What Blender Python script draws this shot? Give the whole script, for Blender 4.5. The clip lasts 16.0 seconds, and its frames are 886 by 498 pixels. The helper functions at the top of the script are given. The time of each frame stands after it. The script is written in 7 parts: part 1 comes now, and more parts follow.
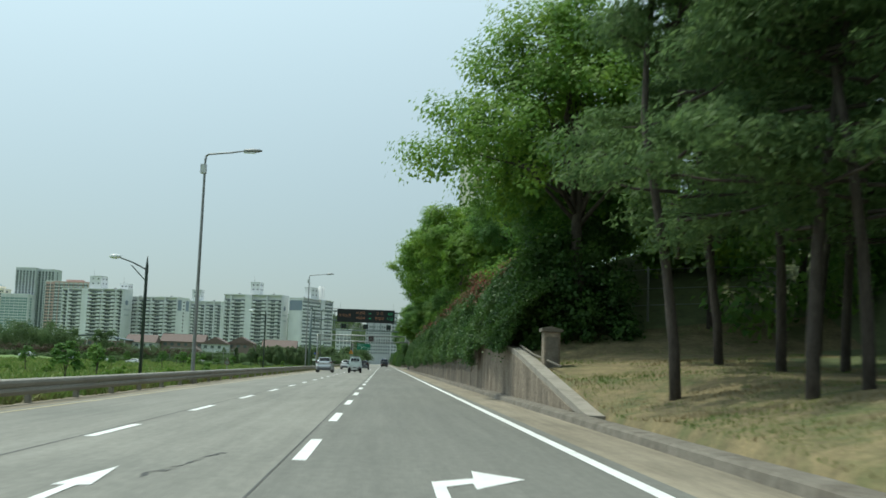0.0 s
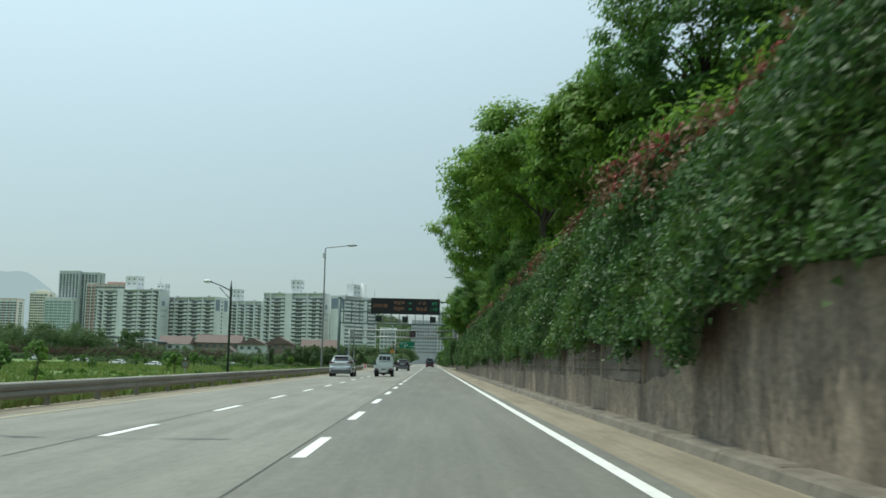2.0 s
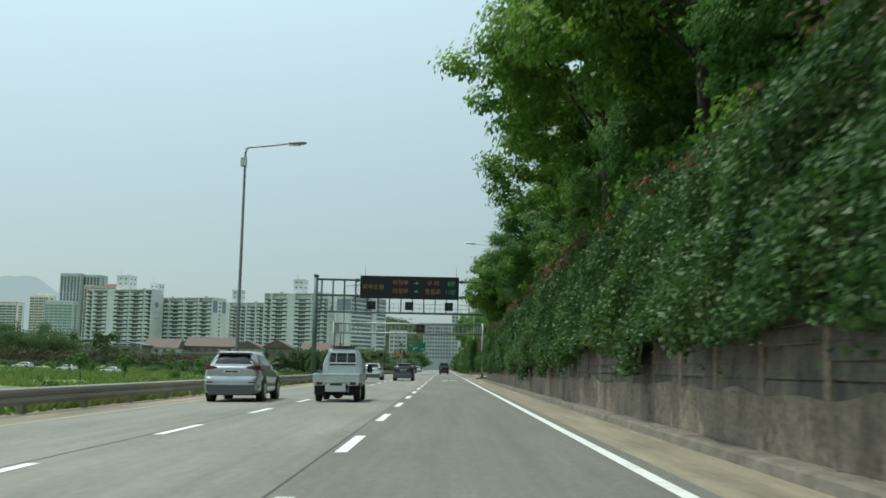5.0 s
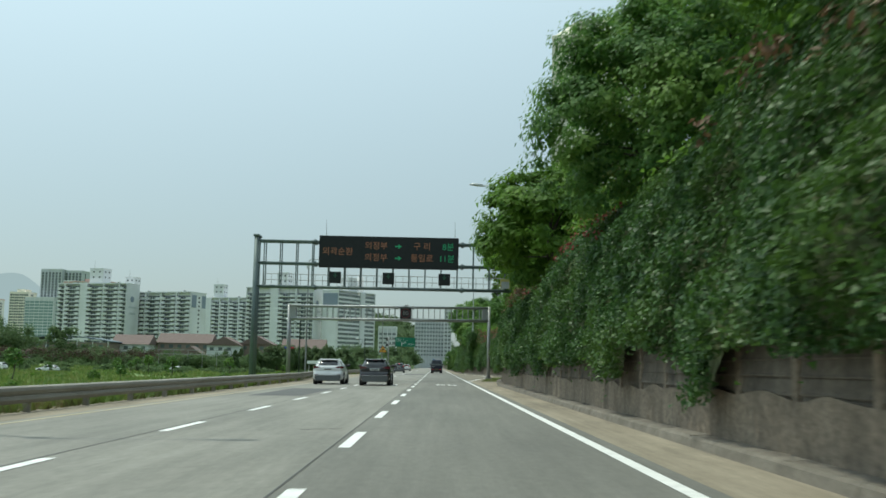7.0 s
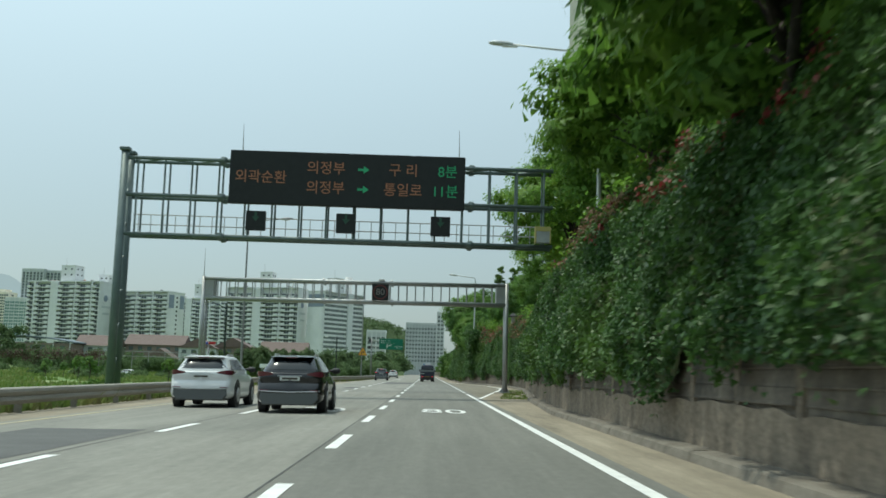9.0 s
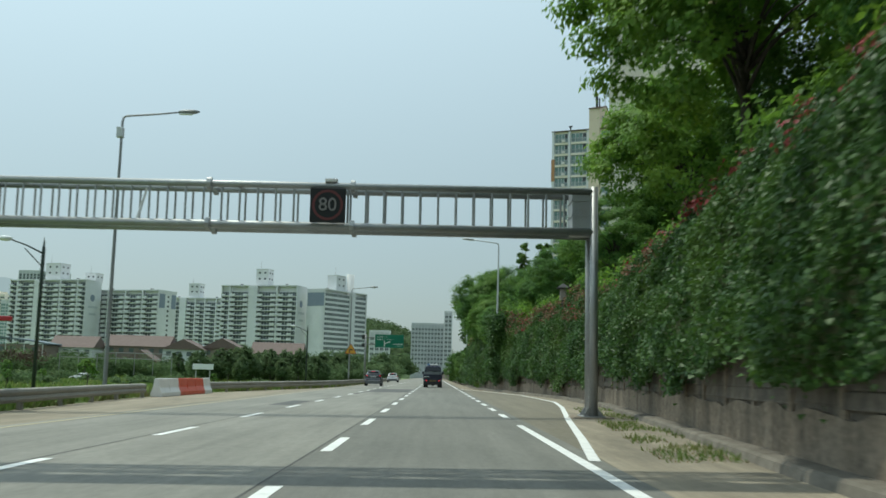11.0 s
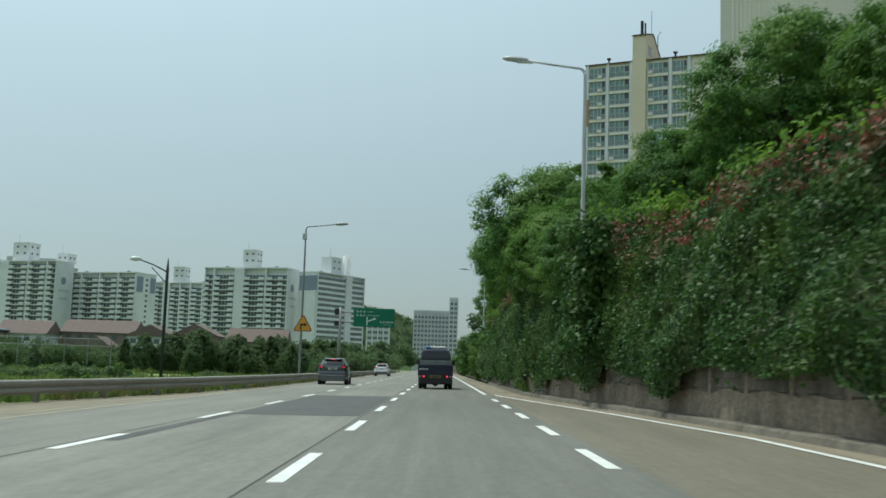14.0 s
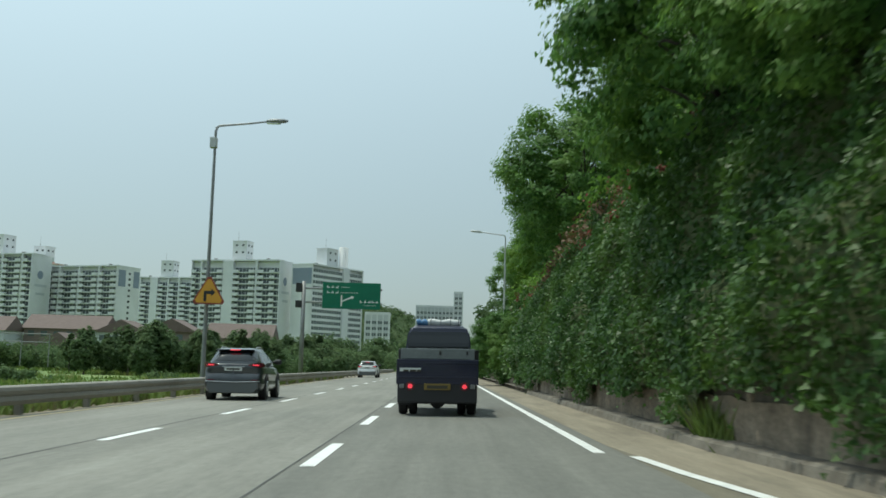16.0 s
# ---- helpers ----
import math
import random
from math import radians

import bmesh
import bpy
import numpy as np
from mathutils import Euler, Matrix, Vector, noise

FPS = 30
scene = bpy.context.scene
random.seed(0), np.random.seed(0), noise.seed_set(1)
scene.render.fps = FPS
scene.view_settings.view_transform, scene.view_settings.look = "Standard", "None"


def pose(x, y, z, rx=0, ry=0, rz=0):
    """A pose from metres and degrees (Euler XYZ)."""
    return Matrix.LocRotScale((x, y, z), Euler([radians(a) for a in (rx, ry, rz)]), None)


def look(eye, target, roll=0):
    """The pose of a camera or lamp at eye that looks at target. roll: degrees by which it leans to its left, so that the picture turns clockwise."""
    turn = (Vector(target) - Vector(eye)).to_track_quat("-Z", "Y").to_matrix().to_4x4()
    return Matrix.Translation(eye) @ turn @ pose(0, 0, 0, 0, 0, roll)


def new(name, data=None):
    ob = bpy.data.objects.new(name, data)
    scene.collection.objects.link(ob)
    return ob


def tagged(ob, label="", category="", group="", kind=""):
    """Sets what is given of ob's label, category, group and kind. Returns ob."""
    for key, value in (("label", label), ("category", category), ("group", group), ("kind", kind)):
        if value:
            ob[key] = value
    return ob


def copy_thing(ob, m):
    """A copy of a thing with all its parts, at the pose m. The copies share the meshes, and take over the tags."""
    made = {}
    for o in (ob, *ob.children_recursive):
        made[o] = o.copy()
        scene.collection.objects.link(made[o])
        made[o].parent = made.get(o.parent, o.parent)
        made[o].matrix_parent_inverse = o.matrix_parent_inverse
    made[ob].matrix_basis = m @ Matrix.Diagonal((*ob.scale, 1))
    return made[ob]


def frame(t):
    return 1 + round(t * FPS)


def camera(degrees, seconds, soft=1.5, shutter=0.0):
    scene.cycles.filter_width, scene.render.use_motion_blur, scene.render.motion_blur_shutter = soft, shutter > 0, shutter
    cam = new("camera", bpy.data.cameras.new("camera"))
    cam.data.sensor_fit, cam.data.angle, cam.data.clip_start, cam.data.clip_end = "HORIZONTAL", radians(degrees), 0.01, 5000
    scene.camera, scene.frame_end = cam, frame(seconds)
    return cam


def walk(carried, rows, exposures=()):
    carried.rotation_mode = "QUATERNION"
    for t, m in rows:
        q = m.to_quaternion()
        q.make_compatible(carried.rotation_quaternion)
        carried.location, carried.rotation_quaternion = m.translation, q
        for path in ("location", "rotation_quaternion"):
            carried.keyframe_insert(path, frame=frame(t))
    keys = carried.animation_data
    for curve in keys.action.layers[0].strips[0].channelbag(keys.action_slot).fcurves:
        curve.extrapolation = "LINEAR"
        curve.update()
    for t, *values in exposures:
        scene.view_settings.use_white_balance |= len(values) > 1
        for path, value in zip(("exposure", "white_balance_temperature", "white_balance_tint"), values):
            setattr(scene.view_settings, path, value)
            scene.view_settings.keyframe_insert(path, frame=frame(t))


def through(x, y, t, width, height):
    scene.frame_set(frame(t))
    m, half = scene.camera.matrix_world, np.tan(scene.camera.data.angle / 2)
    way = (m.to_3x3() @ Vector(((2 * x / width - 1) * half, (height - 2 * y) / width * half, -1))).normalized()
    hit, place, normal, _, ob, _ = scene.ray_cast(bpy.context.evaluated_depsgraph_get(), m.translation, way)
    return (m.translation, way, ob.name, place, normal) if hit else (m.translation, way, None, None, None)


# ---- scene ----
cam = camera(46.78, 16.0, soft=1.6, shutter=0.27)
# seconds, x, y, z, pitch, roll, yaw
PATH = [
    (0.0, -0.817, 0.000, 1.137, 6.451, -1.921, -3.337),
    (0.5, -0.622, 7.949, 1.130, 6.505, -2.070, -2.453),
    (1.0, -0.424, 15.871, 1.123, 6.546, -1.993, -1.715),
    (1.5, -0.292, 23.909, 1.120, 6.426, -1.460, -1.136),
    (2.0, -0.226, 32.007, 1.117, 6.342, -1.239, -0.684),
    (2.5, -0.183, 39.933, 1.112, 6.572, -1.498, -0.355),
    (3.0, -0.213, 47.816, 1.110, 6.377, -1.634, -0.162),
    (3.5, -0.254, 55.628, 1.108, 6.495, -1.177, -0.059),
    (4.0, -0.330, 63.300, 1.105, 6.384, -1.074, -0.010),
    (4.5, -0.366, 70.925, 1.104, 6.702, -1.021, 0.036),
    (5.0, -0.419, 78.559, 1.101, 6.637, -1.221, 0.053),
    (7.5, -0.532, 117.820, 1.096, 6.546, -1.329, -0.602),
    (8.0, -0.487, 125.395, 1.096, 6.706, -1.805, -0.813),
    (8.2, -0.482, 128.500, 1.095, 6.798, -1.830, -0.942),
    (10.3, -0.227, 162.307, 1.090, 6.973, -1.765, -0.572),
    (10.5, -0.225, 165.464, 1.090, 6.875, -1.778, -0.543),
    (11.0, -0.211, 173.243, 1.090, 7.090, -1.609, -0.439),
    (11.5, -0.197, 181.090, 1.089, 7.053, -1.627, -0.380),
    (12.0, -0.237, 188.584, 1.089, 6.964, -1.920, -0.410),
    (12.5, -0.246, 195.986, 1.087, 6.903, -1.786, -0.330),
    (13.0, -0.255, 203.417, 1.087, 6.896, -1.831, -0.362),
    (13.5, -0.228, 210.927, 1.088, 6.846, -1.831, -0.283),
    (14.0, -0.246, 218.424, 1.086, 6.644, -1.850, -0.212),
    (14.5, -0.274, 225.993, 1.086, 6.814, -1.945, -0.140),
    (15.0, -0.321, 233.736, 1.085, 7.080, -1.944, -0.064),
    (15.5, -0.301, 241.419, 1.085, 6.606, -1.733, 0.002),
    (16.0, -0.317, 248.967, 1.084, 6.563, -1.622, -0.006),
]
walk(cam, [(t, pose(x, y, z, 90 + pitch, roll, yaw)) for t, x, y, z, pitch, roll, yaw in PATH],
     exposures=[(0.0, 0.0, 6430, -3), (8.5, -0.05, 6430, -3), (10.5, -0.08, 6400, -3), (11.5, -0.14, 6400, -3), (12.0, -0.14, 6400, -3), (12.5, -0.26, 6400, -3), (14.5, -0.2, 6400, -3), (16.0, -0.12, 6430, -3)])

# ---- sky and sun ----
world = bpy.data.worlds.new("sky")
scene.world = world
world.use_nodes = True
wn = world.node_tree
sky = wn.nodes.new("ShaderNodeTexSky")
sky.sky_type = "NISHITA"
sky.sun_disc = False
sky.sun_elevation = radians(67.6)
sky.sun_rotation = radians(-61)
sky.air_density, sky.dust_density, sky.ozone_density = 1.0, 1.6, 1.0
# summer haze: the clear sky veiled by pale grey, greyer towards the horizon
veil = wn.nodes.new("ShaderNodeMix")
veil.data_type = "RGBA"
veil.inputs["Factor"].default_value = 0.78
up = wn.nodes.new("ShaderNodeSeparateXYZ")
wn.links.new(wn.nodes.new("ShaderNodeTexCoord").outputs["Generated"], up.inputs[0])
rise = wn.nodes.new("ShaderNodeMapRange")
rise.interpolation_type = "SMOOTHSTEP"
rise.inputs["From Min"].default_value, rise.inputs["From Max"].default_value = -0.05, 0.5
wn.links.new(up.outputs["Z"], rise.inputs["Value"])
haze = wn.nodes.new("ShaderNodeMix")
haze.data_type = "RGBA"
haze.inputs["A"].default_value, haze.inputs["B"].default_value = (2.72, 3.15, 3.38, 1), (4.6, 5.4, 6.05, 1)
wn.links.new(rise.outputs["Result"], haze.inputs["Factor"])
toward = wn.nodes.new("ShaderNodeVectorMath")
toward.operation = "DOT_PRODUCT"
toward.inputs[1].default_value = Vector((-36, 20, 100)).normalized()
wn.links.new(up.inputs[0].links[0].from_socket, toward.inputs[0])
glow = wn.nodes.new("ShaderNodeMapRange")
glow.inputs["From Min"].default_value, glow.inputs["From Max"].default_value = 0.0, 1.0
glow.inputs["To Min"].default_value, glow.inputs["To Max"].default_value = 0.64, 1.5
wn.links.new(toward.outputs["Value"], glow.inputs["Value"])
scatter = wn.nodes.new("ShaderNodeVectorMath")
scatter.operation = "SCALE"
wn.links.new(haze.outputs["Result"], scatter.inputs[0])
wn.links.new(glow.outputs["Result"], scatter.inputs["Scale"])
wn.links.new(scatter.outputs["Vector"], veil.inputs["B"])
wn.links.new(sky.outputs["Color"], veil.inputs["A"])
wn.links.new(veil.outputs["Result"], wn.nodes["Background"].inputs["Color"])
wn.nodes["Background"].inputs["Strength"].default_value = 0.165
sun_data = bpy.data.lights.new("sun", "SUN")
sun_data.energy, sun_data.angle, sun_data.color = 3.0, radians(0.6), (1.0, 0.95, 0.86)
sun = new("sun", sun_data)
sun.matrix_world = look((-36, 20, 100), (0, 0, 0))

# ---- materials ----
def node(nt, kind, **sockets):
    n = nt.nodes.new(kind)
    for key, value in sockets.items():
        n.inputs[key.replace("_", " ")].default_value = value
    return n


def surface(name, dark, light, scale=3.0, rough=0.7, metal=0.0, bump=0.2, fine=40.0, stretch=(1, 1, 1), stain=None, stain_scale=0.4,
            stain_amount=0.5, spec=0.4, coords="world", coat=0.0, streak=0.0, grit=0.0, drip=0.0):
    """A two-scale surface: broad mottling from dark to light, fine grain, relief, and a stain colour in patches."""
    m = bpy.data.materials.new(name)
    m.use_nodes = True
    nt = m.node_tree
    b = nt.nodes["Principled BSDF"]
    if coords == "world":
        src = nt.nodes.new("ShaderNodeNewGeometry").outputs["Position"]
    else:
        src = nt.nodes.new("ShaderNodeTexCoord").outputs["Object"]
    mp = nt.nodes.new("ShaderNodeMapping")
    mp.inputs["Scale"].default_value = stretch
    nt.links.new(src, mp.inputs["Vector"])
    big = node(nt, "ShaderNodeTexNoise", Scale=scale, Detail=5.0, Roughness=0.6)
    small = node(nt, "ShaderNodeTexNoise", Scale=fine, Detail=3.0, Roughness=0.7)
    for n in (big, small):
        nt.links.new(mp.outputs["Vector"], n.inputs["Vector"])
    add = nt.nodes.new("ShaderNodeMath")
    add.operation = "MULTIPLY_ADD"
    nt.links.new(small.outputs["Fac"], add.inputs[0])
    add.inputs[1].default_value = 0.5
    nt.links.new(big.outputs["Fac"], add.inputs[2])
    ramp = nt.nodes.new("ShaderNodeMapRange")
    ramp.inputs["From Min"].default_value, ramp.inputs["From Max"].default_value = 0.5, 1.0
    nt.links.new(add.outputs[0], ramp.inputs["Value"])
    mix = nt.nodes.new("ShaderNodeMix")
    mix.data_type = "RGBA"
    mix.inputs["A"].default_value, mix.inputs["B"].default_value = (*dark, 1), (*light, 1)
    nt.links.new(ramp.outputs["Result"], mix.inputs["Factor"])
    colour = mix.outputs["Result"]
    if stain:
        sn = node(nt, "ShaderNodeTexNoise", Scale=stain_scale, Detail=6.0, Roughness=0.65)
        nt.links.new(mp.outputs["Vector"], sn.inputs["Vector"])
        sr = nt.nodes.new("ShaderNodeMapRange")
        sr.inputs["From Min"].default_value, sr.inputs["From Max"].default_value = 0.5, 0.68
        sr.inputs["To Max"].default_value = stain_amount
        nt.links.new(sn.outputs["Fac"], sr.inputs["Value"])
        mix2 = nt.nodes.new("ShaderNodeMix")
        mix2.data_type = "RGBA"
        nt.links.new(colour, mix2.inputs["A"])
        mix2.inputs["B"].default_value = (*stain, 1)
        nt.links.new(sr.outputs["Result"], mix2.inputs["Factor"])
        colour = mix2.outputs["Result"]
    # long wear streaks along the run and coarse grit
    for amount, scale_, squash in ((streak, 2.6, (1, 0.03, 1)), (grit, 9.0, (1, 0.5, 1.3)), (drip, 1.5, (1, 1, 0.12))):
        if amount:
            mp2 = nt.nodes.new("ShaderNodeMapping")
            mp2.inputs["Scale"].default_value = squash
            nt.links.new(src, mp2.inputs["Vector"])
            tn = node(nt, "ShaderNodeTexNoise", Scale=scale_, Detail=7.0, Roughness=0.7)
            nt.links.new(mp2.outputs["Vector"], tn.inputs["Vector"])
            tr = nt.nodes.new("ShaderNodeMapRange")
            tr.inputs["From Min"].default_value, tr.inputs["From Max"].default_value = 0.3, 0.7
            tr.inputs["To Min"].default_value, tr.inputs["To Max"].default_value = 1 - amount, 1 + amount
            nt.links.new(tn.outputs["Fac"], tr.inputs["Value"])
            mul = nt.nodes.new("ShaderNodeMix")
            mul.data_type, mul.blend_type = "RGBA", "MULTIPLY"
            mul.inputs["Factor"].default_value = 1.0
            nt.links.new(colour, mul.inputs["A"])
            nt.links.new(tr.outputs["Result"], mul.inputs["B"])
            colour = mul.outputs["Result"]
    nt.links.new(colour, b.inputs["Base Color"])
    b.inputs["Roughness"].default_value, b.inputs["Metallic"].default_value = rough, metal
    b.inputs["Specular IOR Level"].default_value = spec
    b.inputs["Coat Weight"].default_value = coat
    if bump:
        bp = node(nt, "ShaderNodeBump", Strength=bump, Distance=0.02)
        nt.links.new(add.outputs[0], bp.inputs["Height"])
        nt.links.new(bp.outputs["Normal"], b.inputs["Normal"])
    return m


def plain(name, colour, rough=0.5, metal=0.0, emit=0.0, coat=0.0):
    m = bpy.data.materials.new(name)
    m.use_nodes = True
    b = m.node_tree.nodes["Principled BSDF"]
    b.inputs["Base Color"].default_value = (*colour, 1)
    b.inputs["Roughness"].default_value, b.inputs["Metallic"].default_value = rough, metal
    b.inputs["Coat Weight"].default_value = coat
    if emit:
        b.inputs["Emission Color"].default_value = (*colour, 1)
        b.inputs["Emission Strength"].default_value = emit
    return m


def foliage(name, dark, light, warm, through=0.5, shine=0.25, rough=0.55):
    """Leaves: colour differs from leaf to leaf and from clump to clump, with some light passing through."""
    m = bpy.data.materials.new(name)
    m.use_nodes = True
    nt = m.node_tree
    geo = nt.nodes.new("ShaderNodeNewGeometry")
    clump = node(nt, "ShaderNodeTexNoise", Scale=0.45, Detail=3.0)
    nt.links.new(geo.outputs["Position"], clump.inputs["Vector"])
    a = nt.nodes.new("ShaderNodeMix")
    a.data_type = "RGBA"
    a.inputs["A"].default_value, a.inputs["B"].default_value = (*dark, 1), (*light, 1)
    nt.links.new(geo.outputs["Random Per Island"], a.inputs["Factor"])
    r = nt.nodes.new("ShaderNodeMapRange")
    r.inputs["From Min"].default_value, r.inputs["From Max"].default_value = 0.45, 0.75
    nt.links.new(clump.outputs["Fac"], r.inputs["Value"])
    c = nt.nodes.new("ShaderNodeMix")
    c.data_type = "RGBA"
    nt.links.new(a.outputs["Result"], c.inputs["A"])
    c.inputs["B"].default_value = (*warm, 1)
    nt.links.new(r.outputs["Result"], c.inputs["Factor"])
    b = nt.nodes["Principled BSDF"]
    b.inputs["Roughness"].default_value = rough
    b.inputs["Specular IOR Level"].default_value = shine
    nt.links.new(c.outputs["Result"], b.inputs["Base Color"])
    t = nt.nodes.new("ShaderNodeBsdfTranslucent")
    nt.links.new(c.outputs["Result"], t.inputs["Color"])
    s = nt.nodes.new("ShaderNodeMixShader")
    s.inputs["Fac"].default_value = through
    nt.links.new(b.outputs["BSDF"], s.inputs[1])
    nt.links.new(t.outputs["BSDF"], s.inputs[2])
    nt.links.new(s.outputs["Shader"], nt.nodes["Material Output"].inputs["Surface"])
    return m


def windscreen(name, tint=(0.012, 0.015, 0.018)):
    return plain(name, tint, 0.12, 0.0, 0.0, 0.1)


ASPHALT = surface("worn_asphalt", (0.1244, 0.1244, 0.1092), (0.1836, 0.1795, 0.1577), 0.5, 0.85, 0, 0.35, 60, (1, 0.25, 1), (0.0955, 0.0955, 0.0855), 0.25, 0.6, streak=0.15, grit=0.15)
CONCRETE_ROAD = surface("pale_road", (0.1693, 0.1652, 0.1434), (0.2346, 0.2275, 0.1985), 0.5, 0.85, 0, 0.3, 60, (1, 0.25, 1), (0.1326, 0.1326, 0.1159), 0.3, 0.6, streak=0.15, grit=0.15)
PATCH = surface("dark_asphalt_patch", (0.072, 0.072, 0.0706), (0.108, 0.108, 0.104), 1.0, 0.85, 0, 0.35, 60)
BAY_ROAD = surface("bay_road", (0.1427, 0.1299, 0.09838), (0.1887, 0.1668, 0.125), 0.5, 0.9, 0, 0.3, 50, (0.903, 0.258, 0.7396), (0.13, 0.1178, 0.07988), 0.3, 0.5, streak=0.15, grit=0.15)
SAND = surface("dusty_shoulder", (0.1991, 0.1699, 0.1239), (0.2883, 0.2499, 0.1882), 1.0, 0.95, 0, 0.5, 30, (1.048, 0.1999, 0.9179), (0.1258, 0.11, 0.08261), 0.7, 0.7, streak=0.22, grit=0.12)
PAINT = surface("road_paint", (0.66, 0.66, 0.64), (0.82, 0.82, 0.8), 4, 0.6, 0, 0.2, 70, stain=(0.45, 0.45, 0.43), stain_scale=3, stain_amount=0.5)
YELLOW_PAINT = surface("yellow_road_paint", (0.33, 0.28, 0.15), (0.4, 0.34, 0.2), 4, 0.6, 0, 0.2, 70, stain=(0.3, 0.28, 0.22), stain_scale=1.2, stain_amount=0.9)
TAR = surface("tar_seam", (0.05, 0.05, 0.048), (0.09, 0.09, 0.085), 2, 0.8)
WALL = surface("rough_grey_brown_concrete", (0.1582, 0.1267, 0.09384), (0.2846, 0.2353, 0.1783), 1.1, 0.95, 0, 1.0, 16, (1.054, 1.014, 0.4223), (0.07906, 0.06589, 0.05068), 0.9, 0.8, grit=0.36, drip=0.12)
# upper wall: the ivy's shade is put into the dark base tone
WALL_UPPER = surface("ivy_shaded_board_concrete", (0.085, 0.073, 0.058), (0.195, 0.168, 0.134), 1.6, 0.95, 0, 0.6, 14, (1.15, 1.15, 0.575), (0.04025, 0.0391, 0.0345), 1.1, 0.8, grit=0.25, drip=0.3)
KERB = surface("kerb_stone", (0.1232, 0.1101, 0.0882), (0.2112, 0.1892, 0.1554), 2.0, 0.9, 0, 0.5, 30, stain=(0.0858, 0.07095, 0.05359), stain_scale=1.2, stain_amount=0.7, grit=0.2)
CAP = surface("pale_concrete_cap", (0.255, 0.232, 0.195), (0.345, 0.315, 0.27), 2.0, 0.9, 0, 0.4, 30, stain=(0.15, 0.135, 0.112), stain_scale=1.5, stain_amount=0.6)
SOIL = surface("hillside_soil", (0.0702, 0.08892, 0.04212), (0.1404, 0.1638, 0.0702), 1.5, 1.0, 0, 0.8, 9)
FIELD = surface("meadow_ground", (0.0805, 0.1368, 0.0386), (0.1852, 0.2657, 0.0805), 0.12, 1.0, 0, 0.5, 3, stain=(0.3010, 0.3010, 0.1417), stain_scale=0.03, stain_amount=0.6)
DRYGRASS = surface("dry_grass", (0.105, 0.09, 0.047), (0.24, 0.19, 0.1), 1.4, 1.0, 0, 0.8, 14, stain=(0.062, 0.088, 0.028), stain_scale=0.55, stain_amount=0.9, grit=0.3)
STRAW = foliage("straw_blades", (0.202, 0.151, 0.0672), (0.336, 0.269, 0.143), (0.134, 0.134, 0.0504), 0.2)
VERGE = foliage("verge_blades", (0.075, 0.1, 0.03), (0.15, 0.16, 0.06), (0.19, 0.16, 0.08), 0.3)
GRASS = foliage("grass_blades", (0.0780, 0.1430, 0.0260), (0.1820, 0.2600, 0.0650), (0.2600, 0.2600, 0.0910), 0.3)
STEEL = surface("galvanised_steel", (0.3, 0.31, 0.31), (0.42, 0.43, 0.43), 2.0, 0.5, 0.6, 0.08, 20, stain=(0.26, 0.25, 0.22), stain_scale=1.0, stain_amount=0.5)
RAIL = surface("dusty_guardrail_steel", (0.2, 0.19, 0.165), (0.3, 0.285, 0.25), 1.2, 0.75, 0.1, 0.1, 14, (1, 0.3, 1), (0.2, 0.185, 0.15), 0.7, 0.6)
POLE = surface("lamp_pole_steel", (0.2, 0.205, 0.205), (0.28, 0.285, 0.285), 1.0, 0.5, 0.4, 0.05, 10)
POLE_PALE = surface("pale_lamp_pole", (0.45, 0.46, 0.46), (0.58, 0.59, 0.59), 1.0, 0.5, 0.3, 0.05, 10)
POLE_GREEN = surface("dark_green_pole", (0.018, 0.03, 0.025), (0.035, 0.055, 0.045), 1.0, 0.5, 0, 0.05, 10)
LAMPGLASS = plain("lamp_lens", (0.7, 0.72, 0.72), 0.2)
BLACKBOARD = surface("sign_board_black", (0.006, 0.008, 0.008), (0.012, 0.015, 0.015), 3, 0.6, 0, 0.05, 30)
GANTRY_GREEN = surface("gantry_grey_green_paint", (0.1, 0.13, 0.13), (0.15, 0.19, 0.185), 1.0, 0.5, 0.3, 0.05, 12)
SIGNGREEN = surface("sign_green", (0.005, 0.13, 0.075), (0.008, 0.16, 0.09), 1.0, 0.4, 0, 0.0, 12)
SIGNWHITE = plain("sign_white", (0.75, 0.76, 0.76), 0.4)
SIGNYELLOW = plain("sign_yellow_orange", (0.62, 0.3, 0.03), 0.4)
LED_ORANGE = plain("led_orange", (0.3, 0.13, 0.07), 0.5, 0, 0.07)
LED_GREEN = plain("led_green", (0.03, 0.3, 0.13), 0.5, 0, 0.08)
LED_WHITE = plain("led_white", (0.17, 0.16, 0.155), 0.5, 0, 0.06)
LED_DIM = plain("led_dim_green", (0.012, 0.06, 0.035), 0.5, 0, 0.02)
DULL_YELLOW = plain("dull_yellow_paint", (0.34, 0.3, 0.1), 0.6)
LED_RED = plain("led_red", (0.1, 0.02, 0.02), 0.5, 0, 0.04)
BARK = surface("bark", (0.036, 0.03, 0.025), (0.09, 0.076, 0.064), 4, 0.95, 0, 0.9, 16, (1.5, 1.5, 0.45), coords="object")
LEAF = foliage("broad_leaves", (0.0614, 0.1294, 0.0233), (0.1572, 0.2892, 0.0453), (0.1923, 0.3201, 0.0389))
LEAF_DEEP = foliage("deep_green_leaves", (0.0568, 0.1335, 0.034), (0.14, 0.272, 0.06), (0.2, 0.32, 0.06))
LEAF_BRIGHT = foliage("bright_leaves", (0.0938, 0.1922, 0.0333), (0.188, 0.3326, 0.0532), (0.2546, 0.3715, 0.0466))
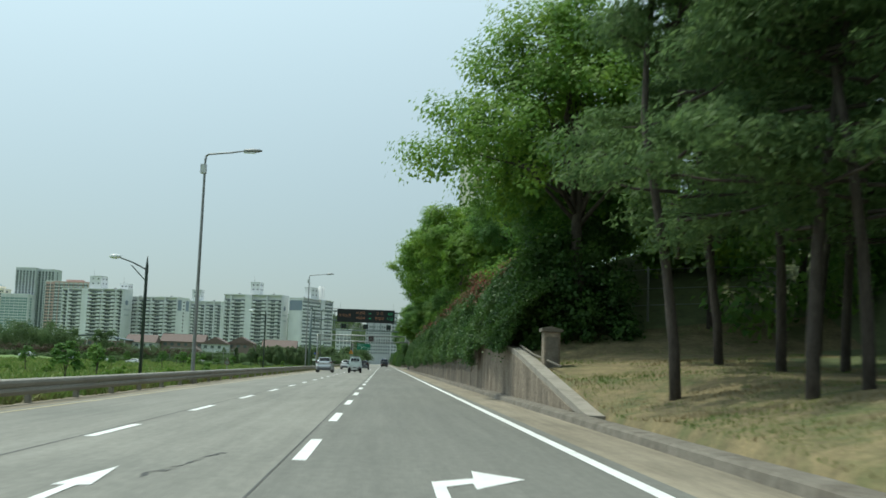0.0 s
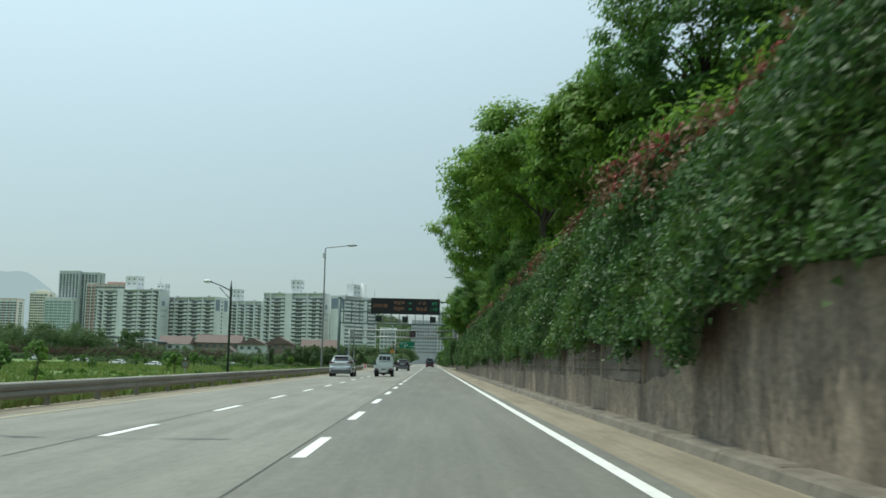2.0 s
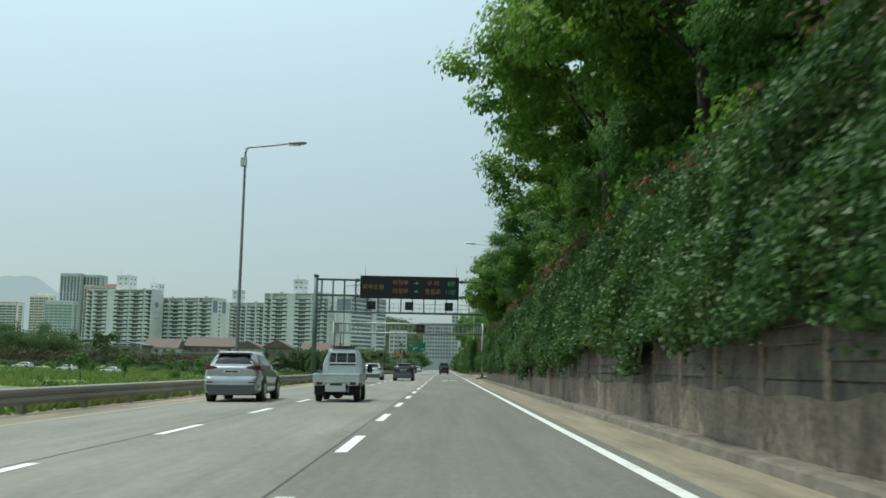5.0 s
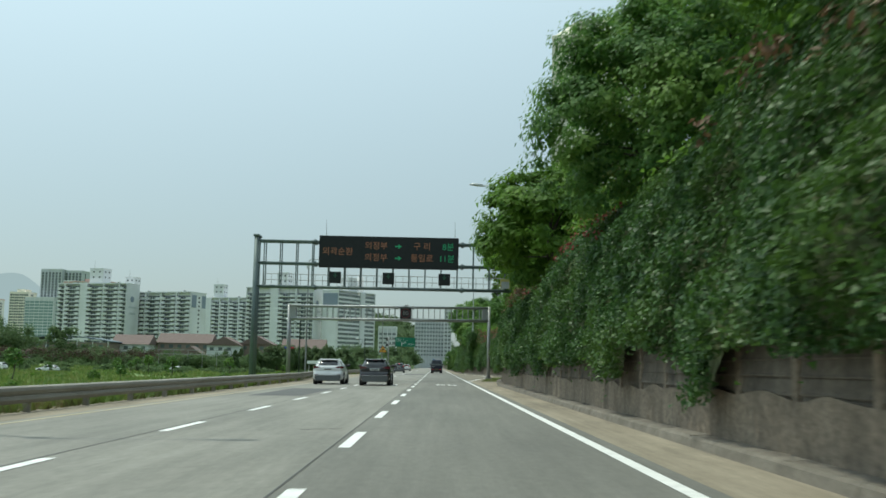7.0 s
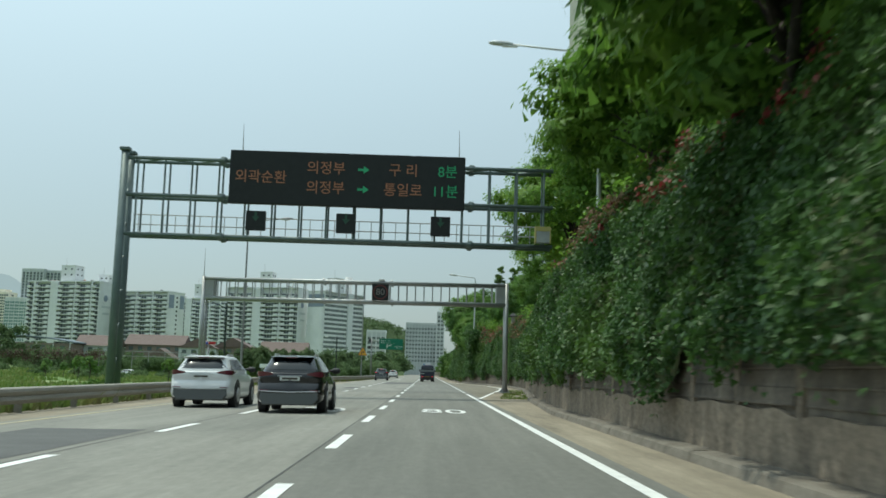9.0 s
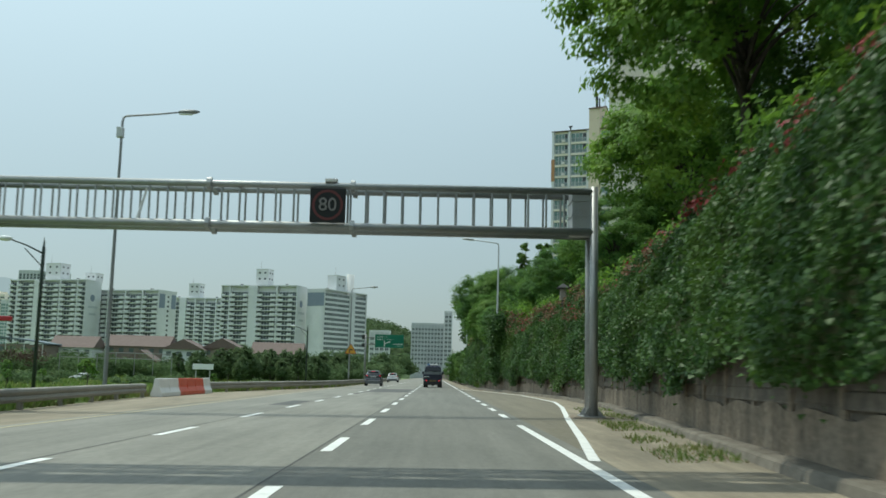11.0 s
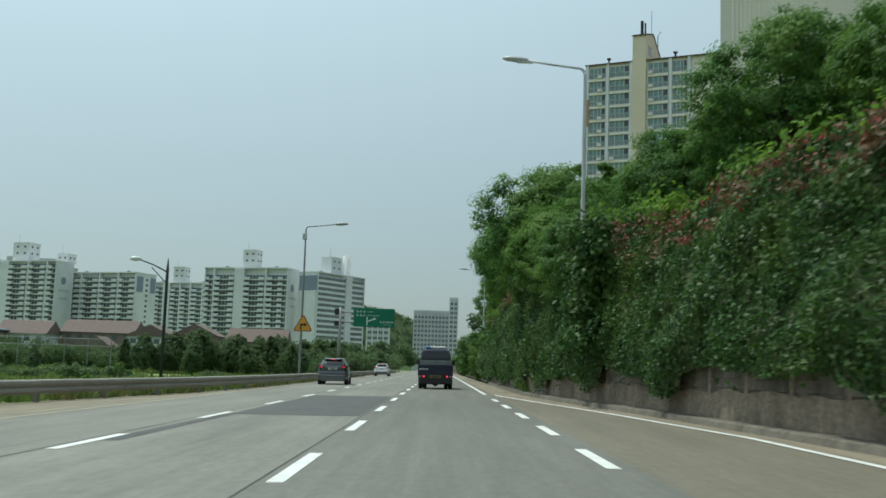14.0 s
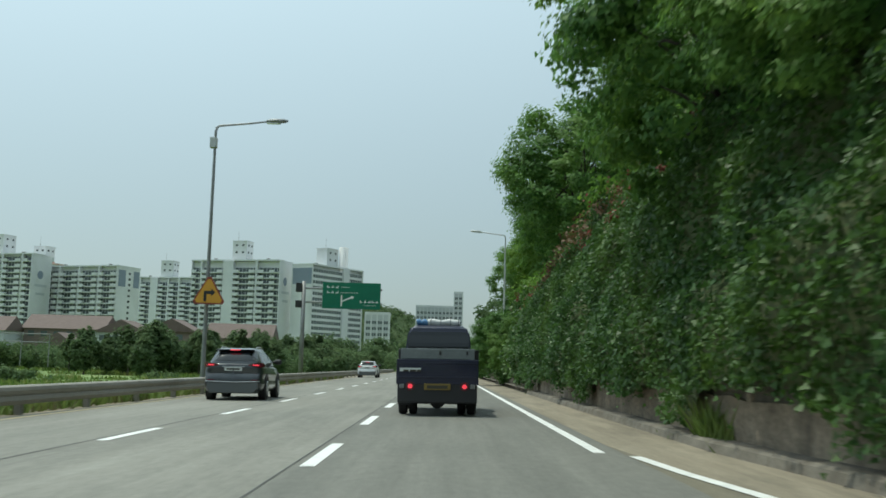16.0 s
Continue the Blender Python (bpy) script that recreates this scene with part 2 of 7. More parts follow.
LEAF_OLIVE = foliage("olive_leaves", (0.0804, 0.1316, 0.0292), (0.1609, 0.2267, 0.0439), (0.1828, 0.2194, 0.0439))
# far leaves: aerial haze is put into the lighter, greyer leaf colour
LEAF_FAR = foliage("hazed_distant_leaves", (0.07, 0.115, 0.054), (0.132, 0.195, 0.084), (0.14, 0.19, 0.08), 0.4, 0.05)
NEEDLE = foliage("pine_needles", (0.072, 0.129, 0.054), (0.158, 0.24, 0.088), (0.125, 0.196, 0.069), 0.55, 0.12)
IVY = foliage("ivy_leaves", (0.0255, 0.067, 0.017), (0.074, 0.15, 0.034), (0.089, 0.16, 0.027), 0.36, 0.26, 0.48)
ROSE = foliage("rose_petals", (0.19, 0.028, 0.03), (0.31, 0.055, 0.05), (0.2, 0.07, 0.05), 0.3)
BROWNLEAF = foliage("dry_reddish_leaves", (0.13, 0.08, 0.045), (0.22, 0.13, 0.075), (0.16, 0.11, 0.05), 0.3)
APT_WHITE = surface("apartment_white_paint", (0.61, 0.625, 0.63), (0.72, 0.73, 0.735), 0.15, 0.85, 0, 0.0, 2, stain=(0.55, 0.56, 0.54), stain_scale=0.12, stain_amount=0.5)
APT_GREY = surface("apartment_grey_paint", (0.43, 0.46, 0.475), (0.53, 0.56, 0.575), 0.15, 0.85, 0, 0.0, 2)
APT_BLUE = surface("apartment_blue_grey_paint", (0.2, 0.24, 0.3), (0.26, 0.3, 0.36), 0.15, 0.85, 0, 0.0, 2)
APT_CREAM = surface("apartment_cream_paint", (0.74, 0.69, 0.58), (0.82, 0.77, 0.67), 0.15, 0.85, 0, 0.0, 2, stain=(0.68, 0.62, 0.52), stain_scale=0.12, stain_amount=0.5)
APT_SHADED_CREAM = surface("apartment_shaded_cream", (0.6, 0.57, 0.48), (0.68, 0.64, 0.55), 0.15, 0.85, 0, 0.0, 2)
APT_BROWN = plain("dark_brown_roof_edge", (0.1, 0.07, 0.055), 0.7)
# cream of the tower shafts, with the warmth of sunlight put into the colour
APT_SUNLIT = surface("apartment_sunlit_cream", (0.66, 0.56, 0.42), (0.74, 0.64, 0.5), 0.15, 0.85, 0, 0.0, 2, stain=(0.58, 0.48, 0.36), stain_scale=0.12, stain_amount=0.5)
APT_TAN = plain("apartment_tan_paint", (0.5, 0.36, 0.2), 0.8)
APT_PALE = surface("apartment_pale_grey_paint", (0.5, 0.52, 0.53), (0.6, 0.62, 0.63), 0.15, 0.85, 0, 0.0, 2)
APT_ORANGE = plain("apartment_orange_panel", (0.44, 0.24, 0.12), 0.8)
APT_PINK = surface("apartment_pink_paint", (0.5, 0.34, 0.31), (0.58, 0.4, 0.36), 0.15, 0.85, 0, 0.0, 2)
GLASS = plain("window_glass", (0.1, 0.125, 0.125), 0.22, 0, 0, 0.2)
GLASS_GREEN = plain("greenish_window_glass", (0.16, 0.26, 0.245), 0.12, 0, 0, 0.3)
GLASS_DARK = plain("dark_window_glass", (0.05, 0.06, 0.06), 0.2, 0, 0, 0.2)
ROOF_RED = surface("red_roof_tiles", (0.125, 0.09, 0.08), (0.165, 0.122, 0.108), 1.0, 0.8, 0, 0.3, 6)
ROOF_BLUE = surface("blue_grey_sheet_roof", (0.11, 0.14, 0.165), (0.16, 0.195, 0.22), 1.0, 0.6, 0.1, 0.1, 6)
BRICK = surface("red_brick_facing", (0.16, 0.125, 0.11), (0.22, 0.175, 0.155), 2.0, 0.9, 0, 0.2, 10)
TRUCKBLUE = surface("dark_blue_truck_paint", (0.008, 0.01, 0.03), (0.013, 0.016, 0.042), 3, 0.35, 0.1, 0.0, 20, coords="object", coat=0.4)
TRUCKGREY = surface("grey_side_panel", (0.14, 0.16, 0.165), (0.19, 0.21, 0.215), 3, 0.5, 0.2, 0.0, 20, coords="object")
MINIWHITE = surface("pale_green_white_paint", (0.48, 0.54, 0.53), (0.58, 0.64, 0.63), 3, 0.4, 0, 0.0, 20, stain=(0.35, 0.4, 0.38), stain_scale=2, stain_amount=0.5, coords="object", coat=0.3)
SILVER = surface("silver_car_paint", (0.42, 0.45, 0.46), (0.5, 0.53, 0.54), 3, 0.28, 0.55, 0.0, 60, coords="object", coat=0.7)
DARKGREY = surface("dark_grey_car_paint", (0.045, 0.05, 0.055), (0.06, 0.067, 0.072), 3, 0.28, 0.5, 0.0, 60, coords="object", coat=0.7)
BLACKCAR = surface("black_car_paint", (0.012, 0.012, 0.014), (0.02, 0.02, 0.022), 3, 0.25, 0.3, 0.0, 60, coords="object", coat=0.7)
WHITECAR = surface("white_car_paint", (0.62, 0.63, 0.63), (0.7, 0.71, 0.71), 3, 0.3, 0.0, 0.0, 60, coords="object", coat=0.6)
CARGLASS = windscreen("dark_car_glass")
RUBBER = plain("tyre_rubber", (0.015, 0.015, 0.016), 0.8)
RIM = plain("alloy_rim", (0.4, 0.41, 0.42), 0.35, 0.8)
TRIM = plain("black_plastic_trim", (0.02, 0.02, 0.022), 0.6)
TAIL = plain("tail_lamp_red", (0.1, 0.014, 0.024), 0.2, 0, 0.0, 0.5)
BUMPER = plain("dark_grey_bumper_plastic", (0.1, 0.108, 0.11), 0.55)
TAIL_ON = plain("lit_brake_lamp", (0.9, 0.05, 0.08), 0.2, 0, 0.9)
PLATE_W = plain("pale_plate", (0.6, 0.62, 0.6), 0.4)
PLATE_Y = plain("yellow_plate", (0.2, 0.14, 0.03), 0.5)
PURPLE_HEDGE = foliage("purple_brown_hedge_leaves", (0.06, 0.035, 0.03), (0.12, 0.065, 0.055), (0.05, 0.06, 0.025), 0.2)
BARS = plain("dark_lettering", (0.05, 0.045, 0.03), 0.6)
TARP = surface("blue_tarp", (0.05, 0.13, 0.26), (0.1, 0.22, 0.4), 3, 0.5, 0, 0.3, 12, coords="object")
SACK = surface("pale_rolled_sheet", (0.5, 0.5, 0.5), (0.68, 0.68, 0.68), 4, 0.6, 0, 0.3, 12, coords="object")
RED_PLASTIC = surface("red_plastic_barrier", (0.5, 0.07, 0.035), (0.6, 0.1, 0.05), 2, 0.5, 0, 0.05, 12)
WHITE_PLASTIC = surface("white_plastic_barrier", (0.62, 0.6, 0.57), (0.75, 0.73, 0.7), 2, 0.5, 0, 0.05, 12)


# ---- building blocks ----
def box(bm, x0, x1, y0, y1, z0, z1, bevel=0.0):
    vs = [bm.verts.new(p) for p in ((x0, y0, z0), (x1, y0, z0), (x1, y1, z0), (x0, y1, z0), (x0, y0, z1), (x1, y0, z1), (x1, y1, z1), (x0, y1, z1))]
    fs = [bm.faces.new([vs[i] for i in f]) for f in ((3, 2, 1, 0), (4, 5, 6, 7), (0, 1, 5, 4), (1, 2, 6, 5), (2, 3, 7, 6), (3, 0, 4, 7))]
    if bevel:
        edges = list({e for f in fs for e in f.edges})
        bmesh.ops.bevel(bm, geom=edges, offset=bevel, segments=2, affect="EDGES", profile=0.6)


def tube(bm, points, radii, seg=10):
    """A round tube through points, capped."""
    points = [Vector(p) for p in points]
    if not isinstance(radii, (list, tuple)):
        radii = [radii] * len(points)
    rings = []
    for i, p in enumerate(points):
        d = (points[min(i + 1, len(points) - 1)] - points[max(i - 1, 0)]).normalized()
        u = d.cross(Vector((0, 0, 1)) if abs(d.z) < 0.9 else Vector((0, 1, 0))).normalized()
        v = d.cross(u)
        rings.append([bm.verts.new(p + radii[i] * (math.cos(a) * u + math.sin(a) * v)) for a in (2 * math.pi * k / seg for k in range(seg))])
    for a, b in zip(rings, rings[1:]):
        for k in range(seg):
            bm.faces.new((a[k], a[(k + 1) % seg], b[(k + 1) % seg], b[k]))
    bm.faces.new(rings[0][::-1])
    bm.faces.new(rings[-1])


def loft(bm, rings, caps=True):
    rows = [[bm.verts.new(p) for p in r] for r in rings]
    n = len(rows[0])
    for a, b in zip(rows, rows[1:]):
        for k in range(n):
            bm.faces.new((a[k], a[(k + 1) % n], b[(k + 1) % n], b[k]))
    if caps:
        bm.faces.new(rows[0][::-1])
        bm.faces.new(rows[-1])


def prism(bm, outline, axis, lo, hi, bevel=0.0):
    """An outline of (a, b) pushed along an axis: 'x' takes (y, z), 'y' takes (x, z), 'z' takes (x, y)."""
    def at(a, b, c):
        return {"x": (c, a, b), "y": (a, c, b), "z": (a, b, c)}[axis]
    p = [bm.verts.new(at(a, b, lo)) for a, b in outline]
    q = [bm.verts.new(at(a, b, hi)) for a, b in outline]
    n = len(p)
    fs = [bm.faces.new(p[::-1]), bm.faces.new(q)] + [bm.faces.new((p[k], p[(k + 1) % n], q[(k + 1) % n], q[k])) for k in range(n)]
    if bevel:
        edges = list({e for f in fs for e in f.edges})
        bmesh.ops.bevel(bm, geom=edges, offset=bevel, segments=2, affect="EDGES", profile=0.6)


def done(bm, name, material, smooth=False):
    bmesh.ops.recalc_face_normals(bm, faces=bm.faces)
    me = bpy.data.meshes.new(name)
    bm.to_mesh(me)
    bm.free()
    me.materials.append(material)
    if smooth:
        me.polygons.foreach_set("use_smooth", [True] * len(me.polygons))
    return me


def part(name, bm, material, parent=None, label="", smooth=False):
    ob = new(name, done(bm, name, material, smooth))
    ob.parent = parent
    if label:
        tagged(ob, label)
    return ob


def piece(name, mesh, parent, location, turn=0.0, scale=(1, 1, 1)):
    """One more object on a shared mesh."""
    ob = new(name, mesh)
    ob.parent = parent
    ob.location, ob.rotation_euler, ob.scale = location, (0, 0, turn), scale
    return ob


def thing(name, label, category, group="", at=(0, 0, 0), kind=""):
    ob = new(name)
    ob.location = at
    ob.empty_display_size = 0.2
    return tagged(ob, label, category, group, kind)


def mesh_of(name, verts, faces, material, smooth=False):
    me = bpy.data.meshes.new(name)
    me.from_pydata(verts.tolist() if hasattr(verts, "tolist") else verts, [], faces.tolist() if hasattr(faces, "tolist") else faces)
    me.materials.append(material)
    if smooth:
        me.polygons.foreach_set("use_smooth", [True] * len(me.polygons))
    return me


def leaf_mesh(name, centres, normals, sizes, material, rng, narrow=0.55, plain_leaf=False):
    """Folded kite-shaped leaves, one island each; plain ones, for far growth, are single blades."""
    n = len(centres)
    nn = normals / np.maximum(np.linalg.norm(normals, axis=1, keepdims=True), 1e-6)
    r = rng.normal(size=(n, 3))
    u = r - (r * nn).sum(1, keepdims=True) * nn
    u /= np.maximum(np.linalg.norm(u, axis=1, keepdims=True), 1e-6)
    v = np.cross(nn, u)
    s = sizes[:, None]
    base, tip = centres - u * s * 0.5, centres + u * s * 0.5
    fold = nn * s * 0.14
    left, right = centres + v * s * narrow * 0.5 + fold, centres - v * s * narrow * 0.5 + fold
    if plain_leaf:
        verts = np.stack([base + v * s * narrow * 0.6, tip, base - v * s * narrow * 0.6], 1).reshape(-1, 3)
        faces = np.arange(n * 3).reshape(-1, 3)
    else:
        verts = np.stack([base, left, tip, right], 1).reshape(-1, 3)
        k = np.arange(n) * 4
        faces = np.stack([k, k + 1, k + 2, k, k + 2, k + 3], 1).reshape(-1, 3)
    me = bpy.data.meshes.new(name)
    me.vertices.add(len(verts))
    me.vertices.foreach_set("co", verts.ravel())
    me.loops.add(faces.size)
    me.loops.foreach_set("vertex_index", faces.ravel().astype(np.int32))
    me.polygons.add(len(faces))
    me.polygons.foreach_set("loop_start", np.arange(len(faces), dtype=np.int32) * 3)
    me.update(calc_edges=True)
    me.validate()
    me.materials.append(material)
    return me


def text_mesh(body, size, material, name="lettering", extrude=0.01):
    cu = bpy.data.curves.new(name, "FONT")
    cu.body, cu.size, cu.extrude, cu.align_x, cu.align_y = body, size, extrude, "CENTER", "CENTER"
    ob = new(name, cu)
    me = bpy.data.meshes.new_from_object(ob.evaluated_get(bpy.context.evaluated_depsgraph_get()))
    bpy.data.objects.remove(ob)
    bpy.data.curves.remove(cu)
    me.materials.clear()
    me.materials.append(material)
    return me


def smoothstep(a, b, x):
    t = np.clip((np.asarray(x, float) - a) / (b - a), 0, 1)
    return t * t * (3 - 2 * t)


def wobble(x, y, seed=0.0):
    """A cheap smooth noise on arrays, about -1 to 1."""
    return (np.sin(x * 1.3 + seed * 1.7 + 1.9 * np.sin(y * 0.7 + seed)) + np.sin(y * 1.7 + seed * 2.3 + 1.4 * np.sin(x * 0.9 - seed)) + np.sin((x + y) * 0.61 + seed)) / 3


# ---- plan of the road: x across, y along ----
CROSS = 0.0139
LINE_L, LINE_R, LINE_M, LINE_E = -1.748, 1.752, -5.042, -8.5
WALL_Y = [-60, 170, 185, 200, 213, 226, 243, 255, 263, 280, 900]
WALL_X = [3.5, 3.5, 4.3, 5.6, 6.6, 6.75, 5.55, 4.3, 3.75, 3.7, 3.7]
RAIL_Y = [-60, 30, 55, 100, 150, 185, 200, 215, 230, 244, 258, 270, 300, 900]
RAIL_X = [-9.3, -9.5, -9.8, -9.95, -9.9, -10.3, -11.5, -12.8, -12.9, -11.2, -9.4, -8.9, -8.9, -8.9]
BAY_Y = [-60, 186, 192, 200, 212, 220, 236, 245, 252, 260, 266, 900]
BAY_X = [1.752, 1.752, 2.4, 3.2, 4.5, 5.15, 5.0, 4.1, 3.2, 2.2, 1.752, 1.752]


def wall_x(y):
    return np.interp(y, WALL_Y, WALL_X)


def rail_x(y):
    return np.interp(y, RAIL_Y, RAIL_X)


def bay_x(y):
    return np.interp(y, BAY_Y, BAY_X)


# ---- ground, road, kerb, wall ----
def ground_z(x, y):
    wx, rx = wall_x(y), rail_x(y)
    left = -0.15 - 1.3 * smoothstep(0.3, 9.0, rx - x) + 1.1 * smoothstep(60, 100, rx - x) + 0.12 * wobble(x * 0.15, y * 0.12, 2.0) * smoothstep(1.0, 8.0, rx - x)
    d = x - wx
    steep = 1.5 + 3.6 * smoothstep(0.2, 1.9, d) + 1.6 * smoothstep(2.0, 9.0, d) + 2.0 * smoothstep(9, 40, d)
    ramp = np.clip((y - 21.0) / 12.0, 0, 1.2)
    gentle = 0.2 + 1.2 * ramp + 0.85 * (1 - 0.6 * np.minimum(ramp, 1)) * smoothstep(-0.6, 4.8, d) + 0.45 * smoothstep(5.0, 16.0, d) + 1.2 * smoothstep(16, 50, d) + 0.08 * wobble(x * 0.9, y * 0.8, 5.0)
    k = smoothstep(33.0, 46.0, y + 0.12 * np.maximum(d - 1.0, 0))
    right = gentle * (1 - k) + steep * k
    z = np.where(x < rx, left, np.where(d > 0.42, right, -0.6))
    return z


def grid(name, xs, ys, zf, material):
    X, Y = np.meshgrid(np.array(xs, float), np.array(ys, float))
    V = np.stack([X, Y, zf(X, Y)], -1).reshape(-1, 3)
    n, m = len(xs), len(ys)
    i = (np.arange(m - 1)[:, None] * n + np.arange(n - 1)[None]).ravel()
    me = mesh_of(name, V, np.stack([i, i + 1, i + n + 1, i + n], 1), material, True)
    return me, X, Y


far = [60, 140, 220, 400, 800, 1600, 3000]
gx = [-v for v in far[:0:-1]] + [-125, -110, -100, -90, -80, -70, -60, -52, -45, -36, -30, -25, -21, -18] + list(np.arange(-16, 22.01, 0.5)) + [24, 27, 31, 36, 44] + far
gy = [-v for v in far[::-1]] + [-40, -25] + list(np.arange(-15, 340, 3.0)) + [360, 390, 440, 500, 600, 750, 1000, 1500, 2200, 3000]
ground_mesh, GX, GY = grid("ground", gx, gy, ground_z, FIELD)
ground_mesh.materials.append(SOIL)
ground_mesh.materials.append(DRYGRASS)
for p in ground_mesh.polygons:
    c = p.center
    if c.x > wall_x(c.y) - 0.4:
        p.material_index = 2 if c.y < 36 and c.x < 13 + 2 * math.sin(c.y * 0.4) else 1
ground = tagged(new("ground", ground_mesh), "green meadow, dry grass bank and dark wooded hillside", "ground", kind="structure")


def strip(name, left, right, y0, y1, z, material, label, category, parent=None, step=4.0, kind="structure"):
    """A sheet between two edge functions or values, laid on the road's cross fall at height z."""
    ys = np.arange(y0, y1 + step * 0.5, step)
    ys[-1] = y1
    lo = left(ys) if callable(left) else np.full(len(ys), left)
    hi = right(ys) if callable(right) else np.full(len(ys), right)
    V = np.empty((len(ys) * 2, 3))
    V[0::2, 0], V[1::2, 0] = lo, hi
    V[0::2, 1] = V[1::2, 1] = ys
    V[:, 2] = V[:, 0] * CROSS + z
    k = np.arange(len(ys) - 1) * 2
    ob = new(name, mesh_of(name, V, np.stack([k, k + 1, k + 3, k + 2], 1), material))
    ob.parent = parent
    if parent is None:
        tagged(ob, label, category, kind=kind)
    return ob


Y0, Y1 = -60.0, 900.0
road = strip("road", LINE_E - 0.25, LINE_M - 0.12, Y0, Y1, 0, CONCRETE_ROAD, "worn pale grey three-lane road surface", "road")
strip("lane", LINE_M - 0.12, LINE_L - 0.16, Y0, Y1, 0, CONCRETE_ROAD, "", "", road)
strip("lane", LINE_L - 0.16, LINE_R + 0.3, Y0, Y1, 0, ASPHALT, "", "", road)
strip("lane", LINE_R + 0.3, lambda y: np.maximum(bay_x(y) + 0.15, LINE_R + 0.31), 176, 272, 0, BAY_ROAD, "", "", road, 2.0)
shoulder = strip("shoulder", lambda y: np.maximum(bay_x(y) + 0.15, LINE_R + 0.3), lambda y: wall_x(y) - 0.2, Y0, Y1, 0, SAND, "sandy brown paved road shoulder beside the kerb", "shoulder", None, 2.0)
verge = strip("verge", lambda y: rail_x(y) - 0.9, LINE_E - 0.25, Y0, Y1, -0.002, SAND, "dusty verge under the guardrail", "verge")
for x in (LINE_L - 0.2, LINE_M - 0.16):
    strip("seam", x, x + 0.03, Y0, 420, 0.004, TAR, "", "", road)
for x0, x1, y0, y1 in ((-4.85, -1.98, 241.3, 257.0), (-4.98, -4.7, 233.0, 241.3), (-6.1, -5.3, 210, 216.5), (-7.4, -5.4, 148, 160), (0.4, 1.1, 69.5, 69.9), (-3.9, -2.9, 49.2, 49.6)):
    strip("patch", x0, x1, y0, y1, 0.004, PATCH, "", "", road, 2.0)
# painted lines
lines = tagged(new("lane_markings"), "white painted lane lines and yellow edge line", "road marking", kind="structure")
strip("edge_line", LINE_E, LINE_E + 0.13, Y0, 420, 0.005, YELLOW_PAINT, "", "", lines)
strip("edge_line", LINE_R - 0.08, LINE_R + 0.08, Y0, 197.0, 0.005, PAINT, "", "", lines)
strip("edge_line", LINE_R - 0.08, LINE_R + 0.08, 262.5, 420, 0.005, PAINT, "", "", lines)
strip("edge_line", lambda y: bay_x(y) - 0.01, lambda y: bay_x(y) + 0.15, 187.0, 262.0, 0.009, PAINT, "", "", lines, 1.0)


def dash(x, length, width=0.17):
    V = np.array([(x - width / 2, 0, 0), (x + width / 2, 0, 0), (x + width / 2, length, 0), (x - width / 2, length, 0)], float)
    V[:, 2] = V[:, 0] * CROSS
    me = mesh_of("dash", V, [(0, 1, 2, 3)], PAINT)
    return me


for x, ys in ((LINE_L, [4.17 + 8 * k for k in range(-2, 45)]), (LINE_M, [-0.6 + 8 * k for k in range(-1, 46)]), (LINE_R, [201.1 + 5.8 * k for k in range(10)])):
    me = dash(x, 2.8 if x == LINE_R else 3.3 if x == LINE_L else 2.95)
    for y in ys:
        piece("dash", me, lines, (0, y, 0.006))
for outline in ([(-0.34, 6.0), (-0.2, 6.0), (-0.18, 9.75), (0.1, 10.05), (0.09, 9.58), (0.66, 10.45), (0.18, 11.2), (0.14, 10.5), (-0.3, 10.15)], [(-3.65, 6.0), (-3.5, 6.0), (-3.52, 9.57), (-3.4, 9.56), (-3.57, 11.23), (-3.75, 9.57), (-3.63, 9.57)]):
    me = mesh_of("arrow", [(x, y, 0.007 + x * CROSS) for x, y in outline], [tuple(range(len(outline)))], PAINT)
    ob = new("arrow", me)
    ob.parent = lines
# short dark cracks in the middle lane
own = np.random.default_rng(14)
for x0, y0, x1, y1 in ((-3.15, 10.4, -2.98, 11.1), (-2.99, 11.25, -2.88, 12.1), (-2.9, 12.4, -2.74, 13.0), (-4.3, 60.0, -3.7, 60.5), (-2.9, 128.0, -2.2, 128.4)):
    n = 9
    c = np.stack([np.linspace(x0, x1, n) + own.normal(0, 0.035, n), np.linspace(y0, y1, n) + own.normal(0, 0.06, n)], 1)
    w = 0.016 + 0.03 * own.random(n)
    V = np.concatenate([np.stack([c[:, 0], c[:, 1] - w * 2, c[:, 0] * CROSS + 0.004], 1), np.stack([c[:, 0] + w, c[:, 1] + w * 2, (c[:, 0] + w) * CROSS + 0.004], 1)])
    ob = new("crack", mesh_of("crack", V, [(k, k + 1, n + k + 1, n + k) for k in range(n - 1)], TAR))
    ob.parent = road
mark = text_mesh("80", 1.6, PAINT, "speed_mark", 0.001)
for x in (0.1, -3.4):
    piece("speed_mark", mark, lines, (x, 171.2, 0.008 + x * CROSS), 0, (0.85, 2.4, 1))

# kerb stones
kerb = tagged(new("kerb"), "weathered concrete kerb stones along the road shoulder", "kerb", kind="structure")
km = bmesh.new()
prism(km, [(-0.13, -0.1), (0.25, -0.1), (0.25, 0.15), (-0.05, 0.14), (-0.1, 0.11), (-0.13, 0.0)], "y", 0.0, 0.998)
kerb_mesh = done(km, "kerb_stone", KERB)
rng = np.random.default_rng(11)
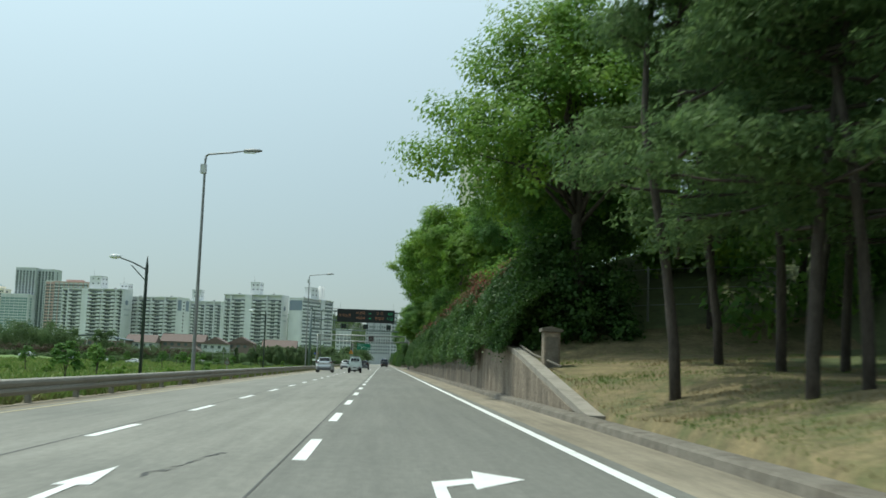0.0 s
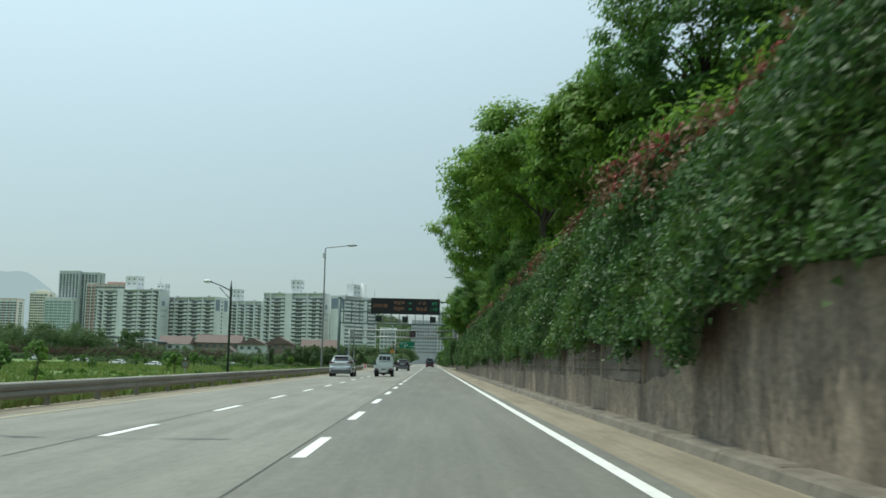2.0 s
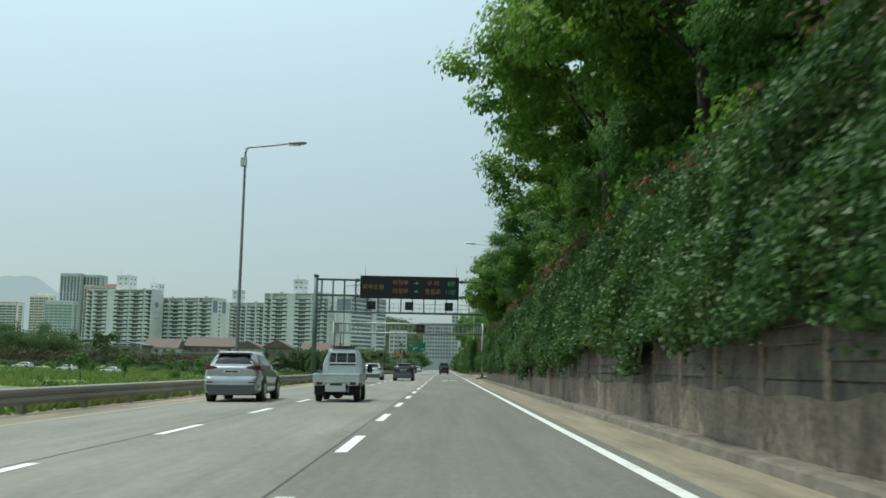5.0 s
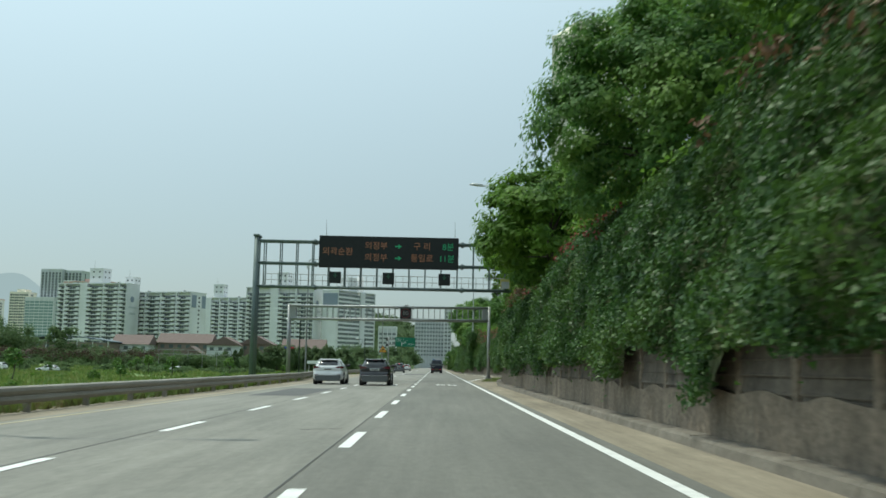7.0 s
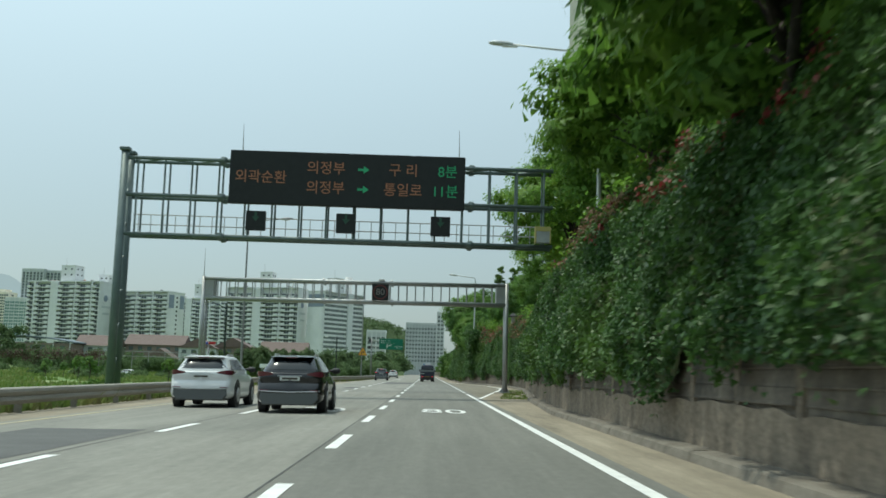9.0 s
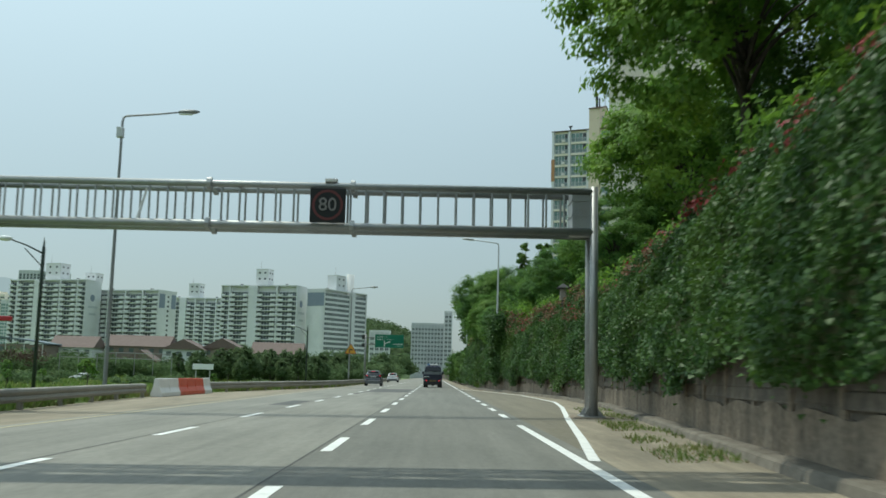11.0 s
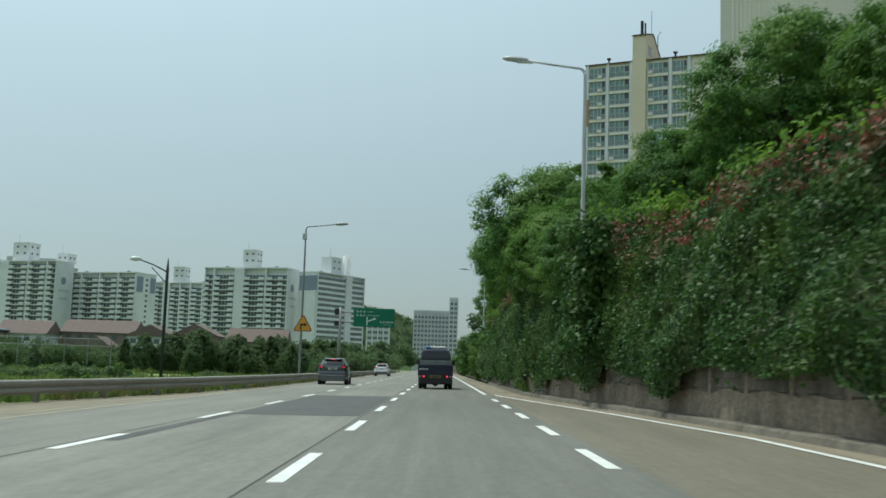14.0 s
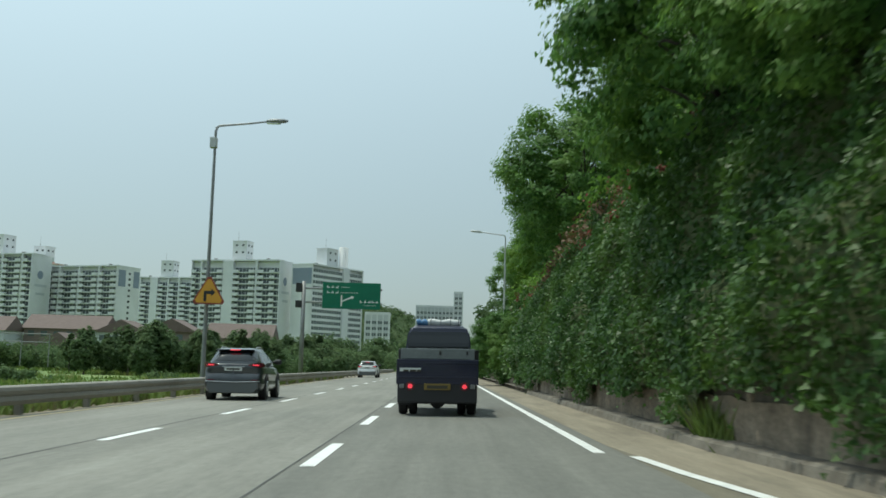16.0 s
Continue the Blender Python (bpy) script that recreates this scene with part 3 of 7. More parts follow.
for i in range(295):
    y = -2.0 + i
    x = float(wall_x(y)) - 0.3
    slope = math.atan2(float(wall_x(y + 1)) - float(wall_x(y)), 1.0)
    piece("kerb_stone", kerb_mesh, kerb, (x + rng.normal(0, 0.0025), y, x * CROSS + rng.normal(0, 0.002)), -slope)
strip("kerb_run", lambda y: wall_x(y) - 0.47, lambda y: wall_x(y) - 0.13, 293, 900, 0.2, KERB, "", "", kerb)


# retaining wall
def wall_h(y):
    return np.interp(y, [21.5, 33, 37, 43, 900], [0.15, 1.62, 1.98, 2.35, 2.35])


wall_ys = np.concatenate([np.arange(21.5, 45, 1.0), np.arange(45, 345, 2.0), np.arange(345, 901, 15.0)])
wx, wh = wall_x(wall_ys), wall_h(wall_ys)
prof = np.stack([np.stack([wx, wall_ys, np.full_like(wx, -0.3)], 1), np.stack([wx + 0.03, wall_ys, wh], 1), np.stack([wx + 0.33, wall_ys, wh], 1), np.stack([wx + 0.4, wall_ys, np.full_like(wx, -0.3)], 1)], 1)
n = len(wall_ys)
k = np.arange(n - 1) * 4
faces = np.concatenate([np.stack([k + a, k + b, k + 4 + b, k + 4 + a], 1) for a, b in ((0, 1), (1, 2), (2, 3))] + [np.array([[0, 1, 2, 3], [4 * n - 1, 4 * n - 2, 4 * n - 3, 4 * n - 4]])])
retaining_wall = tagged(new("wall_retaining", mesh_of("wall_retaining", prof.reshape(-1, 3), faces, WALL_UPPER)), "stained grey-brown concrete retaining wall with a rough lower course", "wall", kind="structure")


def ledge(y):
    """Top of the rough lower course."""
    return np.minimum(0.9 - 0.1 * smoothstep(100, 135, y) + 0.05 * wobble(y * 0.8, y * 0.23, 4.0) + 0.04 * wobble(y * 2.9, y * 1.1, 2.0) + 0.03 * np.cos((y - 87.9) * 2.895) + 2.0 * (1 - smoothstep(43, 49, y)), wall_h(y) - 0.12)


def wall_skin(name, y0, y1, step, rows, lo, hi, proud, rough, material, label):
    """An uneven facing on the wall between two heights, closed on top."""
    ys = np.arange(y0, y1 + 0.01, step)
    f = np.linspace(0, 1, rows)
    F, Y = np.meshgrid(f, ys)
    a, b = lo(Y), hi(Y)
    Z = a + (b - a) * F
    X = wall_x(Y) - proud + rough * (wobble(Y * 3.1, Z * 4.3, 1.0) + 0.7 * wobble(Y * 7.7, Z * 9.1, 3.0))
    X = np.concatenate([X, wall_x(ys)[:, None] + 0.05], 1)
    Z = np.concatenate([Z, Z[:, -1:] + 0.01], 1)
    Y = np.concatenate([Y, Y[:, -1:]], 1)
    n, m = rows + 1, len(ys)
    i = (np.arange(m - 1)[:, None] * n + np.arange(n - 1)[None]).ravel()
    ob = new(name, mesh_of(name, np.stack([X, Y, Z], -1).reshape(-1, 3), np.stack([i, i + n, i + n + 1, i + 1], 1), material, True))
    ob.parent = retaining_wall
    ob.data.set_sharp_from_angle(angle=radians(50))
    return tagged(ob, label)


wall_skin("rough_course", 23.0, 345, 0.2, 12, lambda y: 0 * y - 0.1, ledge, 0.045, 0.012, WALL, "rough grey-brown sprayed concrete course")
cap = bmesh.new()
cap_ys = np.arange(21.3, 36.0, 0.7)
loft(cap, [[(float(wall_x(y)) + dx, y, float(wall_h(y)) + dz) for dx, dz in ((-0.03, -0.12), (0.34, -0.12), (0.34, 0.04), (-0.03, 0.04))] for y in cap_ys])
part("coping", cap, CAP, retaining_wall, "pale sloping concrete coping")
rib = bmesh.new()
prism(rib, [(0.05, -0.13), (0.05, 0.13), (-0.034, 0.09), (-0.034, -0.09)], "z", 0.7, 2.3)
rib_mesh = done(rib, "rib", WALL)
plank = [(0.06, 0.0), (-0.022, 0.0), (-0.028, 0.018), (-0.018, 0.045), (0.0, 0.19), (0.06, 0.19)]
pm = bmesh.new()
prism(pm, plank, "y", 0.1, 2.07)
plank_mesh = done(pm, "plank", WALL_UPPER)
rest = bmesh.new()
for i in range(115):
    y = 86.86 + 2.1705 * (i - 17)
    x = float(wall_x(y))
    slope = math.atan2(float(wall_x(y + 2)) - x, 2.0)
    piece("rib", rib_mesh, retaining_wall, (x, y, 0), -slope)
    for k in range(6):
        tilt = rng.normal(0, 0.006)
        z, dx = 0.86 + 0.197 * k + rng.normal(0, 0.006), rng.normal(0, 0.012)
        if 46 < y < 185:
            piece("plank", plank_mesh, retaining_wall, (x + dx, y, z), -slope + tilt)
        else:
            m = Matrix.Translation((x + dx, y, z)) @ Matrix.Rotation(-slope + tilt, 4, "Z")
            new_from = len(rest.verts)
            prism(rest, plank, "y", 0.1, 2.07)
            rest.verts.ensure_lookup_table()
            bmesh.ops.transform(rest, matrix=m, verts=rest.verts[new_from:])
planks = part("plank_courses", rest, WALL_UPPER, retaining_wall, "concrete planks between the ribs, darkened by painted ivy shade")
tagged(planks, kind="stuff")

# guardrail, on the outer edge that falls away
RAIL_DROP = 0.2
guardrail = tagged(new("guardrail"), "dusty grey steel guardrail on short posts beside the meadow", "guardrail", kind="structure")
post = bmesh.new()
box(post, -0.07, 0.06, -0.09, 0.09, -0.5, 0.74, 0.01)
post_mesh = done(post, "post", RAIL)
wave = [(0.07, 0.42), (0.12, 0.43), (0.15, 0.5), (0.13, 0.57), (0.1, 0.6), (0.13, 0.63), (0.15, 0.7), (0.13, 0.765), (0.09, 0.79), (-0.02, 0.8)]
beam = bmesh.new()
outline = [(a, b) for a, b in wave] + [(a - 0.014, b - 0.012) for a, b in wave[::-1]]
prism(beam, outline, "y", 0.0, 4.04)
beam_mesh = done(beam, "beam", RAIL)
for i in range(110):
    y = -14.0 + 4.0 * i
    a, b = float(rail_x(y)), float(rail_x(y + 4))
    if not 217.5 < y + 2 < 229:
        piece("beam", beam_mesh, guardrail, (a, y, a * CROSS - RAIL_DROP), -math.atan2(b - a, 4.0))
    piece("post", post_mesh, guardrail, (a, y, a * CROSS - RAIL_DROP))


# ---- plants ----
rng = np.random.default_rng(5)


def clump_leaves(rng, centres, radii, per, flat=0.8):
    """Leaf places and facing on the outside of many clumps."""
    out, nor = [], []
    own = np.random.default_rng(len(centres))
    for c, r, n in zip(centres, radii, per):
        d = rng.normal(size=(n, 3))
        d /= np.linalg.norm(d, axis=1, keepdims=True)
        rad = r * (0.32 + 0.86 * rng.random(n) ** 0.8)[:, None]
        # each clump is drawn out its own way and frayed at the rim
        q = d * rad * (0.72 + 0.56 * own.random(3))
        q[:, 2] *= flat
        out.append(np.asarray(c) + q)
        nor.append(d + np.array([0, 0, 0.5]) + rng.normal(scale=0.45, size=(n, 3)))
    return np.concatenate(out), np.concatenate(nor)


def tree(name, label, seed, trunk_h, crown_z, crown_r, crown_h, lobes, leaves, leaf, material, trunk_r=0.17, group="trees on the hillside", at=(0, 0, 0), lean=0.0, narrow=0.7, low=-0.5, spray=0.2, cone=0.0):
    """A tapered trunk with limbs; the crown is made of rounded lobes, each carrying many tufts of leaves."""
    rng = np.random.default_rng(seed)
    t = thing(name, label, "tree", group, at)
    # lobes stand evenly round the crown, none below its underside
    k = np.arange(lobes)
    dz = low + (1 - low) * (k + 0.5) / lobes
    turn = k * 2.399963 + rng.normal(0, 0.35, lobes)
    d = np.stack([np.sqrt(np.maximum(1 - dz ** 2, 0.05)) * np.cos(turn), np.sqrt(np.maximum(1 - dz ** 2, 0.05)) * np.sin(turn), dz], 1)
    d[:, :2] *= (1 - cone * np.maximum(dz, 0))[:, None]
    c = d * (0.46 + 0.2 * rng.random(lobes))[:, None] * np.array([crown_r, crown_r, crown_h])
    c[:, 2] += crown_z
    c[:, 0] += lean
    size = crown_r * (0.29 + 0.14 * rng.random(lobes))
    bm = bmesh.new()
    top = Vector((lean * 0.7, 0, crown_z + crown_h * 0.35))
    mid = Vector((lean * 0.25 + rng.normal(0, 0.1), rng.normal(0, 0.1), trunk_h))
    tube(bm, [(0, 0, -0.6), (0.03, 0, trunk_h * 0.4), mid, (mid + top) / 2 + Vector((0.15, -0.1, 0)), top], [trunk_r * 1.25, trunk_r, trunk_r * 0.82, trunk_r * 0.5, 0.03], 9)
    for e in c:
        s = mid.lerp(top, 0.65 * rng.random())
        e = Vector(e)
        m = (s + e) / 2 + Vector((rng.normal(0, 0.2), rng.normal(0, 0.2), 0.25))
        tube(bm, [s, m, e], [trunk_r * 0.4, trunk_r * 0.22, 0.015], 6)
    part("trunk", bm, BARK, t, "dark bark trunk with limbs", True)
    # tufts on the outer and upper side of each lobe, a few within it
    tufts, radii = [], []
    centre = np.array([lean, 0, crown_z])
    for e, r in zip(c, size):
        n = max(7, int(19 * (r / size.mean()) ** 2))
        q = rng.normal(size=(n, 3))
        q /= np.linalg.norm(q, axis=1, keepdims=True)
        away = (e - centre) / max(1e-6, np.linalg.norm(e - centre))
        q += 0.55 * away + np.array([0, 0, 0.25])
        q /= np.linalg.norm(q, axis=1, keepdims=True)
        tufts.append(e + q * (r * np.where(rng.random(n) < 0.8, 0.82 + 0.3 * rng.random(n), 0.2 + 0.5 * rng.random(n)))[:, None])
        radii.append(crown_r * (0.075 + 0.085 * rng.random(n) ** 1.5))
    tufts, radii = np.concatenate(tufts), np.concatenate(radii)
    share = np.maximum((leaves / len(tufts) * (radii / radii.mean()) ** 2).astype(int), 8)
    P, N = [], []
    for e, r, n in zip(tufts, radii, share):
        q = rng.normal(size=(n, 3))
        q /= np.linalg.norm(q, axis=1, keepdims=True)
        away = (e - centre) / max(1e-6, np.linalg.norm(e - centre))
        q += 0.35 * away
        w = 1.0 + 0.7 * spray * rng.random(n) ** 4
        P.append(e + q * (r * (0.45 + 0.65 * rng.random(n)) * w)[:, None] * np.array([1.15, 1.15, 0.7]))
        N.append(0.8 * q + 0.5 * away + np.array([0, 0, 0.75]) + rng.normal(scale=0.35, size=(n, 3)))
    P, N = np.concatenate(P), np.concatenate(N)
    ob = new("crown", leaf_mesh("crown", P, N, leaf * (0.65 + 0.7 * rng.random(len(P))), material, rng, narrow, True))
    ob.parent = t
    return t


def pine(name, seed, at):
    rng = np.random.default_rng(seed)
    t = thing(name, "dark pine tree with a tall bare trunk on the grassy bank", "tree", "pines on the bank", at)
    h = 13.0
    bm = bmesh.new()
    pts = [(0.5 * (math.sin(i * 0.6 + seed) - math.sin(seed)) * min(i, 4) / 4, 0.4 * (math.cos(i * 0.5 + seed) - math.cos(seed)) * min(i, 4) / 4, -0.5 + i * (h + 0.5) / 8) for i in range(9)]
    tube(bm, pts, [0.138 - 0.0135 * i for i in range(9)], 9)
    cs, rs = [], []
    for i in range(54):
        z = 3.3 + 9.6 * rng.random() ** 0.9
        a = rng.random() * 6.28
        r = (1.0 + 2.9 * (1 - (z - 3.0) / 11.5)) * (0.35 + 0.65 * rng.random())
        e = Vector((r * math.cos(a), r * math.sin(a), z + 0.05 * r))
        s = Vector((0, 0, z - 0.25))
        tube(bm, [s, (s + e) / 2 + Vector((0, 0, -0.12)), e], [0.05, 0.03, 0.012], 5)
        cs += [e, e.lerp(s, 0.35) + Vector((rng.normal(0, 0.35), rng.normal(0, 0.35), 0.15))]
        rs += [0.55 + 0.4 * rng.random(), 0.5 + 0.3 * rng.random()]
    part("trunk", bm, BARK, t, "tall bare trunk with thin boughs", True)
    P, N = clump_leaves(rng, cs, rs, [230] * len(cs), 0.55)
    ob = new("crown", leaf_mesh("crown", P, N, 0.2 * (0.7 + 0.6 * rng.random(len(P))), NEEDLE, rng, 0.3, True))
    ob.parent = t
    return t


def put(ob, x, y, turn, scale, z=None):
    if z is None:
        z = float(ground_z(np.array(x), np.array(y))) - 0.05
    return copy_thing(ob, Matrix.LocRotScale((x, y, z), Euler((0, 0, turn)), (scale, scale, scale)))


def place_first(ob, x, y, turn, scale, sink=0.0):
    ob.location = (x, y, float(ground_z(np.array(x), np.array(y))) - 0.05 - sink)
    ob.rotation_euler, ob.scale = (0, 0, turn), (scale, scale, scale)


def spread(ob, spots):
    """Stand the thing at the first spot and copies of it at the rest: x, y, turn, scale and how deep the foot sits."""
    for x, y, turn, s, *sink in spots[1:]:
        c = put(ob, x, y, turn, 1.0)
        c.scale = (s, s, s)
        if sink:
            c.location.z -= sink[0]
    place_first(ob, *spots[0])


# heights are above the trees' feet on the hillside
oak = tree("broadleaf_tree", "tall leafy broadleaf tree with a dense green crown above the wall", 21, 3.2, 5.6, 4.6, 4.0, 18, 34000, 0.17, LEAF)
spread(oak, [(9.6, 54, 0.4, 0.6), (8.4, 72, 2.1, 0.62), (6.3, 93, 3.6, 1.1), (6.1, 104, 5.0, 1.1), (6.2, 127, 1.3, 1.05), (9.4, 147, 2.6, 0.85), (13.5, 262, 0.9, 0.75), (15.7, 236, 0.3, 1.08), (10, 330, 1.1, 1.0)])
elm = tree("broadleaf_tree", "broadleaf tree with a bright green spreading crown above the wall", 33, 3.0, 5.2, 4.4, 3.7, 17, 34000, 0.17, LEAF_BRIGHT, low=-0.25)
spread(elm, [(9.0, 66, 0.0, 0.5), (5.3, 82, 1.0, 1.1, 0.5), (5.4, 115, 2.4, 1.26), (8.4, 99, 4.0, 0.95), (9.5, 143, 5.2, 1.0), (8.0, 176, 1.9, 0.95), (8.5, 188, 3.9, 0.98), (7.6, 199, 3.0, 1.02), (9.3, 212, 4.4, 0.85), (16.0, 240, 0.8, 0.8), (12.5, 288, 4.1, 0.6), (9.5, 345, 2.2, 1.0)])
deep = tree("broadleaf_tree", "dark green broadleaf tree with drooping branches above the wall", 47, 2.6, 4.6, 4.0, 3.8, 18, 40000, 0.142, LEAF_DEEP, low=-0.7)
spread(deep, [(7.2, 279, 1.0, 0.85), (10.5, 235, 2.4, 0.82), (5.75, 138, 0.7, 0.95, 1.7), (4.7, 267, 2.0, 0.92), (4.9, 261.5, 4.0, 0.62), (5.1, 256.5, 1.0, 0.5), (7.0, 41.5, 1.0, 0.95), (6.6, 57.5, 2.2, 0.78), (7.9, 48.5, 3.6, 0.88), (5.3, 291, 4.5, 0.92), (7.8, 306, 5.5, 1.02), (11.6, 243, 4.0, 0.6), (9.4, 190, 2.0, 0.9), (9.9, 200, 5.0, 0.6), (9.3, 247, 3.0, 0.72), (8.6, 256, 5.0, 0.58), (9.2, 261, 3.0, 0.6), (6.3, 87.5, 0.6, 0.55), (6.5, 97.5, 2.6, 0.55), (6.3, 108.5, 4.6, 0.58), (6.6, 120.5, 1.6, 0.55), (9.6, 88, 1.5, 1.0), (9.8, 98, 4.4, 1.05), (10.4, 111, 0.2, 1.1), (10.2, 122, 2.9, 1.05), (10.6, 132, 5.2, 1.0), (8.5, 320, 2.7, 1.0), (3.4, 312, 0.6, 0.6), (9, 360, 0.2, 1.1)])
overhang = tree("broadleaf_tree", "large bright green tree whose boughs reach over the road", 58, 3.8, 6.3, 5.9, 6.3, 30, 48000, 0.15, LEAF_BRIGHT, 0.24, lean=-0.25, low=-0.12, cone=0.55)
spread(overhang, [(6.0, 36.2, 0.0, 1.0)])
ailanthus = tree("ailanthus_tree", "young light green tree with feathery leaves above the ivy", 64, 2.2, 3.9, 2.9, 3.0, 14, 17000, 0.27, LEAF, 0.12, narrow=0.34, spray=0.8)
spread(ailanthus, [(4.3, 155, 0.0, 1.2, 0.35), (4.7, 165, 1.0, 0.95), (4.9, 61.0, 3.0, 0.8)])
olive = tree("broadleaf_tree", "low olive green tree behind the ivy", 71, 2.0, 3.4, 3.2, 2.4, 14, 14000, 0.19, LEAF_OLIVE, 0.12)
spread(olive, [(7.6, 159, 0.0, 1.05)])
poplar = tree("poplar_tree", "slender feathery treetop behind the hedge", 83, 5.0, 8.6, 1.0, 4.8, 22, 9000, 0.17, LEAF_DEEP, 0.1, low=-0.9, spray=1.0)
spread(poplar, [(10.5, 301, 0.0, 1.0), (12.2, 297, 2.0, 0.92), (13.8, 304, 4.0, 1.0), (15.8, 300, 1.2, 0.9)])
pines = [pine("pine_tree", 3, (0, 0, 0)), pine("pine_tree", 9, (0, 0, 0))]
spread(pines[0], [(8.2, 27.2, 0.0, 1.0), (10.4, 24.5, 2.0, 0.95), (12.5, 31.0, 3.0, 1.05), (7.5, 17.2, 1.0, 0.9), (15.0, 26.0, 5.0, 1.1), (14.0, 18.0, 0.5, 1.0)])
spread(pines[1], [(5.3, 21.2, 0.4, 0.95), (6.5, 17.2, 4.0, 0.95), (8.7, 24.2, 1.3, 1.0), (11.5, 19.0, 4.0, 1.05), (10.6, 35.5, 1.5, 1.0), (14.5, 37.0, 2.5, 1.1), (17.5, 29.0, 3.5, 1.15), (17.0, 20.0, 4.5, 1.1), (8.6, 8.0, 2.2, 1.0), (16.0, 39.0, 5.5, 1.2), (8.4, 12.6, 0.8, 0.95)])

def deep_wood(spots, leaf=0.45, per=110, material=NEEDLE):
    cs, rs = [], []
    for x, y, h, r in spots:
        z0 = float(ground_z(np.array(x), np.array(y)))
        for k in range(11):
            cs.append((x + rng.normal(0, r * 0.5), y + rng.normal(0, r * 0.5), z0 + h * (0.08 + 0.9 * rng.random())))
            rs.append(r * (0.3 + 0.25 * rng.random()))
    P, N = clump_leaves(rng, cs, rs, [per] * len(cs))
    return tagged(new("woodland", leaf_mesh("woodland", P, N, leaf * (0.7 + 0.6 * rng.random(len(P))), material, rng, 0.8, True)), "dark dense woodland behind the pines", "trees", kind="stuff")


deep_wood([(20 + 26 * rng.random(), -6 + 66 * rng.random(), 9 + 7 * rng.random(), 3.5 + 1.5 * rng.random()) for k in range(9)] + [(16 + 24 * rng.random(), 50 + 280 * rng.random(), 6 + 4 * rng.random(), 3.5 + 1.5 * rng.random()) for k in range(60)])

deep_wood([(7.5 + 7 * rng.random(), 37 + 9 * rng.random(), 2.0 + rng.random(), 1.5 + 0.5 * rng.random()) for k in range(7)], 0.17, 330, LEAF_BRIGHT)
deep_wood([(15 + 12 * rng.random(), 4 + 48 * rng.random(), 3 + 2.5 * rng.random(), 2.2 + rng.random()) for k in range(16)], 0.28, 210, LEAF_DEEP)

# ivy over the wall and the steep bank
def ivy_point(y, s, out):
    """A place on the ivy face: s from the hanging hem to the ridge."""
    wx = wall_x(y)
    grow = 0.6 * smoothstep(32.8, 36.5, y) + 0.4 * smoothstep(36.0, 47.0, y)
    hem = 1.72 + 0.3 * wobble(y * 0.9, y * 0.31, 1.0) - 0.45 * smoothstep(0.3, 0.6, wobble(y * 1.3, 0 * y, 4.0)) - 0.32 * smoothstep(100, 125, y) - 0.2 * smoothstep(212, 224, y) - 0.3 * smoothstep(249, 258, y)
    hem = hem + 0.55 * np.exp(-((y - 211.5) / 3.5) ** 2) + 0.8 * (1 - smoothstep(41.3, 42.9, y))
    hem = np.minimum(hem, wall_h(y) - 0.08)
    ridge = 3.0 + 2.9 * grow + 0.9 * smoothstep(252, 260, y) * (1 - smoothstep(285, 300, y)) + 0.45 * wobble(y * 0.35, y * 0.13, 3.0)
    z = hem + s * (ridge - hem)
    bulge = 0.36 * wobble(y * 1.1, z * 1.4, 7.0) + 0.2 * wobble(y * 2.7, z * 3.1, 2.0) + 0.06 * wobble(y * 6.3, z * 6.9, 5.0)
    x = wx - 0.4 + 1.75 * np.maximum(s, 0) ** 1.25 - 0.3 * np.sin(np.pi * np.clip(s, 0, 1)) - bulge * np.minimum(1, 4 * s + 0.3) - out
    return np.stack([x, y, z], -1)


def ivy_leaves(y0, y1, count, size):
    y = y0 + (y1 - y0) * rng.random(count)
    s = rng.random(count) ** 0.92 * 1.04 - 0.02
    P = ivy_point(y, s, rng.normal(0.0, 0.1, count))
    # ragged hanging strands under the hem
    hang = rng.random(count) < 0.05
    P[hang, 2] -= rng.random(hang.sum()) * 0.5 * (wobble(y[hang] * 3.1, y[hang], 9.0) > 0)
    N = np.stack([np.full(count, -0.75), np.full(count, -0.1), np.full(count, 0.6)], -1) + rng.normal(scale=0.72, size=(count, 3))
    return P, N, size * (0.55 + 0.9 * rng.random(count) ** 1.3)


ivy = tagged(new("climbing_ivy"), "dense glossy green ivy hanging over the concrete wall", "ivy", kind="stuff")
# closed sheet in the dark soil material, set just behind the leaves
ys, ss = np.arange(34.4, 420.0, 0.6), np.linspace(0, 1.0, 10)
S, YY = np.meshgrid(ss, ys)
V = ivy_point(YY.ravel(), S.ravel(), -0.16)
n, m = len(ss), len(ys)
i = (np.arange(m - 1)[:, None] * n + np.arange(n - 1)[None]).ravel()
backing = new("ivy_backing", mesh_of("ivy_backing", V, np.stack([i, i + 1, i + n + 1, i + n], 1), SOIL, True))
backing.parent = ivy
for y0, y1, count, size in ((34.2, 150, 420000, 0.083), (150, 215, 200000, 0.09), (215, 300, 250000, 0.092), (300, 420, 40000, 0.22)):
    P, N, Z = ivy_leaves(y0, y1, count, size)
    ob = new("ivy_leaves", leaf_mesh("ivy_leaves", P, N, Z, IVY, rng, 0.8, True))
    ob.parent = ivy

# shrubs and shoots along the ridge, which break its outline
ridge_y = np.arange(37, 330, 0.8) + rng.normal(0, 0.25, len(np.arange(37, 330, 0.8)))
C = ivy_point(ridge_y, np.full(len(ridge_y), 1.0), 0) + np.stack([0.5 * rng.random(len(ridge_y)), 0 * ridge_y, 0.5 * rng.random(len(ridge_y)) - 0.2], -1)
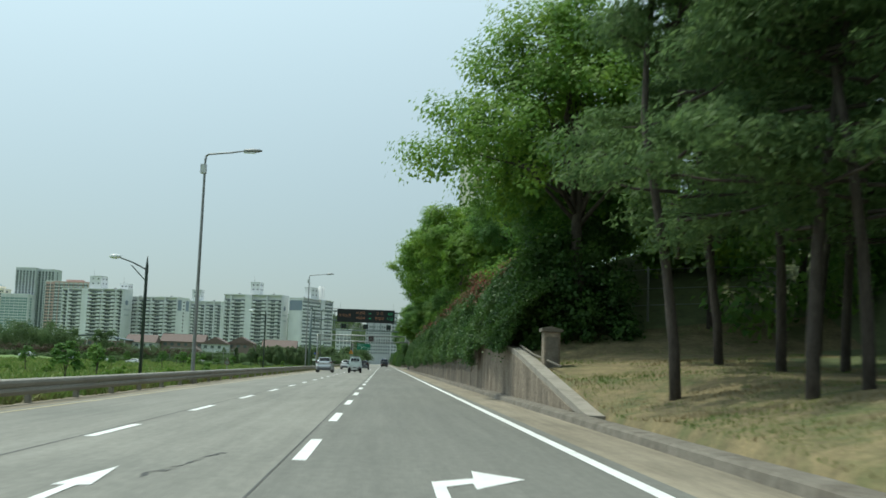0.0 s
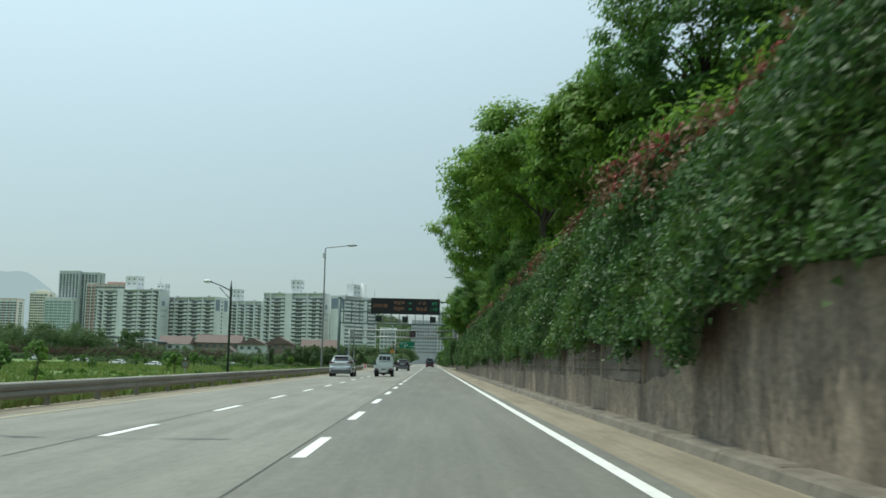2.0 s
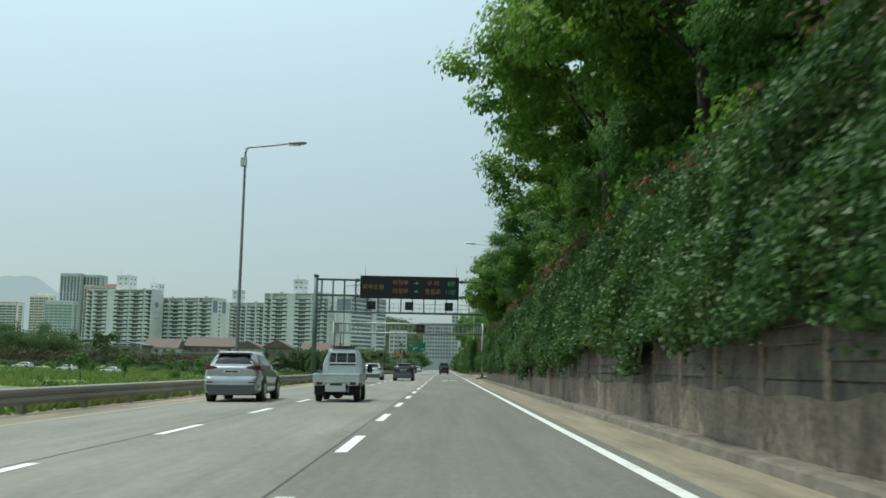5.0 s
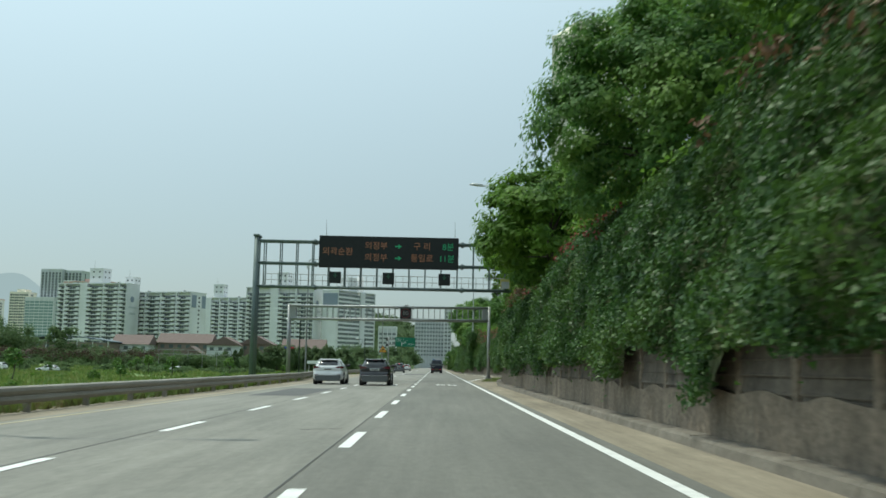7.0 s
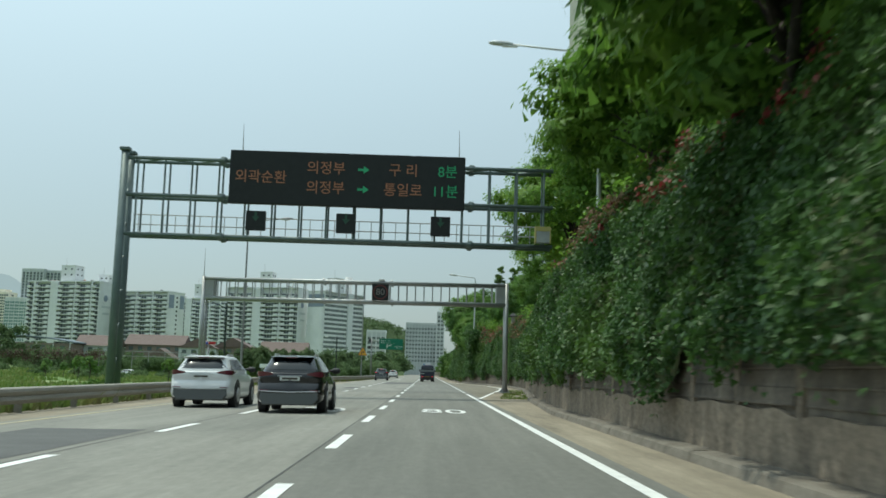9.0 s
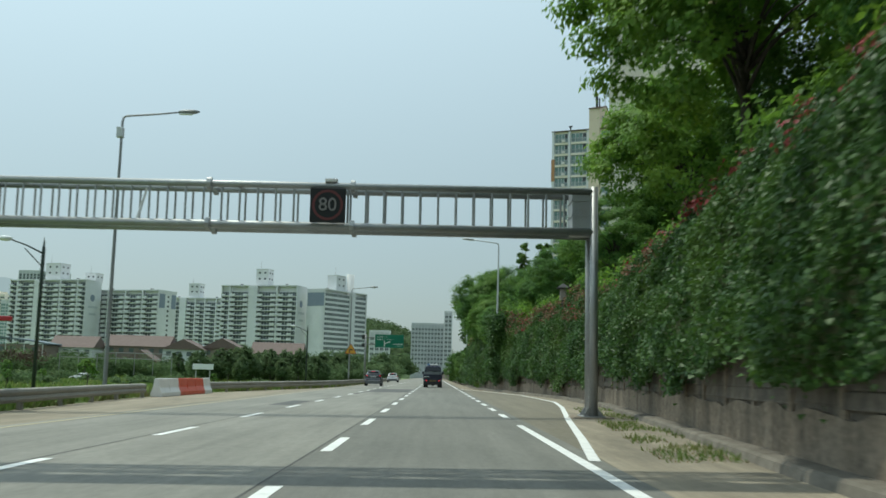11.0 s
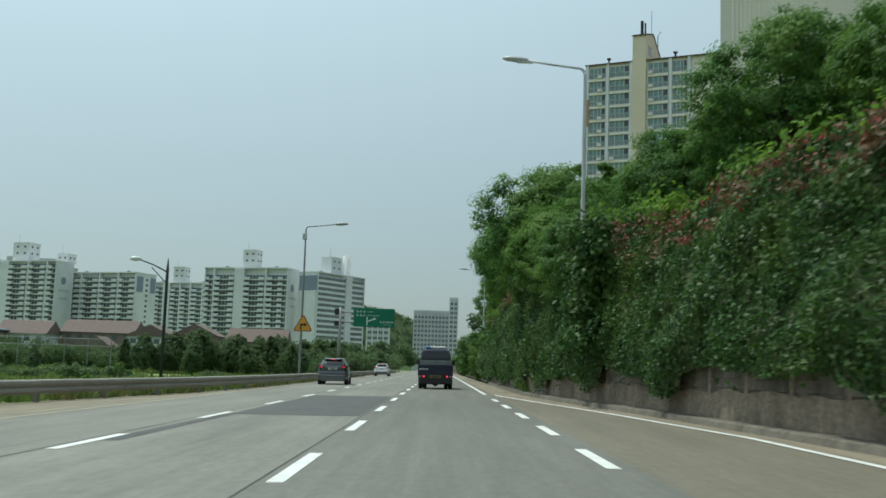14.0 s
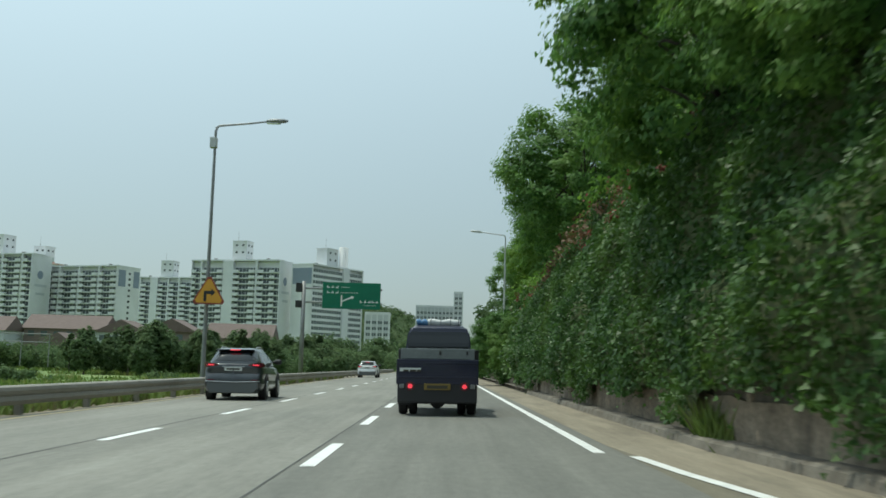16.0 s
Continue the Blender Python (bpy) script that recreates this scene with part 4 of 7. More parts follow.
P, N = clump_leaves(rng, C, 0.45 + 0.5 * rng.random(len(C)), [90] * len(C))
hedge = tagged(new("hedge", leaf_mesh("hedge", P, N, 0.22 * (0.7 + 0.6 * rng.random(len(P))), LEAF, rng)), "overgrown green shrubs along the top of the ivy", "hedge", kind="stuff")

# undergrowth where the ivy begins, below the leaning tree
own = np.random.default_rng(61)
C = np.stack([4.0 + 3.6 * own.random(190), 34.6 + 4.0 * own.random(190), 0 * own.random(190)], -1)
C[:, 2] = ground_z(C[:, 0], C[:, 1]) + 0.1 + 3.4 * own.random(190) * smoothstep(33.5, 36.0, C[:, 1])
P, N = clump_leaves(own, C, 0.35 + 0.35 * own.random(190), [150] * 190)
tagged(new("undergrowth", leaf_mesh("undergrowth", P, N, 0.13 * (0.7 + 0.6 * own.random(len(P))), IVY, own, 0.8)), "green leafy undergrowth below the leaning tree", "undergrowth", kind="stuff")

# shrubs round the foot of the tall lamp
C = np.stack([4.0 + 0.6 * rng.random(75), 248.8 + 3.6 * rng.random(75), 1.9 + 3.7 * rng.random(75)], -1)
P, N = clump_leaves(rng, C, 0.4 + 0.3 * rng.random(75), [140] * 75)
tagged(new("lamp_shrub", leaf_mesh("lamp_shrub", P, N, 0.17 * (0.7 + 0.6 * rng.random(len(P))), IVY, rng, 0.8)), "green shrub grown round the foot of the lamp", "shrub", kind="stuff")

# climbing roses and dry reddish growth in the upper ivy
rc = []
for y in np.arange(44, 330, 0.34):
    dense = wobble(np.array(y * 0.22), np.array(1.0), 6.0)
    if rng.random() < (0.36 + 0.5 * dense) * (0.3 if 82 < y < 138 else 1.7 if y < 80 else 1.0):
        rc.append(ivy_point(np.array(y), np.array(min(1.0, 1.0 - 0.32 * rng.random() ** 2)), 0.16))
rc = np.array(rc)
P, N = clump_leaves(rng, rc, 0.12 + 0.3 * rng.random(len(rc)) ** 2, [20] * len(rc))
N[:, 0] -= 0.8
roses = tagged(new("climbing_roses", leaf_mesh("climbing_roses", P, N, 0.11 * (0.7 + 0.6 * rng.random(len(P))), ROSE, rng, 0.9)), "red climbing roses scattered through the upper ivy", "roses", kind="stuff")
bc = []
for y in np.arange(42, 330, 0.25):
    dense = wobble(np.array(y * 0.17), np.array(2.0), 8.0) + (0.8 if 46 < y < 80 else 0.5 if 218 < y < 262 else 0)
    if rng.random() < 0.15 + 0.85 * dense:
        bc.append(ivy_point(np.array(y), np.array(0.99 - 0.3 * rng.random() ** 1.5), 0.1))
bc = np.array(bc)
P, N = clump_leaves(rng, bc, 0.25 + 0.3 * rng.random(len(bc)), [34] * len(bc))
brown = tagged(new("dry_creeper", leaf_mesh("dry_creeper", P, N, 0.16 * (0.7 + 0.6 * rng.random(len(P))), BROWNLEAF, rng)), "dry reddish brown creeper near the top of the ivy", "creeper", kind="stuff")


# grass: meadow edge, dry bank, weeds at the kerb
def blades(name, label, x, y, height, material, width=0.05, lift=0.0):
    n = len(x)
    z = ground_z(x, y) + lift
    a = rng.random(n) * 6.28
    h = height * (0.5 + rng.random(n))
    w = width * (0.6 + 0.8 * rng.random(n))
    lean = rng.normal(scale=0.4, size=(n, 2)) * h[:, None]
    b0 = np.stack([x - np.cos(a) * w, y - np.sin(a) * w, z - 0.03], 1)
    b1 = np.stack([x + np.cos(a) * w, y + np.sin(a) * w, z - 0.03], 1)
    t = np.stack([x + lean[:, 0], y + lean[:, 1], z + h], 1)
    V = np.stack([b0, b1, t], 1).reshape(-1, 3)
    me = mesh_of(name, V, np.arange(3 * n).reshape(-1, 3), material)
    return tagged(new(name, me), label, "grass", kind="stuff")


n = 70000
y = -5 + 345 * rng.random(n)
x = rail_x(y) - 0.15 - 16 * rng.random(n) ** 1.6
blades("meadow_grass", "tall green roadside grass behind the guardrail", x, y, 0.36, GRASS, 0.05)
n = 16000
y = -5 + 345 * rng.random(n)
x = rail_x(y) + 0.1 - 1.2 * rng.random(n)
keep = wobble(x * 0.8, y * 0.5, 4.0) > -0.2
blades("verge_grass", "dull green weeds growing under the guardrail", x[keep], y[keep], 0.27, VERGE, 0.03, 0.02)
n = 80000
y = 20 + 420 * rng.random(n)
x = rail_x(y) - 12 - 70 * rng.random(n)
keep = wobble(x * 0.12, y * 0.1, 4.0) + 0.5 * wobble(x * 0.5, y * 0.4, 1.0) > -0.25
blades("meadow_tufts", "rough patchy tufts of meadow grass", x[keep], y[keep], 0.45, GRASS, 0.22)
n = 60000
y = 2 + 34 * rng.random(n)
x = wall_x(y) + 0.25 + 16 * rng.random(n) ** 1.2
keep = wobble(x * 1.1, y * 0.9, 6.0) + 0.6 * wobble(x * 3.1, y * 2.7, 2.0) > 0.15
blades("dry_grass", "dry straw-coloured grass on the bank under the pines", x[keep], y[keep], 0.05, STRAW, 0.009)
blades("green_grass", "short green grass between the dry patches of the bank", x[~keep], y[~keep], 0.05, GRASS, 0.009)
n = 13500
y = np.concatenate([187 + 24 * rng.random(11000), 262 + 5 * rng.random(2500)])
x = wall_x(y) - 0.12 - np.where(y < 230, 1.5, 0.25) * rng.random(n) ** 1.4
keep = wobble(x * 2.0, y * 1.1, 3.0) > -0.15
x, y = x[keep], y[keep]
cut_grass = rng.random(len(x)) < 0.55
blades("kerb_weeds", "low green weeds along the kerb", x[~cut_grass], y[~cut_grass], 0.13, GRASS, 0.025, 0.6)
blades("cut_grass", "dry cut grass lying along the kerb", x[cut_grass], y[cut_grass], 0.07, STRAW, 0.03, 0.6)

own = np.random.default_rng(77)
blades("wall_foot_weeds", "green weeds growing at the foot of the wall", 3.58 + own.normal(0, 0.05, 260), 264.0 + own.normal(0, 0.35, 260), 0.42, GRASS, 0.025, 0.78)

# meadow shrubs and tree belts beyond the guardrail
bush = tree("shrub", "leafy green shrub in the meadow", 91, 0.5, 1.2, 1.4, 1.1, 9, 2400, 0.18, LEAF, 0.06, "meadow shrubs", narrow=0.8)
spots = [(-16, 58, 0, 0.6)]
for k in range(28):
    y = 45 + 290 * rng.random()
    spots.append((-18 - 40 * rng.random() ** 1.3, y, rng.random() * 6, 0.3 + 0.35 * rng.random()))
for k in range(18):
    y = 232 + 110 * rng.random()
    spots.append((-12.5 - 16 * rng.random(), y, rng.random() * 6, 0.2 + 0.25 * rng.random()))
spread(bush, spots)
sapling = tree("young_tree", "young green tree standing in the meadow", 97, 1.5, 2.9, 1.15, 1.6, 9, 1700, 0.17, LEAF_DEEP, 0.07, "young trees in the meadow", narrow=0.8)
spots = [(-19.5, 62, 0, 0.8), (-27, 96, 2, 0.8), (-33, 118, 1, 0.9), (-24, 128, 3, 0.75)]
for k in range(22):
    y = 110 + 240 * rng.random()
    spots.append((-26 - 46 * rng.random(), y, rng.random() * 6, 0.45 + 0.4 * rng.random()))
spread(sapling, spots)


def belt(name, label, spots, leaf, material, per=130):
    """A far belt of trees: x, y, height, radius of each crown."""
    cs, rs = [], []
    for x, y, h, r in spots:
        z0 = float(ground_z(np.array(x), np.array(y))) - 0.2
        for k in range(9):
            cs.append((x + rng.normal(0, r * 0.55), y + rng.normal(0, r * 0.55), z0 + h * (0.25 + 0.68 * rng.random())))
            rs.append(r * (0.35 + 0.3 * rng.random()))
    P, N = clump_leaves(rng, cs, rs, [per] * len(cs))
    return tagged(new(name, leaf_mesh(name, P, N, leaf * (0.7 + 0.6 * rng.random(len(P))), material, rng, 0.8, True)), label, "trees", kind="stuff")


def height(x):
    """Trees stand taller towards the road's vanishing point and at the far end of the meadow."""
    return 3.9 + 4.1 * float(smoothstep(-60, -46, x)) * (1 - float(smoothstep(-26, -14, x))) - 1.2 * float(smoothstep(-60, -110, x))


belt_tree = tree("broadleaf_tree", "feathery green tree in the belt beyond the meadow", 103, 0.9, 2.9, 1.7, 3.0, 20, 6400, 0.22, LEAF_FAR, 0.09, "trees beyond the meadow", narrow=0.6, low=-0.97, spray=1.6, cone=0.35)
spots = [(-70, 396, 0.0, 0.75)]
for k in range(120):
    x = -11 - 112 * rng.random()
    spots.append((x, 384 + 72 * rng.random() if x < -24 else 405 + 60 * rng.random(), rng.random() * 6, height(x) / 5.6 * (0.72 + 0.5 * rng.random() ** 1.2), 0.3))
spread(belt_tree, spots)
conifer = tree("conifer_tree", "slim pointed dark tree in the belt beyond the meadow", 107, 1.2, 3.6, 1.2, 3.4, 16, 3000, 0.26, LEAF_FAR, 0.1, "trees beyond the meadow", narrow=0.6, low=-0.9, cone=0.75)
spots = [(-44, 392, 0.0, 1.1)]
for k in range(16):
    spots.append((-14 - 60 * rng.random(), 386 + 60 * rng.random(), rng.random() * 6, 0.8 + 0.6 * rng.random(), 0.2))
spread(conifer, spots)
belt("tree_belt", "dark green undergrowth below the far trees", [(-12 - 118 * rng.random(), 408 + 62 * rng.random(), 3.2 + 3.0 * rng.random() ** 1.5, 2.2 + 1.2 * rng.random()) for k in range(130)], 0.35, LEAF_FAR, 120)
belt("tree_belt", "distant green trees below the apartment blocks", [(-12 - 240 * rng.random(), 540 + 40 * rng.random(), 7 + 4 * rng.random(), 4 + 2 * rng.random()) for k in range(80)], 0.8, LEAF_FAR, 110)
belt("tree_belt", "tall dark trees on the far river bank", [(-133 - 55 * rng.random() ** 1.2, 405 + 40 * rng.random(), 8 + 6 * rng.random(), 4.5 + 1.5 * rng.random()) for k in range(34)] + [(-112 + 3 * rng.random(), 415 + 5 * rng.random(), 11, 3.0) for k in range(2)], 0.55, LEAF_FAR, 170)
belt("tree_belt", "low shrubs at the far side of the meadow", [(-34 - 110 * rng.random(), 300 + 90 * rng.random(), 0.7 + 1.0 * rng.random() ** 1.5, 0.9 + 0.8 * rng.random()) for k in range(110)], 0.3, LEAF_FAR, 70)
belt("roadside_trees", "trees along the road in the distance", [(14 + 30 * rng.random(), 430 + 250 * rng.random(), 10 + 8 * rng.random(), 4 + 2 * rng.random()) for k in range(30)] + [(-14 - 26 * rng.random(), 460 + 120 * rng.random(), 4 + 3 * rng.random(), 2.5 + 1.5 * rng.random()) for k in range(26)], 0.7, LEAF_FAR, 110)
# purple-brown hedge on the far river bank
P, N = clump_leaves(rng, [(-60 - 0.75 * k, 330 + 6 * math.sin(k * 0.1), 1.4 + 1.5 * rng.random()) for k in range(170)], 0.9 + 0.5 * rng.random(170), [70] * 170)
tagged(new("bank_hedge", leaf_mesh("bank_hedge", P, N, 0.35 * (0.7 + 0.6 * rng.random(len(P))), PURPLE_HEDGE, rng)), "purplish brown clipped hedge on the far bank", "hedge", kind="stuff")


# ---- gantries, lamps, signs ----
def gantry_message():
    """The tall sign gantry with the message board and three lane signs."""
    g = thing("sign_gantry", "tall grey-green steel gantry with a black electronic message board", "gantry", at=(0, 186.5, -0.23))
    x0, x1 = -14.1, 4.9
    for y in (-0.45, 0.45):
        bm = bmesh.new()
        tube(bm, [(x0, y, -1.5), (x0, y, 10.75)], [0.2, 0.17], 12)
        box(bm, x0 - 0.22, x0 + 0.22, y - 0.22, y + 0.22, 10.7, 10.85, 0.03)
        part("post", bm, GANTRY_GREEN, g, smooth=True)
    for z in (1.0, 2.5, 4.0, 5.5, 7.0, 8.5, 10.0):
        bm = bmesh.new()
        tube(bm, [(x0, -0.45, z), (x0, 0.45, z + 0.7)], 0.05, 6)
        part("brace", bm, GANTRY_GREEN, g)
    for y in (-0.45, 0.45):
        for z in (7.0, 8.75, 10.4):
            bm = bmesh.new()
            tube(bm, [(x0, y, z), (x1, y, z)], 0.085, 10)
            part("chord", bm, GANTRY_GREEN, g, smooth=True)
            for x in (-9.75, 1.25):
                bm = bmesh.new()
                tube(bm, [(x - 0.18, y, z), (x - 0.08, y, z), (x - 0.08, y, z), (x + 0.08, y, z), (x + 0.18, y, z)], [0.1, 0.1, 0.17, 0.17, 0.1], 8)
                part("flange", bm, GANTRY_GREEN, g)
    up = bmesh.new()
    tube(up, [(0, 0, 7.0), (0, 0, 8.75)], 0.045, 6)
    up_mesh = done(up, "upright", GANTRY_GREEN)
    up2 = bmesh.new()
    tube(up2, [(0, 0, 8.75), (0, 0, 10.4)], 0.045, 6)
    up2_mesh = done(up2, "upright", GANTRY_GREEN)
    for y in (-0.45, 0.45):
        for k in range(16):
            x = x0 + 0.6 + k * 1.2
            piece("upright", up_mesh, g, (x, y, 0))
            if not -9.6 < x < 1.1:
                piece("upright", up2_mesh, g, (x, y, 0))
    bm = bmesh.new()
    tube(bm, [(0, -0.45, 0), (1.2, 0.45, 0)], 0.055, 6)
    lacing_mesh = done(bm, "lacing_bar", GANTRY_GREEN)
    for k in range(15):
        for z in (7.0, 10.4):
            piece("lacing_bar", lacing_mesh, g, (x0 + 0.6 + k * 1.2, 0, z), 0, (1, 1 if k % 2 else -1, 1))
    bm = bmesh.new()
    for k in range(9):
        box(bm, -13.2, x1 - 0.3, -0.35 + k * 0.085, -0.33 + k * 0.085, 7.08, 7.1)
    for k in range(36):
        box(bm, -13.2 + k * 0.5, -13.17 + k * 0.5, -0.35, 0.35, 7.06, 7.08)
    part("walkway", bm, STEEL, g, "pale steel walkway grating")
    bm = bmesh.new()
    tube(bm, [(x0 + 0.4, 0.5, 7.55), (x1 - 0.3, 0.5, 7.55)], 0.025, 6)
    part("handrail", bm, STEEL, g, "thin galvanised handrail")
    bm = bmesh.new()
    tube(bm, [(x0 + 0.4, 0.5, 8.0), (x1 - 0.3, 0.5, 8.0)], 0.025, 6)
    part("handrail", bm, STEEL, g, "thin galvanised handrail")
    bm = bmesh.new()
    tube(bm, [(0, 0.5, 7.0), (0, 0.5, 8.0)], 0.018, 5)
    baluster = done(bm, "baluster", STEEL)
    for k in range(34):
        piece("baluster", baluster, g, (x0 + 0.5 + k * 0.55, 0, 0))
    bm = bmesh.new()
    box(bm, -9.38, 0.97, -0.85, -0.5, 8.45, 10.82, 0.04)
    board = part("message_board", bm, BLACKBOARD, g, "black electronic message board with orange and green letters")
    for body, x, z, size, m in (("외곽순환", -8.0, 9.62, 0.62, LED_ORANGE), ("의정부", -5.15, 10.1, 0.62, LED_ORANGE), ("의정부", -5.15, 9.22, 0.62, LED_ORANGE),
                                ("구 리", -1.75, 10.1, 0.62, LED_ORANGE), ("통일로", -1.75, 9.22, 0.62, LED_ORANGE), ("8분", 0.2, 10.1, 0.62, LED_GREEN), ("11분", 0.1, 9.22, 0.62, LED_GREEN)):
        me = text_mesh(body, size, m)
        ob = piece("lettering", me, board, (x, -0.862, z))
        ob.rotation_euler = (radians(90), 0, 0)
    for z in (10.1, 9.22):
        bm = bmesh.new()
        prism(bm, [(-3.75, z - 0.05), (-3.5, z - 0.05), (-3.5, z - 0.17), (-3.25, z), (-3.5, z + 0.17), (-3.5, z + 0.05), (-3.75, z + 0.05)], "y", -0.87, -0.86)
        part("arrow", bm, LED_GREEN, board)
    for x in (-8.15, -4.2, -0.05):
        bm = bmesh.new()
        box(bm, x - 0.43, x + 0.43, -0.75, -0.52, 7.29, 8.15, 0.03)
        sign = part("lane_sign", bm, BLACKBOARD, g, "small square black lane-control sign")
        bm = bmesh.new()
        prism(bm, [(x - 0.05, 8.12), (x + 0.05, 8.12), (x + 0.05, 7.9), (x + 0.17, 7.9), (x, 7.68), (x - 0.17, 7.9), (x - 0.05, 7.9)], "y", -0.766, -0.752)
        part("arrow", bm, LED_DIM, sign, "dim green downward arrow")
        ob.rotation_euler = (radians(90), 0, 0)
    for x in (-8.9, 0.7):
        bm = bmesh.new()
        tube(bm, [(x, -0.5, 10.7), (x - 0.03, -0.5, 12.1)], [0.03, 0.008], 5)
        part("lightning_rod", bm, STEEL, g)
    bm = bmesh.new()
    box(bm, 4.14, 4.8, -0.7, -0.4, 7.15, 7.85, 0.02)
    cabinet = part("cabinet", bm, STEEL, g, "small grey cabinet with a dull yellow frame")
    bm = bmesh.new()
    for a, b, c, d in ((4.12, 4.82, 7.66, 7.87), (4.12, 4.18, 7.13, 7.66), (4.76, 4.82, 7.13, 7.66)):
        box(bm, a, b, -0.72, -0.38, c, d, 0.01)
    part("frame", bm, DULL_YELLOW, cabinet, "dull yellow frame")
    return g


def gantry_speed():
    g = thing("sign_gantry", "low galvanised steel gantry carrying one speed limit sign", "gantry", at=(0, 202.0, -0.1))
    g.rotation_euler = (0, -0.0067, 0)
    x0, x1 = -13.7, 4.15
    for x in (x0, x1):
        for y in (-0.43, 0.43):
            bm = bmesh.new()
            tube(bm, [(x, y, 0.1), (x, y, 6.55)], [0.12, 0.112], 14)
            part("post", bm, STEEL, g, smooth=True)
        bm = bmesh.new()
        tube(bm, [(0, -0.43, 0), (0, 0.43, 0)], 0.03, 5)
        rung = done(bm, "rung", STEEL)
        for k in range(12):
            piece("rung", rung, g, (x, 0, 0.7 + k * 0.48))
        bm = bmesh.new()
        low = -1.7 if x < 0 else -0.3
        rim = [(x + 0.62 * math.copysign(abs(math.cos(a)) ** 0.7, math.cos(a)), 0.85 * math.copysign(abs(math.sin(a)) ** 0.7, math.sin(a))) for a in np.linspace(0, 2 * math.pi, 29)[:-1]]
        loft(bm, [[(x + (px - x) * f, py * f, z) for px, py in rim] for z, f in ((low, 1.0), (0.1, 1.0), (0.15, 0.98), (0.17, 0.93))])
        part("footing", bm, WALL, g, "dark rounded concrete footing")
        bm = bmesh.new()
        box(bm, x - 0.3, x + 0.3, -0.62, 0.62, 0.16, 0.2, 0.01)
        for dx, dy in ((-0.22, -0.43), (0.22, -0.43), (-0.22, 0.43), (0.22, 0.43)):
            prism(bm, [(x, 0.19), (x + dx * 1.3, 0.19), (x, 0.6)] if dx > 0 else [(x, 0.19), (x, 0.6), (x + dx * 1.3, 0.19)], "y", dy - 0.015, dy + 0.015)
        part("base_plate", bm, STEEL, g)
        s = -1 if x > 0 else 1
        bm = bmesh.new()
        box(bm, min(x, x + s * 0.62), max(x, x + s * 0.62), -0.46, 0.46, 5.22, 6.5, 0.02)
        for k in range(3):
            box(bm, min(x, x + s * 0.64), max(x, x + s * 0.64), -0.48, 0.48, 5.3 + k * 0.42, 5.34 + k * 0.42)
        part("end_box", bm, STEEL, g)
    for y in (-0.43, 0.43):
        for z, r in ((5.28, 0.11), (6.42, 0.1)):
            bm = bmesh.new()
            tube(bm, [(x0, y, z), (x1, y, z)], r, 12)
            part("chord", bm, STEEL, g, smooth=True)
            for x in (-6.64, -2.62):
                bm = bmesh.new()
                tube(bm, [(x - 0.06, y, z), (x + 0.06, y, z)], [0.18, 0.18], 10)
                part("flange", bm, STEEL, g)
    up = bmesh.new()
    tube(up, [(0, 0, 5.3), (0, 0, 6.4)], 0.032, 6)
    up_mesh = done(up, "upright", STEEL)
    for y in (-0.43, 0.43):
        for k in range(33):
            piece("upright", up_mesh, g, (x0 + 0.85 + k * 0.505, y, 0))
    tie = bmesh.new()
    tube(tie, [(-0.25, -0.43, 0), (0.25, 0.43, 0)], 0.028, 5)
    tie_mesh = done(tie, "cross_tie", STEEL)
    for k in range(8):
        for z in (5.28, 6.42):
            piece("cross_tie", tie_mesh, g, (x0 + 1.6 + k * 2.05, 0, z))
    bm = bmesh.new()
    box(bm, -3.78, -2.8, -0.7, -0.53, 5.36, 6.32, 0.02)
    sign = part("speed_sign", bm, BLACKBOARD, g, "square black electronic speed limit sign")
    bm = bmesh.new()
    a = [bm.verts.new((-3.29 + 0.43 * math.cos(t), -0.706, 5.84 + 0.43 * math.sin(t))) for t in np.linspace(0, 2 * math.pi, 33)[:-1]]
    b = [bm.verts.new((-3.29 + 0.36 * math.cos(t), -0.706, 5.84 + 0.36 * math.sin(t))) for t in np.linspace(0, 2 * math.pi, 33)[:-1]]
    for k in range(32):
        bm.faces.new((a[k], a[(k + 1) % 32], b[(k + 1) % 32], b[k]))
    part("red_ring", bm, LED_RED, sign, "dim red ring")
    ob = piece("lettering", text_mesh("80", 0.52, LED_WHITE), sign, (-3.29, -0.71, 5.84))
    ob.rotation_euler = (radians(90), 0, 0)
    bm = bmesh.new()
    box(bm, -3.4, -3.05, -0.55, -0.35, 6.52, 6.62, 0.02)
    part("sensor", bm, WHITE_PLASTIC, g)
    bm = bmesh.new()
    tube(bm, [(x0, -0.43, 6.5), (x0, -0.43, 8.2)], [0.025, 0.008], 5)
    part("lightning_rod", bm, STEEL, g)
    bm = bmesh.new()
    tube(bm, [(-8.7, -0.2, 5.35), (-8.45, -0.2, 6.3)], [0.05, 0.03], 6)
    part("strut", bm, SIGNWHITE, g)
    return g


gantry_message()
gantry_speed()


